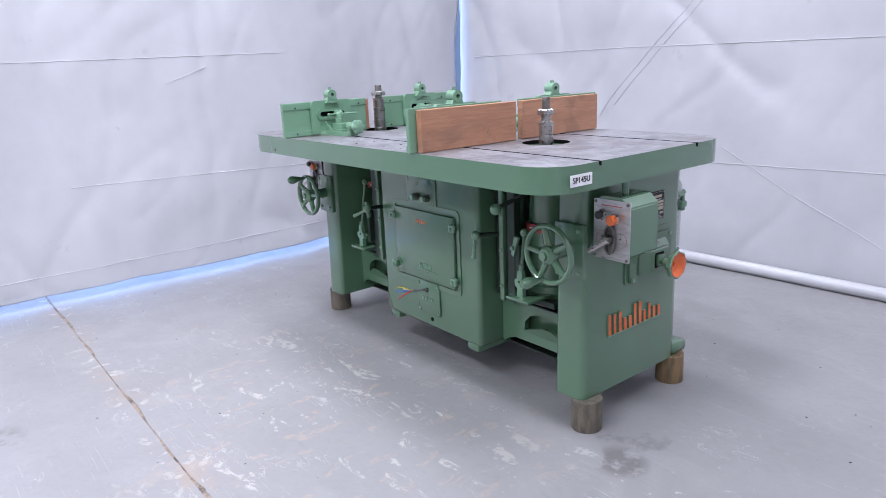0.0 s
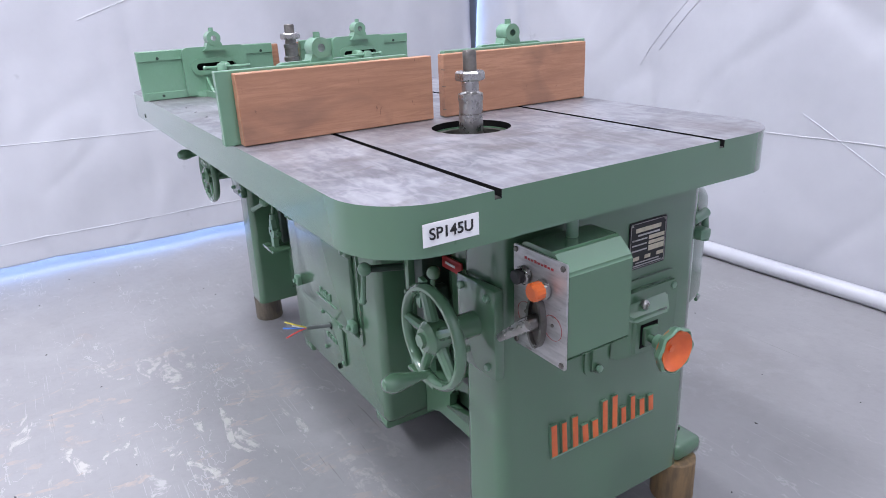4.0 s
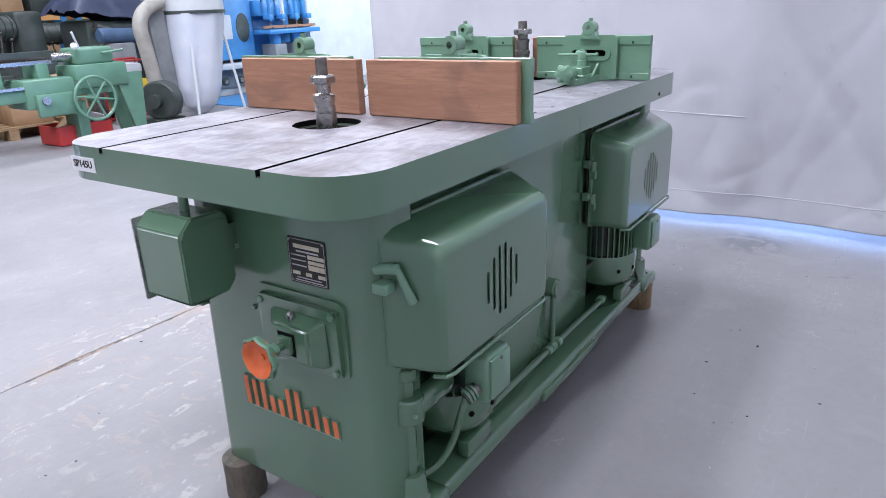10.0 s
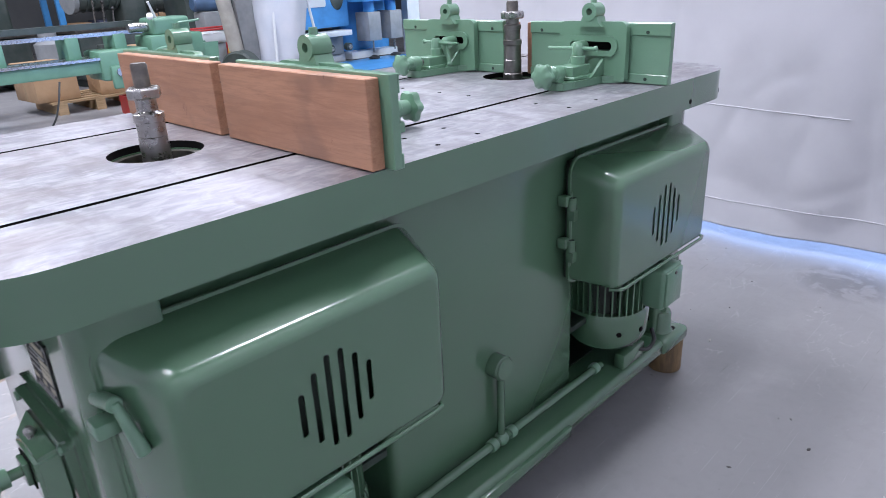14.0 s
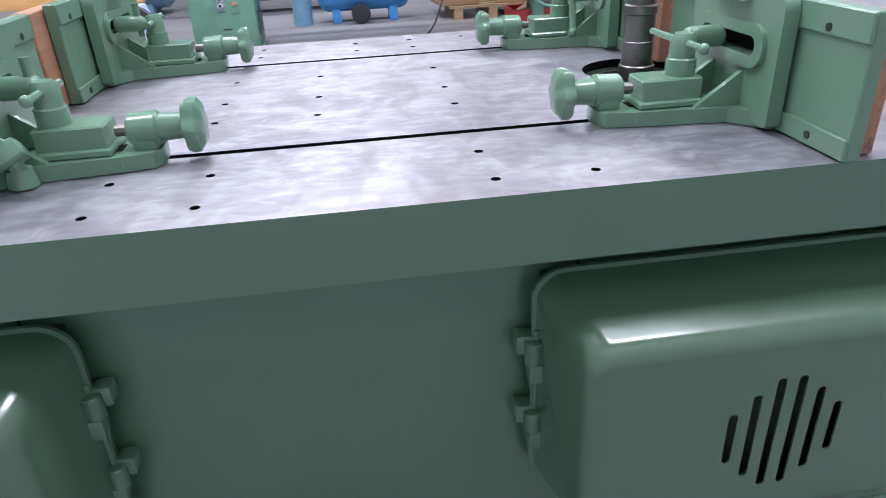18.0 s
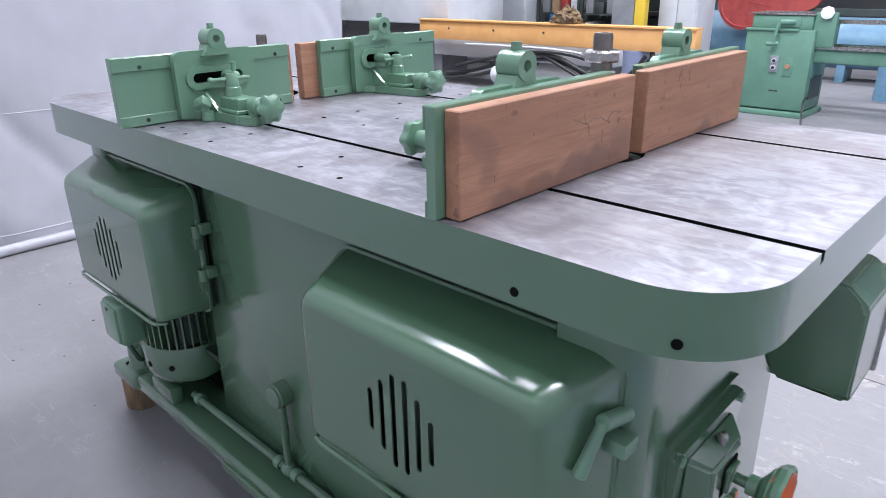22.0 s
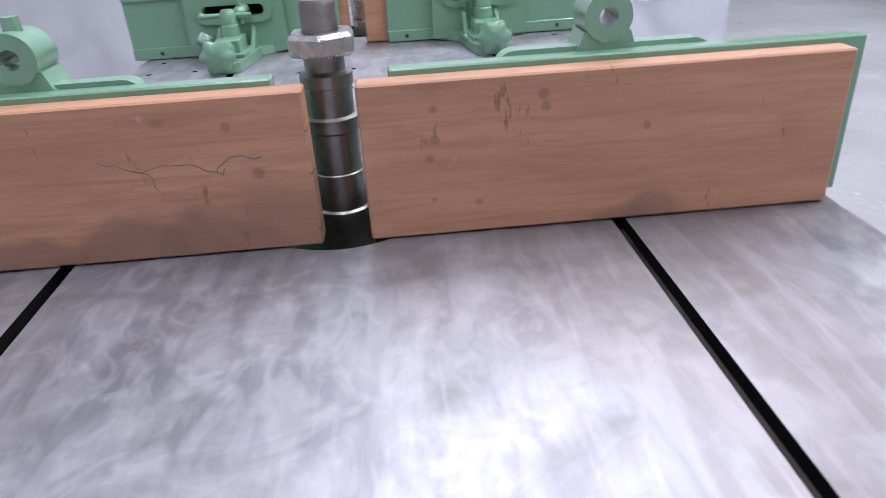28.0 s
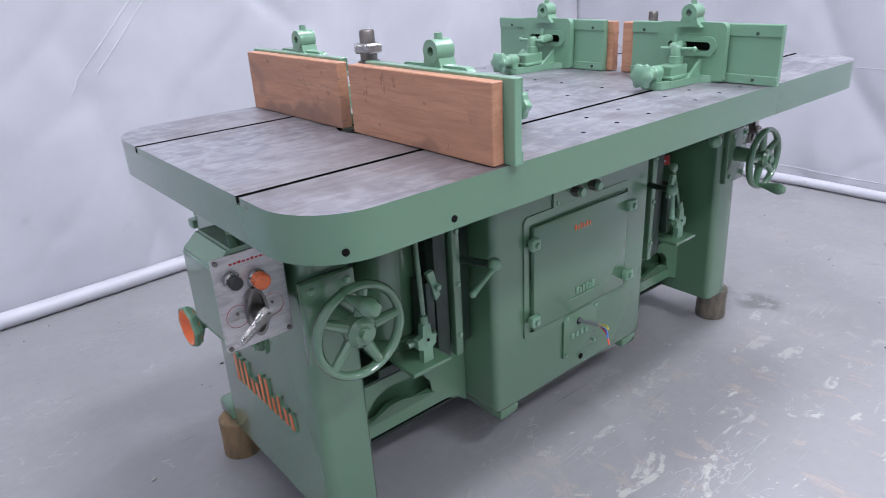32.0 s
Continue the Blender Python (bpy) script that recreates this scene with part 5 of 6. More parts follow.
def fence(face, s, side, inner, outer, plate_out, handle):
    """Half a spindle fence. face: x of the board's face; s: end it faces; side: sign of y."""
    global XF
    f = thing("spindle_fence", "green cast spindle fence bracket with a brown beech facing board", "machine fence", "fences on the table")
    XF = Matrix.Translation((face, 0, 0)) @ Matrix.Diagonal((s, side, 1, 1))
    # local: board's face at x = 0, bracket towards -x, y outwards, z world
    bd = part("facing_board", box(-0.026, inner, 0.9615, 0, outer, 1.103, 0.0016, 1), WOOD, f, "brown beech board with knots and stains")
    if side > 0:
        for zz in (0.978, 1.03, 1.068):
            part("board_nick", box(-0.010, inner - 0.0002, zz, 0.0002, inner + 0.0025, zz + 0.0018), WOOD_DIRTY, bd)
    if s < 0 and side > 0:
        for line in (((0.20, 1.056), (0.165, 1.046), (0.135, 1.050), (0.105, 1.040), (0.082, 1.052), (0.06, 1.050)), ((0.165, 1.047), (0.158, 1.03), (0.15, 1.026)), ((0.105, 1.040), (0.098, 1.034), (0.094, 1.040))):
            pts = []
            for (ya, za), (yb, zb) in zip(line, line[1:]):
                pts += [(ya + (yb - ya) * t / 5, za + (zb - za) * t / 5) for t in range(5)]
            part("crack", tube([(-0.0001, yy + 0.006 * noise.noise(Vector((yy * 90, zz * 90, 1))), zz + 0.006 * noise.noise(Vector((yy * 70, zz * 90, 5)))) for yy, zz in pts], 0.0006, 5), WOOD_DIRTY, bd)
    pl = part("back_plate", box(-0.044, 0.05, 0.961, -0.027, plate_out, 1.1085, 0.0015, 1), GREEN_CAST, f, "long green ribbed backing plate")
    part("plate_rib", box(-0.048, 0.05, 1.078, -0.043, plate_out, 1.108, 0.0015, 1), GREEN_CAST, pl)
    part("plate_rib", box(-0.048, 0.05, 0.9615, -0.043, plate_out, 0.985, 0.0015, 1), GREEN_CAST, pl)
    for yy in (0.09, plate_out - 0.06):
        for zz in (0.973, 1.086):
            # dark green discs in place of shaded screw holes
            part("plate_hole", rod((-0.0492, yy, zz), (-0.046, yy, zz), 0.0045, seg=12), GREEN_SHADED, pl)
    yc = 0.262 if side > 0 else 0.246
    w = 0.1
    slot = arc_rect(yc - 0.062, 1.041, yc + 0.062, 1.063, 0.0105, 5)
    br = part("bracket", plate(arc_rect(yc - w, 0.966, yc + w, 1.112, (0.018, 0.018, 0.006, 0.006), 5), 0, 0.018, [slot], m=side_m(-0.067)), GREEN_CAST, f, "upright green bracket with a slot")
    part("slot_rim", plate(arc_rect(yc - 0.078, 1.027, yc + 0.078, 1.077, 0.024, 6), 0, 0.007, [slot], m=side_m(-0.073)), GREEN_CAST, br)
    # black strip behind the slot in place of its shade
    part("slot_dark", box(-0.052, yc - 0.062, 1.041, -0.0495, yc + 0.062, 1.063), BLACK, br)
    lug = plate(circle(yc, 1.136, 0.0215, 28), 0, 0.042, [circle(yc, 1.136, 0.0085, 18)], m=side_m(-0.084))
    part("eye_lug", lug, GREEN_CAST, br, "round eye for a pressure arm")
    part("lug_neck", plate([(yc - 0.036, 1.10), (yc + 0.036, 1.10), (yc + 0.026, 1.110), (yc + 0.021, 1.124), (yc - 0.021, 1.124), (yc - 0.026, 1.110)], 0, 0.038, m=side_m(-0.082)), GREEN_CAST, br)
    part("lug_screw", rod((-0.063, yc, 1.152), (-0.063, yc, 1.168), 0.0085, 0.0075, seg=8), GREEN_CAST, br, "square set screw")
    # foot along the table
    y0, y1 = yc - 0.035, yc + 0.035
    ft = part("foot", plate([(-0.05, y0 - 0.055), (-0.05, y1 + 0.055), (-0.085, y1 + 0.012), (-0.20, y1), (-0.232, y1 - 0.006), (-0.24, y1 - 0.02), (-0.24, y0 + 0.02), (-0.232, y0 + 0.006), (-0.20, y0), (-0.085, y0 - 0.012)], 0.961, 0.979), GREEN_CAST, f, "slotted green foot clamped to the table")
    for yy in (y0 - 0.004, y1 - 0.004):
        gus = bmesh.new()
        pts = [(-0.066, 0.978), (-0.125, 0.978), (-0.066, 1.022)]
        a = [gus.verts.new((x, yy, z)) for x, z in pts]
        c = [gus.verts.new((x, yy + 0.008, z)) for x, z in pts]
        gus.faces.new(a[::-1]), gus.faces.new(c)
        for k in range(3):
            gus.faces.new((a[k], a[(k + 1) % 3], c[(k + 1) % 3], c[k]))
        bmesh.ops.recalc_face_normals(gus, faces=gus.faces)
        part("gusset", gus, GREEN_CAST, ft)
    if side > 0 and s > 0:
        wing = box(-0.016, -0.013, -0.010, 0.016, 0.013, 0.012, 0.004)
        wing.transform(Matrix.Translation((-0.10, y1 + 0.028, 1.0)) @ pose(0, 0, 0, 35, 25, 20))
        wn = part("wing_bolt", wing, GREEN_CAST, ft, "tilted clamp bolt head")
        part("bolt_shank", rod((-0.10, y1 + 0.02, 0.975), (-0.10, y1 + 0.026, 0.996), 0.009, seg=10), GREEN_CAST, wn)
        part("bolt_boss", rod((-0.10, y1 + 0.018, 0.962), (-0.10, y1 + 0.018, 0.982), 0.016, 0.013, 14), GREEN_CAST, ft)
    for k in range(5):
        part("cast_mark", box(-0.20 + 0.014 * k, y1 - 0.0005, 0.965, -0.192 + 0.014 * k, y1 + 0.0012, 0.975 - 0.003 * (k % 2)), GREEN_CAST, ft)
    # slot drawn as a black plate, its shade without a recess
    part("foot_slot", box(-0.195, yc - 0.012, 0.978, -0.12, yc + 0.012, 0.9796), BLACK, ft)
    sl = part("slide_block", box(-0.185, yc - 0.024, 0.979, -0.108, yc + 0.024, 1.013, 0.002, 1), GREEN_CAST, ft, "square sliding block")
    part("slide_flange", box(-0.19, yc - 0.031, 0.979, -0.104, yc + 0.031, 0.988, 0.002, 1), GREEN_CAST, sl)
    ps = part("clamp_post", lathe([(0.018, 1.012), (0.018, 1.032), (0.0155, 1.034), (0.0155, 1.055), (0.011, 1.062)], Matrix.Translation((-0.128, yc, 0)), 18), GREEN_CAST, sl, "upright clamping post")
    if handle > 0:
        part("tommy_bar", rod((-0.128, yc - 0.045 * handle, 1.05), (-0.128, yc + 0.05, 1.052), 0.0045, seg=8), GREEN_CAST, ps)
        part("bar_end", ball((-0.128, yc + 0.051, 1.052), 0.0068), GREEN_CAST, ps)
    else:
        part("clamp_arm", rod((-0.128, yc, 1.05), (-0.075, yc + 0.035, 1.05), 0.0085, 0.0095, 10), GREEN_CAST, ps)
        part("bar_end", ball((-0.075, yc + 0.035, 1.05), 0.011), GREEN_CAST, ps)
    ck = part("clamp_screw", rod((-0.068, yc - 0.02, 1.052), (-0.108, yc - 0.02, 1.052), 0.0135, seg=14, chamfer=0.002), GREEN_CAST, br, "clamp nut in the slot")
    part("screw_ball", ball((-0.108, yc - 0.02, 1.052), 0.0135), GREEN_CAST, ck)
    if handle > 1:
        part("screw_lever", rod((-0.108, yc - 0.02, 1.05), (-0.114, yc - 0.04, 0.99), 0.005, 0.0065, 10), GREEN_CAST, ck)
        part("screw_lever_end", ball((-0.114, yc - 0.0405, 0.988), 0.0085), GREEN_CAST, ck)
    else:
        part("screw_lever", rod((-0.108, yc - 0.02, 1.03), (-0.108, yc - 0.02, 1.085), 0.005, 0.0055, 10), GREEN_CAST, ck)
    # adjusting screw and star knob
    part("screw", rod((-0.19, yc, 1.0), (-0.21, yc, 1.0), 0.007, seg=10), STEEL_DARK, ft)
    part("screw_boss", rod((-0.205, yc, 1.0), (-0.240, yc, 1.0), 0.019, 0.0205, 20, 0.003), GREEN_CAST, ft)
    part("boss_pillar", box(-0.236, yc - 0.017, 0.975, -0.208, yc + 0.017, 1.0, 0.006), GREEN_CAST, ft)
    part("knob_neck", rod((-0.238, yc, 1.0), (-0.268, yc, 1.0), 0.0165, 0.0150, seg=18), GREEN_CAST, ft)
    kn = lathe([(0.013, 0), (0.028, 0.004), (0.031, 0.010), (0.030, 0.018), (0.022, 0.024), (0.008, 0.026)], axis_pose((-0.265, yc, 1.0), (-1.2, yc, 1.0))[0], 40)
    for v in kn.verts:
        d = Vector((0, v.co.y - yc, v.co.z - 1.0))
        if d.length > 0.015:
            v.co += d * (0.10 * math.cos(6 * math.atan2(d.z, d.y)) - 0.03)
    part("star_knob", kn, GREEN_CAST, ft, "green six-lobed star knob")
    XF = Matrix.Identity(4)
    return f


fence(0.391, 1, -1, 0.002, 0.447, 0.478, 1)
fence(0.391, 1, 1, 0.030, 0.468, 0.490, 1)
fence(-0.605, -1, -1, 0.022, 0.452, 0.477, 2)
fence(-0.605, -1, 1, 0.022, 0.453, 0.470, 2)

GRIT = material("floor_grit", (0.05, 0.047, 0.045), 0.8, 0, (0.40, 0.38, 0.36), 3, (0.52, 0.56))
STAY_BLUE = material("pale_blue_leg_paint", (0.48, 0.55, 0.72), 0.4, 0, (0.43, 0.50, 0.66), 5)
STEEL_BLUE = material("grey_blue_paint", (0.24, 0.27, 0.38), 0.4, 0, (0.20, 0.23, 0.33), 6)


# ---- rest of the hall, seen past the machine ----
def carton(x, y, z, sx, sy, sz, turn=0):
    global XF
    XF = pose(x, y, z, 0, 0, turn)
    c = part("cardboard_box", box(-sx / 2, -sy / 2, 0, sx / 2, sy / 2, sz, 0.006), CARDBOARD)
    part("box_tape", box(-sx / 2 - 0.001, -0.025, sz * 0.0 + 0.01, sx / 2 + 0.001, 0.025, sz + 0.001), PLANK, c)
    XF = Matrix.Identity(4)
    return tagged(c, "brown cardboard box on a pallet", "box", "cartons on pallets")


def pallet(x, y, turn=0):
    global XF
    XF = pose(x, y, 0, 0, 0, turn)
    p = thing("pallet", "rough pine pallet on the concrete floor", "pallet", "pallets")
    for k in range(5):
        part("deck_board", box(-0.5, -0.4 + 0.175 * k, 0.118, 0.5, -0.3 + 0.175 * k, 0.14), PLANK, p)
    for k in range(3):
        part("bearer", box(-0.45 + 0.4 * k, -0.4, 0.0, -0.35 + 0.4 * k, 0.4, 0.118), PLANK, p)
    XF = Matrix.Identity(4)


def lathe_machine():
    l = thing("wood_lathe", "green long-bed lathe with a spoked handwheel and a square headstock pedestal", "lathe")
    ped = part("pedestal", box(0.76, -6.25, 0.06, 1.36, -5.75, 0.78, 0.015), GREEN_FAR, l, "square green pedestal with a switch plate")
    part("pedestal_foot", box(0.735, -6.28, 0, 1.385, -5.72, 0.05, 0.01), GREEN_FAR, ped)
    part("pedestal_head", box(0.80, -6.22, 0.775, 1.33, -5.775, 0.905, 0.015), GREEN_FAR, ped)
    part("pedestal_top", box(0.79, -6.23, 0.905, 1.36, -5.765, 0.92, 0.004), STEEL, ped, "bright worn top edge")
    part("pedestal_ledge", box(0.90, -5.76, 0.768, 1.37, -5.735, 0.79, 0.004), GREEN_FAR, ped)
    sw = part("switch_plate", box(1.03, -5.749, 0.40, 1.105, -5.738, 0.55, 0.002), MID_GREY, ped)
    for z in (0.445, 0.505):
        b_ = part("switch_button", rod((1.067, -5.74, z), (1.067, -5.728, z), 0.022, seg=14), LIGHT_GREY, sw)
        part("button_face", rod((1.067, -5.729, z), (1.067, -5.722, z), 0.015, seg=12), RUBBER, b_)
    part("stop_plate", box(0.90, -5.749, 0.37, 0.985, -5.744, 0.54, 0.002), GREEN_FAR, ped)
    part("stop_button", rod((0.945, -5.75, 0.46), (0.945, -5.732, 0.46), 0.022, seg=14), WOOD, ped)
    part("print_bar", box(1.00, -5.7495, 0.225, 1.08, -5.748, 0.240), DARK, ped)
    part("crank_plate", box(0.90, -5.78, 0.80, 1.02, -5.765, 0.89, 0.003), GREEN_FAR, ped)
    ck = part("crank", rod((0.95, -5.77, 0.85), (1.06, -5.71, 0.845), 0.024, seg=14), GREEN_FAR, ped)
    part("crank_arm", tube([(1.05, -5.71, 0.845), (1.075, -5.70, 0.80), (1.085, -5.695, 0.66)], 0.017, 8, smooth_n=1), GREEN_FAR, ck)
    part("side_knob", rod((1.06, -5.72, 0.66), (1.14, -5.66, 0.655), 0.022, 0.018, 12), GREEN_FAR, ck)
    part("grille", box(0.752, -6.15, 0.16, 0.76, -5.85, 0.36), DARK, ped)
    part("head_bracket", box(0.62, -5.86, 0.62, 0.80, -5.80, 0.93, 0.008), GREEN_FAR, l)
    part("bracket_knob", lathe([(0.03, 0), (0.055, 0.008), (0.055, 0.03), (0.03, 0.036)], axis_pose((0.70, -5.80, 0.93), (0.70, -5, 0.93))[0], 8), WHITE, l, "pale star knob")
    part("bed", box(-2.35, -6.12, 0.50, 0.77, -5.82, 0.62, 0.01), GREEN_FAR, l, "long bed with bright ways")
    part("bed_way", box(-2.0, -5.87, 0.62, 0.76, -5.80, 0.645), STEEL, l)
    part("bed_way", box(-2.0, -6.13, 0.62, 0.76, -6.06, 0.645), STEEL, l)
    ca = part("carriage", box(-1.95, -6.22, 0.42, -1.45, -5.79, 0.70, 0.03), GREEN_FAR, l)
    part("apron", box(-1.90, -5.80, 0.34, -1.52, -5.74, 0.56, 0.02), GREEN_FAR, ca)
    part("apron_dial", rod((-1.6, -5.74, 0.5), (-1.6, -5.71, 0.5), 0.04, seg=16), STEEL, ca)
    hd = part("tailstock", box(-2.55, -6.2, 0.56, -1.98, -5.80, 0.80, 0.025), GREEN_FAR, l)
    part("tailstock_head", box(-2.45, -6.18, 0.79, -2.05, -5.84, 0.965, 0.035, 3), GREEN_FAR, hd)
    part("quill", rod((-2.05, -5.98, 0.88), (-1.85, -5.98, 0.88), 0.045, seg=18), STEEL, hd)
    part("tail_ball", ball((-2.02, -5.80, 0.985), 0.035), WHITE, hd, "white ball knob")
    part("tail_lever", rod((-2.12, -5.9, 0.96), (-2.05, -5.85, 1.12), 0.012, seg=8), LIGHT_GREY, hd)
    part("tail_lever", rod((-2.3, -5.82, 0.9), (-2.52, -5.78, 0.92), 0.012, seg=8), GREEN_FAR, hd)
    part("slide_bar", box(-2.0, -6.06, 0.83, 0.92, -5.97, 0.865), STEEL, l)
    part("slide_bar", box(-2.0, -6.30, 0.89, 0.92, -6.18, 0.945), DARK, l)
    for x in (-1.8, -1.35, -0.7, 0.1, 0.7):
        part("bar_bracket", box(x, -6.25, 0.60, x + 0.12, -5.95, 0.84, 0.01), GREEN_FAR, l)
    for y in (-5.82, -6.1):
        leg = [(-2.66, 0), (-2.56, 0), (-2.40, 0.68), (-2.72, 0.68)]
        part("leg", plate(leg, 0, 0.05, m=front_m(y)), GREEN_FAR, l)
    part("leg", box(-2.05, -6.1, 0, -1.93, -5.85, 0.45, 0.01), GREEN_FAR, l)
    c = Vector((-2.08, -5.70, 0.47))
    w = part("handwheel", rod(c, c + Vector((0, -0.1, 0)), 0.04, seg=16), GREEN_FAR, l, "large spoked handwheel")
    part("rim", tube([c + 0.215 * Vector((math.cos(2 * math.pi * k / 36), 0, math.sin(2 * math.pi * k / 36))) for k in range(37)], 0.017, 8), GREEN_FAR, w)
    for k in range(6):
        a = radians(60 * k + 10)
        part("spoke", rod(c, c + 0.21 * Vector((math.cos(a), 0, math.sin(a))), 0.014, 0.011, 8), GREEN_FAR, w)
    part("cable", tube([(-1.05, -5.8, 0.47), (-0.98, -5.72, 0.3), (-0.9, -5.7, 0.12), (-0.82, -5.85, 0.012), (-0.6, -6.0, 0.012)], 0.009, 8, smooth_n=2), RUBBER, l)
    part("cable", tube([(0.75, -5.86, 0.2), (0.7, -5.5, 0.2), (0.62, -5.3, 0.012), (0.55, -5.1, 0.012)], 0.008, 8, smooth_n=2), RUBBER, l)


def tank(x0, x1, y, z, r, mat, label, n_legs=2):
    t = thing("air_tank", label, "air tank", "tanks")
    m, ln = axis_pose((x0, y, z), (x1, y, z))
    part("vessel", lathe([(0.02, 0), (r * 0.55, 0.02), (r * 0.85, 0.06), (r, 0.13), (r, ln - 0.13), (r * 0.85, ln - 0.06), (r * 0.55, ln - 0.02), (0.02, ln)], m, 28), mat, t)
    for x in (x0 + 0.2 * (x1 - x0), x0 + 0.8 * (x1 - x0)):
        part("foot", box(x - 0.05, y - r * 0.6, 0, x + 0.05, y + r * 0.6, z - r * 0.75, 0.008), mat, t)
    return t


def hall_things():
    lathe_machine()
    # castor of the sheets' frame in the corner
    ca = thing("castor", "orange castor wheel in a grey steel fork by the sheet", "castor")
    hub = Vector((-1.68, 1.70, 0.034))
    ax = Vector((0.6, 0.8, 0))
    tyre = part("tyre", rod(hub - ax * 0.012, hub + ax * 0.012, 0.034, seg=24, chamfer=0.004), ORANGE, ca, "orange plastic tyre")
    part("hub", rod(hub - ax * 0.016, hub + ax * 0.016, 0.012, seg=14), STEEL, tyre)
    for q in (-1, 1):
        a = hub + ax * 0.017 * q
        part("fork_side", rod(a, a + Vector((-0.02, 0.015, 0.05)), 0.006, seg=8), STEEL, ca)
    part("swivel", rod((-1.70, 1.715, 0.080), (-1.70, 1.715, 0.094), 0.022, seg=18, chamfer=0.003), STEEL, ca)
    part("mounting_plate", box(-1.76, 1.675, 0.094, -1.665, 1.755, 0.102, 0.002), LIGHT_GREY, ca)
    part("frame_end", box(-1.83, 1.705, 0.102, -1.685, 1.750, 0.145, 0.003), LIGHT_GREY, ca, "pale end of the frame tube")
    # dark plate in place of the shade inside the open tube
    part("tube_mouth", box(-1.6855, 1.712, 0.109, -1.683, 1.743, 0.138), DARK, ca)
    sp = thing("ring_spanner", "small steel ring spanner lying on the concrete floor", "spanner")
    part("ring", tube([Vector((0.03 + 0.045 * math.cos(2 * math.pi * k / 20), -4.92 + 0.045 * math.sin(2 * math.pi * k / 20), 0.012)) for k in range(21)], 0.012, 8), STEEL_DARK, sp)
    part("shank", box(0.07, -4.98, 0.004, 0.25, -4.95, 0.018, 0.004), STEEL_DARK, sp)
    t = tank(-0.85, 0.25, -7.35, 0.33, 0.21, BLUE, "bright blue compressor tank lying on the floor")
    part("print_band", box(-0.6, -7.139, 0.38, -0.1, -7.135, 0.44), WHITE, t)
    part("wheel", rod((-0.25, -7.12, 0.11), (-0.25, -7.08, 0.11), 0.11, seg=20), RUBBER, t)
    pc = lathe([(0.11, 0), (0.11, 0.44), (0.10, 0.45)], Matrix.Translation((0.42, -7.3, 0)), 20)
    tagged(part("plastic_tub", pc, PALE_BLUE), "pale blue plastic tub on the floor", "tub")
    tank(2.2, 3.9, -9.2, 0.46, 0.38, PALE_BLUE, "pale blue air receiver behind the lathe")
    tank(-0.2, 1.5, -8.6, 0.45, 0.30, PALE_BLUE, "pale blue air receiver on legs")
    dish = thing("belt_guard", "large red mesh belt guard on an air receiver", "belt guard")
    big = [(-2.48 + 0.37 * math.cos(radians(a)), 0.93 + 0.37 * math.sin(radians(a))) for a in range(100, 275, 7)]
    small = [(-1.78 + 0.24 * math.cos(radians(a)), 1.05 + 0.24 * math.sin(radians(a))) for a in range(-80, 95, 9)]
    part("guard_shell", plate(big + small, 0, 0.10, m=rear_m(-8.70)), RED_MESH, dish)
    part("guard_ring", tube([Vector((2.48 + 0.33 * math.cos(2 * math.pi * k / 36), -8.595, 0.93 + 0.33 * math.sin(2 * math.pi * k / 36))) for k in range(37)], 0.012, 6), RED_MESH, dish)
    for k in range(6):
        a = radians(60 * k + 12)
        part("guard_rib", rod((2.48, -8.597, 0.93), (2.48 + 0.33 * math.cos(a), -8.597, 0.93 + 0.33 * math.sin(a)), 0.008, seg=6), RED_MESH, dish)
    part("guard_stand", box(2.35, -9.2, 0.80, 2.65, -8.70, 1.05), DARK, dish)
    pv = part("pipe", tube([(2.95, -8.8, 0.80), (2.95, -8.75, 1.05), (2.86, -8.72, 1.12), (2.78, -8.72, 1.12)], 0.03, 8, smooth_n=2), PALE_BLUE, dish)
    part("valve", ball((2.95, -8.74, 0.95), 0.06), MID_GREY, pv)
    pallet(-1.75, -7.3)
    pallet(-2.9, -7.6, 8)
    carton(-1.35, -7.3, 0.142, 0.45, 0.6, 0.4, 4)
    carton(-2.05, -7.25, 0.142, 0.42, 0.55, 0.32, -6)
    carton(-2.9, -7.6, 0.142, 0.8, 0.6, 0.45, 8)
    cr = thing("plastic_crate", "red plastic crate full of papers and scraps", "crate")
    part("crate_shell", plate(arc_rect(-2.35, -6.35, -1.75, -5.95, 0.02), 0.012, 0.2, [arc_rect(-2.33, -6.33, -1.77, -5.97, 0.015)]), RED_PLASTIC, cr)
    part("crate_base", box(-2.33, -6.33, 0, -1.77, -5.97, 0.012), RED_PLASTIC, cr)
    b1 = box(-0.2, -0.12, 0, 0.2, 0.12, 0.12)
    b1.transform(Matrix.Translation((-2.05, -6.15, 0.13)) @ pose(0, 0, 0, 12, 20, 30))
    part("scrap_box", b1, CARDBOARD, cr)
    b1 = box(-0.12, -0.1, 0, 0.12, 0.1, 0.01)
    b1.transform(Matrix.Translation((-2.2, -6.05, 0.22)) @ pose(0, 0, 0, 35, -20, 10))
    part("paper", b1, WHITE, cr)
    # dust collector with a clear bag and a fat hose
    d = thing("dust_collector", "black dust extractor with a clear plastic bag and a cream hose", "dust extractor")
    part("fan_housing", rod((-3.32, -6.35, 0.28), (-3.14, -6.25, 0.28), 0.23, seg=28, chamfer=0.02), DARK, d)
    part("fan_inlet", rod((-3.15, -6.27, 0.28), (-3.05, -6.21, 0.28), 0.08, seg=20), DARK, d)
    part("fan_base", box(-3.45, -6.5, 0, -3.05, -6.2, 0.06), DARK, d)
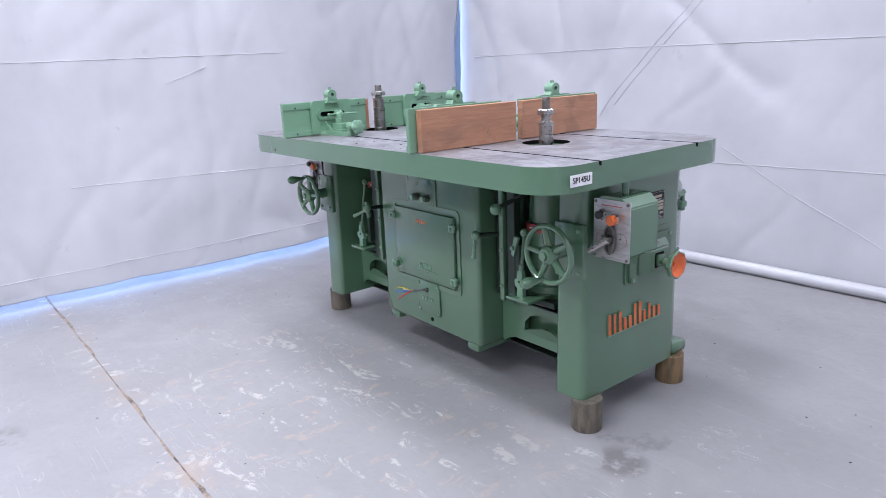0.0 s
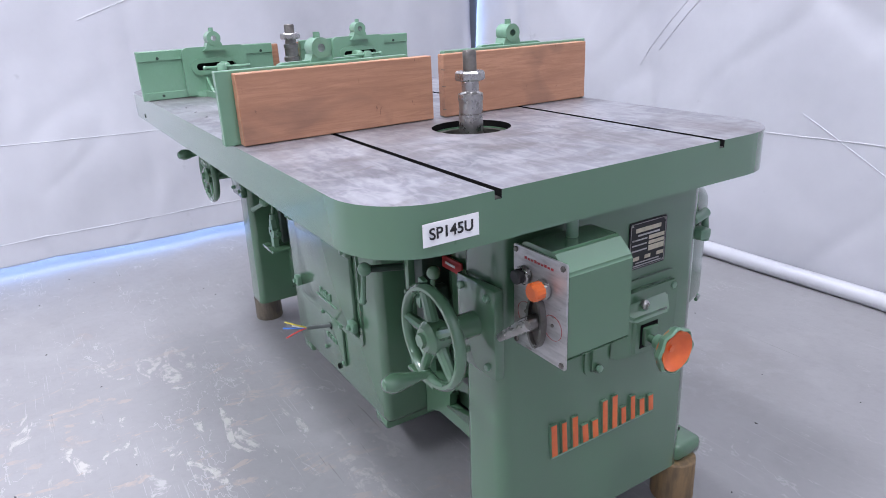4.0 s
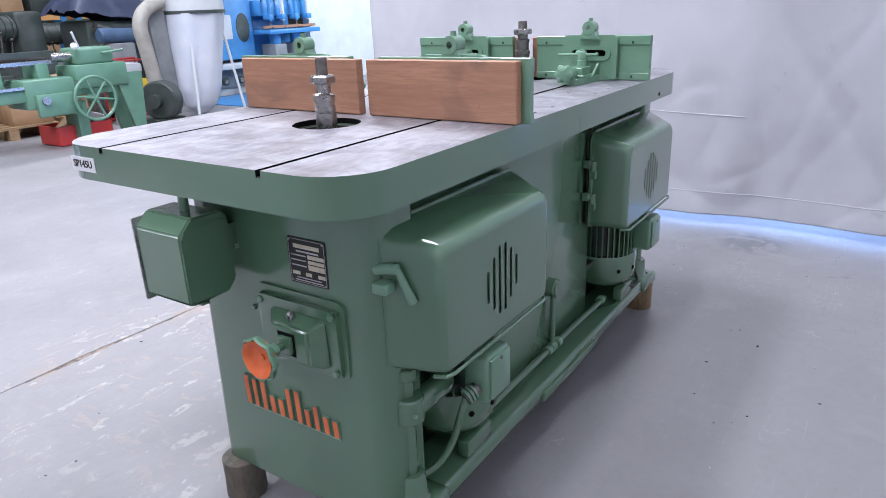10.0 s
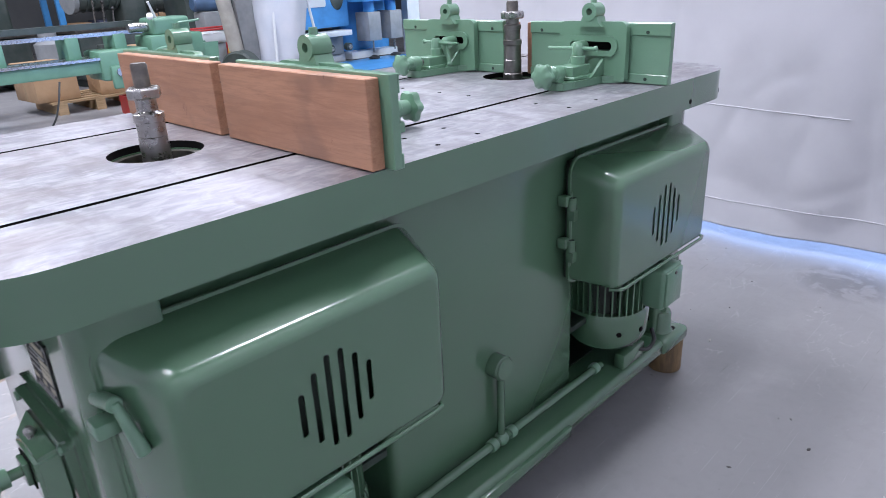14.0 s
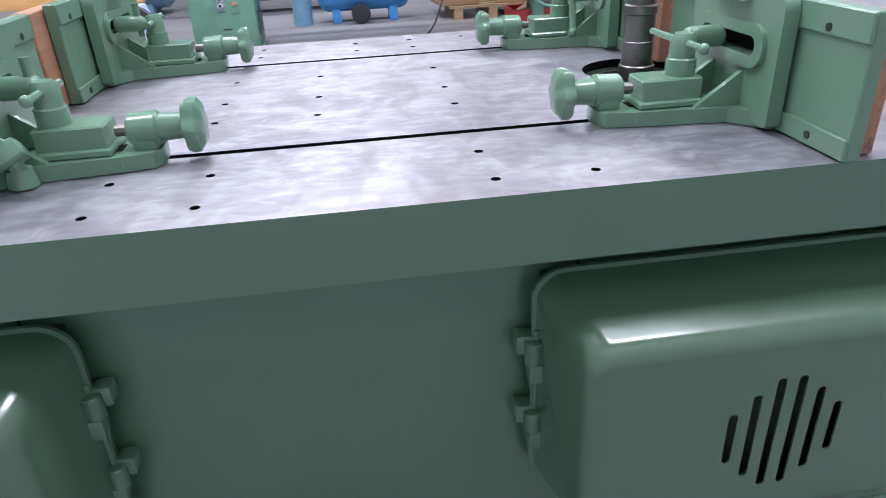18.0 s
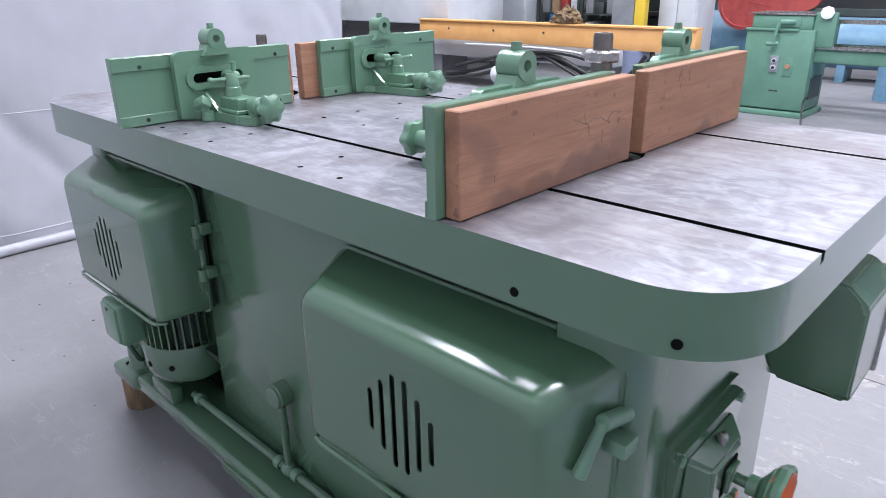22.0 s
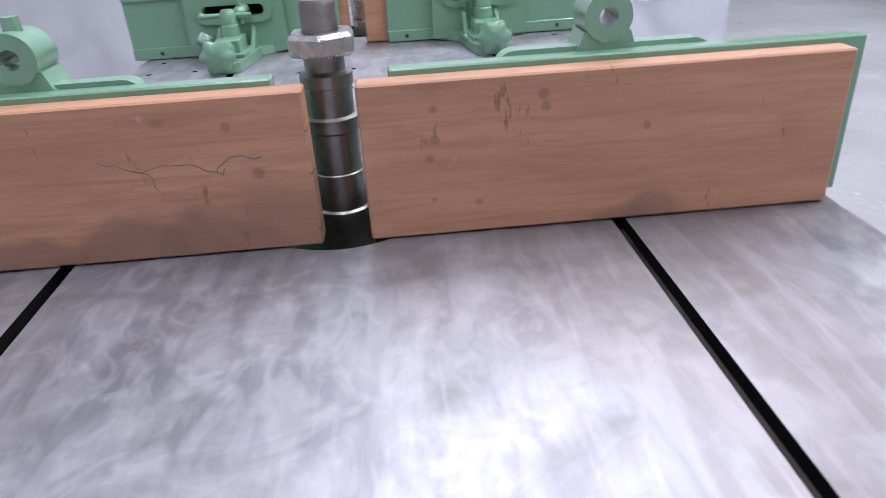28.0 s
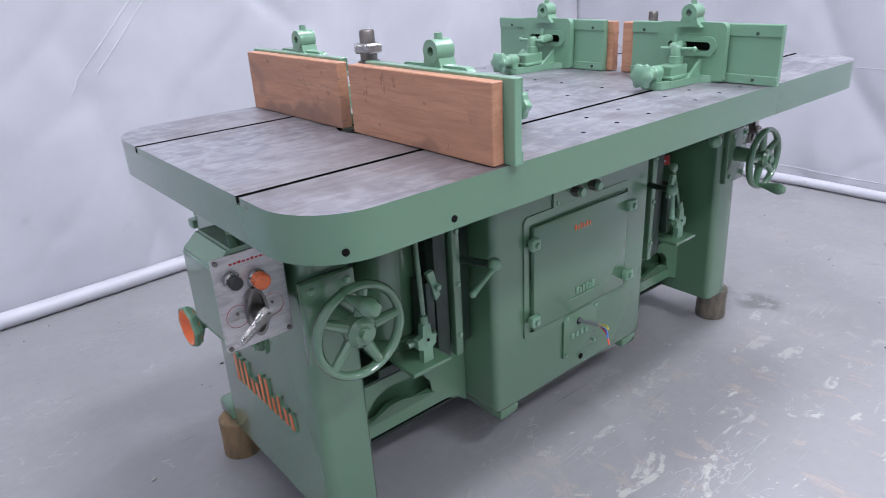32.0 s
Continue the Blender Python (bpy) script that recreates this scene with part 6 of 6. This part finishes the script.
    part("hose", tube([(-3.25, -6.4, 0.5), (-3.2, -6.4, 0.9), (-3.16, -6.4, 1.15), (-3.3, -6.45, 1.32), (-3.55, -6.5, 1.4)], 0.085, 14, smooth_n=2), HOSE, d, "beige ribbed hose")
    part("stand_panel", plate([(-3.62, 0.05), (-3.42, 0.45), (-3.36, 1.3), (-3.66, 1.3)], 0, 0.06, m=front_m(-6.5)), MID_GREY, d, "dark grey stand panel")
    bx, by = -3.97, -6.42
    bag = bmesh.new()
    prof = [(0.03, 0.02), (0.10, 0.05), (0.20, 0.14), (0.27, 0.35), (0.30, 0.6), (0.33, 0.85), (0.345, 1.05), (0.36, 1.2), (0.365, 1.26)]
    rows = []
    for n in range(33):
        q = n / 32 * (len(prof) - 1)
        k = min(int(q), len(prof) - 2)
        r = prof[k][0] + (prof[k + 1][0] - prof[k][0]) * (q - k)
        z = prof[k][1] + (prof[k + 1][1] - prof[k][1]) * (q - k)
        row = []
        for m_ in range(72):
            a = 2 * math.pi * m_ / 72
            w = 1 + 0.10 * noise.noise(Vector((2.2 * math.cos(a), 2.2 * math.sin(a), z * 0.6))) + 0.05 * abs(noise.noise(Vector((7 * math.cos(a), 7 * math.sin(a), z * 1.2)))) * (1.5 - z)
            row.append(bag.verts.new((bx + 0.11 * (1 - z / 1.26) + r * w * math.cos(a), by + r * w * math.sin(a), z)))
        rows.append(row)
    for a_, c_ in zip(rows, rows[1:]):
        for m_ in range(72):
            bag.faces.new((a_[m_], a_[(m_ + 1) % 72], c_[(m_ + 1) % 72], c_[m_]))
    bag.faces.new(rows[0][::-1])
    part("bag", bag, CLEAR, d, "crinkled clear plastic bag", smooth=60)
    part("bag_band", rod((bx, by, 1.25), (bx, by, 1.29), 0.385, seg=36), DARK, d)
    part("filter_drum", rod((bx, by, 1.29), (bx, by, 2.4), 0.37, seg=36), LIGHT_GREY, d)
    for x, y in ((-4.36, -6.15), (-3.58, -6.1), (-3.97, -6.85)):
        part("leg", rod((x, y, 0), (x * 0.6 - 1.588, y * 0.6 - 2.568, 1.26), 0.018, seg=10), LIGHT_GREY, d)
    # blue boring machines on a blue mat
    m = thing("edge_sanding_machine", "bright blue machine with an arched hood and a cream panel", "woodworking machine", "blue machines")
    hood = [(-6.05, 0.55), (-5.05, 0.55), (-5.05, 1.05), (-5.12, 1.25), (-5.3, 1.42), (-5.6, 1.52), (-6.05, 1.55)]
    part("hood", plate(hood, 0, 0.55, m=front_m(-7.75)), BLUE, m)
    part("cream_panel", plate(arc_rect(-5.62, 0.86, -5.22, 1.22, 0.03), 0, 0.02, m=front_m(-7.732)), LIGHT_GREY, m, "cream inspection panel")
    part("oval_opening", plate([(-5.85 + 0.13 * math.cos(2 * math.pi * k / 24), 1.02 + 0.22 * math.sin(2 * math.pi * k / 24)) for k in range(24)], 0, 0.01, m=front_m(-7.742)), DARK, m)
    part("plinth", box(-6.0, -8.25, 0, -5.1, -7.85, 0.12, 0.01), LIGHT_GREY, m)
    part("machine_bed", box(-5.95, -8.2, 0.12, -5.15, -7.8, 0.5, 0.02), MID_GREY, m)
    part("work_ledge", box(-5.95, -7.85, 0.42, -5.1, -7.55, 0.5, 0.01), LIGHT_GREY, m)
    for x in (-5.85, -5.5, -5.2):
        w = part("valve", rod((x, -7.6, 0.25), (x, -7.52, 0.25), 0.06, seg=14), DARK, m)
        part("valve_ring", rod((x, -7.53, 0.25), (x, -7.50, 0.25), 0.035, seg=12), STEEL, w)
    part("cable", tube([(-5.1, -7.7, 1.1), (-4.98, -7.6, 0.9), (-4.95, -7.55, 0.5), (-5.05, -7.5, 0.25)], 0.016, 8, smooth_n=2), RUBBER, m)
    part("cable", tube([(-5.6, -7.74, 1.5), (-5.3, -7.6, 1.35), (-5.05, -7.55, 1.45)], 0.014, 8, smooth_n=2), RUBBER, m)
    m = thing("boring_machine", "bright blue multi-head boring machine with air clamps above grey cabinets", "woodworking machine", "blue machines")
    part("head_beam", box(-7.15, -8.0, 1.18, -6.1, -7.6, 1.42, 0.02), BLUE, m)
    part("back_frame", box(-7.15, -8.3, 0.0, -6.1, -8.05, 1.9, 0.02), BLUE, m)
    part("work_table", box(-7.2, -7.95, 0.90, -6.05, -7.35, 0.97, 0.012), BLUE, m)
    part("fence_bar", box(-7.2, -7.5, 0.99, -6.05, -7.46, 1.03), WOOD, m)
    for n_, x in enumerate((-6.22, -6.5, -6.8, -7.08)):
        cyl = part("air_clamp", rod((x, -7.5, 1.1), (x, -7.5, 1.5), 0.032, seg=12), LIGHT_GREY if n_ % 2 else BLUE, m)
        part("clamp_rod", rod((x, -7.5, 1.0), (x, -7.5, 1.12), 0.012, seg=8), STEEL, cyl)
        part("clamp_foot", rod((x, -7.5, 0.985), (x, -7.5, 1.005), 0.045, seg=14), RUBBER, cyl)
        part("hose", tube([(x, -7.48, 1.45), (x + 0.08, -7.42, 1.55), (x + 0.12, -7.55, 1.4)], 0.010, 6, smooth_n=2), RUBBER, cyl)
        part("bracket", box(x - 0.05, -7.62, 1.12, x + 0.05, -7.46, 1.2, 0.01), BLUE, m)
    for x in (-6.32, -6.78):
        dr = part("drill_head", box(x - 0.13, -7.75, 0.30, x + 0.13, -7.42, 0.74, 0.015), MID_GREY, m)
        part("drill_motor", rod((x, -7.55, 0.74), (x, -7.55, 0.90), 0.09, seg=18), BLUE, dr)
        part("foot_stem", rod((x, -7.5, 0.12), (x, -7.5, 0.30), 0.015, seg=8), STEEL, dr)
        part("foot_pad", lathe([(0.09, 0.012), (0.09, 0.03), (0.03, 0.06)], Matrix.Translation((x, -7.5, 0.013)), 18), RUBBER, dr)
    part("plinth", box(-7.1, -8.2, 0.013, -6.1, -7.8, 0.12), LIGHT_GREY, m)
    tagged(part("floor_mat", plate(arc_rect(-7.0, -7.7, -4.6, -6.5, 0.05), 0.001, 0.012), BLUE), "bright blue rubber mat on the concrete floor", "mat")
    # a white partition behind the first sheet, brightened by an added lamp
    tagged(part("partition", box(-10.4, -7.9, 0, -7.35, -7.75, 3.5), LIGHT_GREY), "white partition panel lit by an added lamp", "partition", kind="structure")
    tagged(part("door_post", box(-10.95, -7.75, 0, -10.7, -7.55, 3.5, 0.01), material("pink_plaster", (0.62, 0.50, 0.50), 0.7, 0, (0.5, 0.38, 0.38), 4)), "pale pink plastered door post", "post", kind="structure")
    dr = tagged(part("door_1", box(-12.6, -7.6, 0, -11.3, -7.52, 2.6, 0.006), material("oxide_red_paint", (0.16, 0.04, 0.03), 0.5, 0, (0.12, 0.03, 0.025), 6)), "dark red-brown panelled timber door", "door", kind="structure")
    for x in (-12.45, -11.85):
        for z0, z1 in ((0.15, 0.95), (1.1, 2.4)):
            part("door_panel", box(x, -7.522, z0, x + 0.42, -7.50, z1, 0.012), bpy.data.materials["oxide_red_paint"], dr)
    gb = thing("storage_box", "grey storage box with a white bundle on its lid", "box")
    part("box_body", box(-10.2, -7.7, 0, -9.85, -7.25, 0.3, 0.02), LIGHT_GREY, gb)
    part("bundle", ball((-10.0, -7.35, 0.36), 0.1, scale=(1.2, 1.2, 0.7)), WHITE, gb)
    # machines under dust sheets and dark castings along the far wall
    def stored(x, y, w, h, mt, lb, turn=0, kind=0):
        global XF
        XF = pose(x, y, 0, 0, 0, turn)
        m = thing("stored_machine", lb, "machine", "machines stored along the wall")
        part("bed", box(-w / 2, -0.35, 0.1, w / 2, 0.35, h * 0.5, 0.04), mt, m)
        for q in (-1, 1):
            part("foot", box(q * w * 0.36 - 0.1, -0.4, 0, q * w * 0.36 + 0.1, 0.4, 0.12, 0.01), mt, m)
        part("column", box(-w * 0.42, -0.25, h * 0.48, -w * 0.1, 0.25, h * 0.95, 0.06, 3), mt, m)
        part("table", box(-w * 0.55, -0.3, h * 0.5, w * 0.55, 0.42, h * 0.55, 0.008), STEEL_DARK, m)
        mo = part("motor", rod((-w * 0.1, 0.1, h * 0.8), (w * 0.38, 0.1, h * 0.8), 0.17, seg=22, chamfer=0.03), mt, m)
        for k in range(5):
            u = -w * 0.05 + w * 0.08 * k
            part("motor_rib", rod((u, 0.1, h * 0.8), (u + 0.015, 0.1, h * 0.8), 0.185, seg=22), mt, mo)
        part("pulley", rod((w * 0.38, 0.1, h * 0.8), (w * 0.43, 0.1, h * 0.8), 0.20, seg=24), MID_GREY, m)
        if kind:
            part("wheel", tube([Vector((w * 0.15 + 0.17 * math.cos(2 * math.pi * k / 24), 0.45, h * 0.42 + 0.17 * math.sin(2 * math.pi * k / 24))) for k in range(25)], 0.013, 6), STEEL, m)
        for k in range(3):
            part("lever", rod((w * (0.1 + 0.1 * k), 0.35, h * 0.45), (w * (0.14 + 0.1 * k), 0.52, h * (0.7 + 0.06 * k)), 0.012, seg=8), STEEL, m)
            part("lever_knob", ball((w * (0.14 + 0.1 * k), 0.52, h * (0.7 + 0.06 * k)), 0.025), RUBBER, m)
        XF = Matrix.Identity(4)

    for args in ((-2.9, -9.3, 1.3, 1.45, DARK, "dark green old planing machine", 10), (-4.4, -10.6, 1.6, 1.3, DARK, "dark machine casting with a motor", -15), (-1.2, -10.0, 1.5, 1.4, DARK, "dark green old machine casting", 0, 1),
                 (0.4, -11.2, 1.4, 1.5, DARK, "dark machine near the far wall", 20), (4.6, -9.6, 1.5, 1.35, DARK, "dark machine beside a grey cabinet", -8, 1), (3.2, -11.6, 1.3, 1.4, GREEN_FAR, "green machine among stored castings", 12),
                 (-6.2, -10.2, 1.2, 1.3, GREEN_FAR, "green painted mortising machine on the floor", 0, 1)):
        stored(*args)
    # navy dust sheet thrown over a machine
    tp = bmesh.new()
    rows = []
    for i in range(41):
        row = []
        for j in range(25):
            u, v = i / 40 * 2 - 1, j / 24 * 2 - 1
            e = max(abs(u), abs(v)) ** 3
            z = 1.62 - 0.10 * u - 0.38 * e + 0.07 * noise.noise(Vector((u * 2.5, v * 2.5, 4))) + 0.05 * noise.noise(Vector((u * 6, v * 6, 9))) * e
            row.append(tp.verts.new((-4.4 - 0.75 * u, -9.1 + 0.5 * v, z)))
        rows.append(row)
    for a_, c_ in zip(rows, rows[1:]):
        for j in range(24):
            tp.faces.new((a_[j], a_[j + 1], c_[j + 1], c_[j]))
    nv = thing("covered_machine", "dark machine under a navy dust sheet", "machine")
    part("dust_sheet", tp, DARK_BLUE, nv, "rumpled navy dust sheet", smooth=60)
    part("machine_body", box(-4.95, -9.5, 0, -3.85, -8.75, 1.22, 0.06), DARK, nv)
    part("guide_arm", rod((-4.6, -8.7, 0.9), (-3.9, -8.6, 1.15), 0.05, seg=10), STEEL_DARK, nv)
    vc = thing("blue_motor", "small dusty blue motor on a dark stand", "motor")
    part("motor_body", rod((-3.58, -8.0, 1.02), (-4.1, -8.0, 1.0), 0.10, seg=20, chamfer=0.02), material("dusty_blue_paint", (0.06, 0.11, 0.20), 0.5, 0, (0.05, 0.09, 0.16), 8), vc)
    part("stand", box(-4.0, -8.15, 0, -3.65, -7.85, 0.91, 0.02), MID_GREY, vc)
    gn = thing("generator", "small generator in a red tube frame with a yellow panel", "generator")
    part("engine", box(-3.55, -7.55, 0.25, -3.1, -7.2, 0.55, 0.03), MID_GREY, gn)
    part("tank", box(-3.6, -7.6, 0.55, -3.05, -7.15, 0.68, 0.04, 3), LIGHT_GREY, gn)
    part("panel", box(-3.75, -7.2, 0.3, -3.57, -7.15, 0.48, 0.01), YELLOW, gn)
    for y in (-7.62, -7.13):
        part("frame_tube", tube([(-3.0, y, 0.02), (-3.0, y, 0.72), (-3.8, y, 0.72), (-3.8, y, 0.02), (-3.0, y, 0.02)], 0.018, 8), RED, gn)
    # motor bits, tins and castings on the floor behind the lathe
    for x, y, r, h, mt in ((-2.75, -6.9, 0.10, 0.5, STEEL_DARK), (-2.95, -6.75, 0.08, 0.3, LIGHT_GREY), (-3.15, -6.95, 0.12, 0.22, DARK), (-2.6, -7.2, 0.09, 0.6, LIGHT_GREY), (-3.0, -7.9, 0.14, 0.75, MID_GREY), (-2.4, -8.2, 0.16, 0.6, DARK), (-1.9, -8.7, 0.18, 0.8, MID_GREY)):
        tn = lathe([(r, 0), (r, h * 0.8), (r * 0.6, h * 0.86), (r * 0.6, h)], Matrix.Translation((x, y, 0)), 18)
        tagged(part("steel_canister", tn, mt), "dusty steel canister standing on the concrete floor", "canister", "canisters behind the lathe")
    # panel saw with a long orange beam, grey cabinet, cables
    p = thing("panel_saw", "light grey panel saw with a long orange pressure beam", "panel saw")
    part("beam", box(1.6, -5.32, 0.57, 5.2, -5.2, 0.785, 0.006), BEAM, p, "long orange steel beam")
    part("beam_cap", box(1.6, -5.34, 0.785, 5.2, -5.18, 0.80), BEAM, p)
    for x in (1.9, 2.6, 3.3, 4.0, 4.7):
        bolt((x, -5.2, 0.70), (0, 1, 0), 0.014, 0.006, p, STEEL_DARK)
    part("warning_sign", plate([(1.74, 0.65), (1.86, 0.65), (1.80, 0.75)], 0, 0.002, m=front_m(-5.196)), YELLOW, p, "yellow warning triangle")
    part("cabinet", box(4.9, -6.5, 0.72, 8.6, -5.4, 2.4, 0.02), LIGHT_GREY, p, "large light grey cabinet")
    part("bed", box(2.6, -6.2, 0.35, 5.2, -5.45, 0.60, 0.015), LIGHT_GREY, p)
    for x in (2.8, 5.2, 7.8):
        part("bed_leg", box(x, -6.1, 0, x + 0.25, -5.6, 0.72), MID_GREY, p)
    part("window", box(5.0, -5.4, 1.2, 5.6, -5.39, 1.7), DARK, p)
    part("beam_leg", rod((2.24, -5.3, 0), (2.24, -5.3, 0.57), 0.13, seg=20), STEEL_BLUE, p, "round blue-grey pillar")
    part("leg_foot", rod((2.24, -5.3, 0), (2.24, -5.3, 0.03), 0.19, seg=20), STEEL_BLUE, p)
    leg = part("stay", plate([(1.86, 0.57), (1.60, 0.57), (1.42, 0.06), (1.76, 0.06)], 0, 0.09, m=front_m(-5.09)), STAY_BLUE, p, "sloping pale blue leg plate")
    part("stay_flange", plate([(1.60, 0.57), (1.58, 0.57), (1.40, 0.06), (1.42, 0.06)], 0, 0.16, m=front_m(-5.03)), STAY_BLUE, leg)
    for x in (1.47, 1.71):
        part("levelling_foot", lathe([(0.045, 0.0), (0.045, 0.014), (0.018, 0.022), (0.018, 0.062)], Matrix.Translation((x, -5.05, 0)), 16), STEEL, leg)
    cn = part("cable_plug", box(1.60, -4.86, 0.0, 1.78, -4.74, 0.075, 0.015), LIGHT_GREY, p, "pale plug lying on the floor")
    part("plug_collar", rod((1.60, -4.80, 0.04), (1.53, -4.81, 0.05), 0.034, seg=14), MID_GREY, cn)
    cables = (((4.6, 0.20), (4.1, 0.26), (3.55, 0.46), (3.05, 0.51), (2.7, 0.38), (2.37, 0.24), (2.1, 0.38), (1.97, 0.56)), ((4.6, 0.14), (4.0, 0.22), (3.4, 0.44), (2.9, 0.45), (2.5, 0.22), (2.2, 0.24), (1.92, 0.56)),
              ((4.4, 0.30), (3.8, 0.44), (3.2, 0.55), (2.6, 0.50), (2.35, 0.34), (2.05, 0.30), (1.86, 0.56)), ((3.9, 0.35), (3.3, 0.54), (2.95, 0.40), (2.6, 0.26), (2.3, 0.20), (1.95, 0.42), (1.8, 0.56)),
              ((1.80, 0.56), (1.66, 0.58), (1.52, 0.50), (1.47, 0.38), (1.5, 0.2), (1.62, 0.04), (2.0, 0.022)), ((1.74, 0.56), (1.6, 0.56), (1.55, 0.45), (1.53, 0.3), (1.58, 0.12), (1.75, 0.03), (2.1, 0.022)))
    for k, line in enumerate(cables):
        pts = [(x, -5.02 + 0.03 * math.sin(2.1 * k + x), z) for x, z in line]
        part("cable", tube(pts, 0.021, 8, smooth_n=3), RUBBER, p, "thick black cable")
    part("white_hose", tube([(4.3, -5.05, 0.55), (3.6, -5.03, 0.56), (3.0, -5.04, 0.555), (2.7, -5.03, 0.53)], 0.012, 8, smooth_n=2), LIGHT_GREY, p)
    part("valve", rod((3.6, -5.0, 0.25), (3.8, -5.0, 0.25), 0.09, seg=16), LIGHT_GREY, p)
    rag = bmesh.new()
    bmesh.ops.create_icosphere(rag, subdivisions=4, radius=0.13, matrix=Matrix.LocRotScale((3.05, -5.26, 0.84), None, (1.3, 0.7, 0.8)))
    for v in rag.verts:
        v.co += 0.05 * noise.noise_vector(v.co * 12) + 0.045 * noise.noise_vector(v.co * 55)
        v.co.z += 0.5 * max(0.0, 0.06 - abs(v.co.x - 3.05)) * max(0.0, (v.co.z - 0.84) * 12)
        v.co.z = max(v.co.z, 0.8005)
    tagged(part("rag", rag, WOOD_OLD, smooth=0), "tangled brown rag lying on the orange beam", "rag")
    tub = lathe([(0.29, 0.0), (0.31, 0.02), (0.345, 0.30), (0.365, 0.305), (0.37, 0.34), (0.35, 0.345), (0.33, 0.31), (0.30, 0.03), (0.02, 0.025)], Matrix.Translation((2.02, -3.85, 0)), 40)
    tagged(part("washing_tub", tub, material("lavender_plastic", (0.50, 0.52, 0.68), 0.45, 0, (0.46, 0.48, 0.64), 5)), "pale lavender plastic tub on the floor", "tub")
    # cabinets, pillar and dark shelving behind the panel saw
    for x0, x1, y, h, mt, lb in ((5.2, 6.4, -7.4, 2.2, LIGHT_GREY, "light grey steel cabinet behind the saw"), (2.55, 3.05, -7.3, 2.3, LIGHT_GREY, "white enclosure panel behind the saw")):
        c = thing("steel_cabinet", lb, "cabinet", "cabinets")
        part("carcass", box(x0, y - 0.5, 0.04, x1, y, h, 0.01), mt, c)
        part("plinth", box(x0 + 0.02, y - 0.48, 0, x1 - 0.02, y - 0.03, 0.04), MID_GREY, c)
        part("door", box(x0 + 0.02, y, 0.08, (x0 + x1) / 2 - 0.005, y + 0.016, h - 0.04, 0.004), mt, c)
        part("door", box((x0 + x1) / 2 + 0.005, y, 0.08, x1 - 0.02, y + 0.016, h - 0.04, 0.004), mt, c)
    pi = thing("guard_post", "blue-grey steel post with a yellow edge", "post")
    part("post", box(3.24, -7.15, 0, 3.54, -7.0, 2.4, 0.01), MID_GREY, pi)
    part("yellow_edge", box(3.10, -7.13, 0, 3.235, -7.02, 2.4, 0.006), YELLOW, pi)
    for x0, lab_ in ((3.7, "dark shelving with tools and green drawers"), (4.45, "dark shelving with tins and boxes")):
        sv = thing("tool_shelf", lab_, "shelf", "tool shelves")
        for x in (x0, x0 + 0.7):
            for y in (-8.1, -7.65):
                part("upright", box(x - 0.02, y - 0.02, 0, x + 0.02, y + 0.02, 2.2), DARK, sv)
        for z in (0.3, 0.75, 1.2, 1.65):
            part("shelf", box(x0, -8.1, z, x0 + 0.7, -7.65, z + 0.025), DARK, sv)
            for k in range(4):
                h = 0.12 + 0.22 * random.random()
                part("load", box(x0 + 0.04 + 0.165 * k, -8.05, z + 0.025, x0 + 0.16 + 0.165 * k, -7.68, z + 0.025 + h, 0.008), random.choice((DARK, GREEN_FAR, MID_GREY, LIGHT_GREY, CARDBOARD, RED)), sv)
    # shelving and clutter at the far end
    for x0 in (3.0, -8.0, -5.5, 6.0):
        sh = thing("pallet_rack", "tall storage rack loaded with dark machine parts and crates", "rack", "racks")
        for x in (x0, x0 + 2.2):
            for y in (-13.2, -12.4):
                part("upright", box(x - 0.05, y - 0.04, 0, x + 0.05, y + 0.04, 3.6), BLUE, sh)
        for z in (0.15, 1.25, 2.35):
            part("shelf", box(x0, -13.2, z, x0 + 2.2, -12.4, z + 0.1), BEAM, sh)
            for k in range(4):
                h = 0.35 + 0.5 * random.random()
                part("load", box(x0 + 0.1 + 0.52 * k, -13.1, z + 0.1, x0 + 0.5 + 0.52 * k, -12.5, z + 0.1 + h, 0.02), random.choice((DARK, CARDBOARD, MID_GREY, GREEN_FAR, LIGHT_GREY, DARK_BLUE)), sh)



def floor_grit():
    """Crumbs, chips and sweepings scattered over the concrete."""
    bm = bmesh.new()
    spots = [(-0.482, 0.766), (-0.116, 0.875), (-0.386, 1.133), (-0.62, 1.092), (-1.081, 0.447), (-0.201, 0.953), (-0.688, 0.897)]
    while len(spots) < 170:
        x, y = random.uniform(-1.9, 2.4), random.uniform(-2.4, 1.7)
        if abs(x) > 0.9 or y > 0.62 or y < -0.62:
            spots.append((x, y))
    for k, (x, y) in enumerate(spots):
        r = random.uniform(0.0015, 0.0035) if k > 6 else random.uniform(0.003, 0.005)
        m = Matrix.LocRotScale((x, y, r * 0.35), Euler((0, 0, random.uniform(0, 3))), (r * random.uniform(1.0, 2.2), r, r * 0.6))
        bmesh.ops.create_icosphere(bm, subdivisions=1, radius=1, matrix=m)
    tagged(part("floor_grit", bm, GRIT, None, smooth=0), "dark and pale crumbs scattered over the concrete floor", "grit", kind="stuff")


hall_things()
floor_grit()
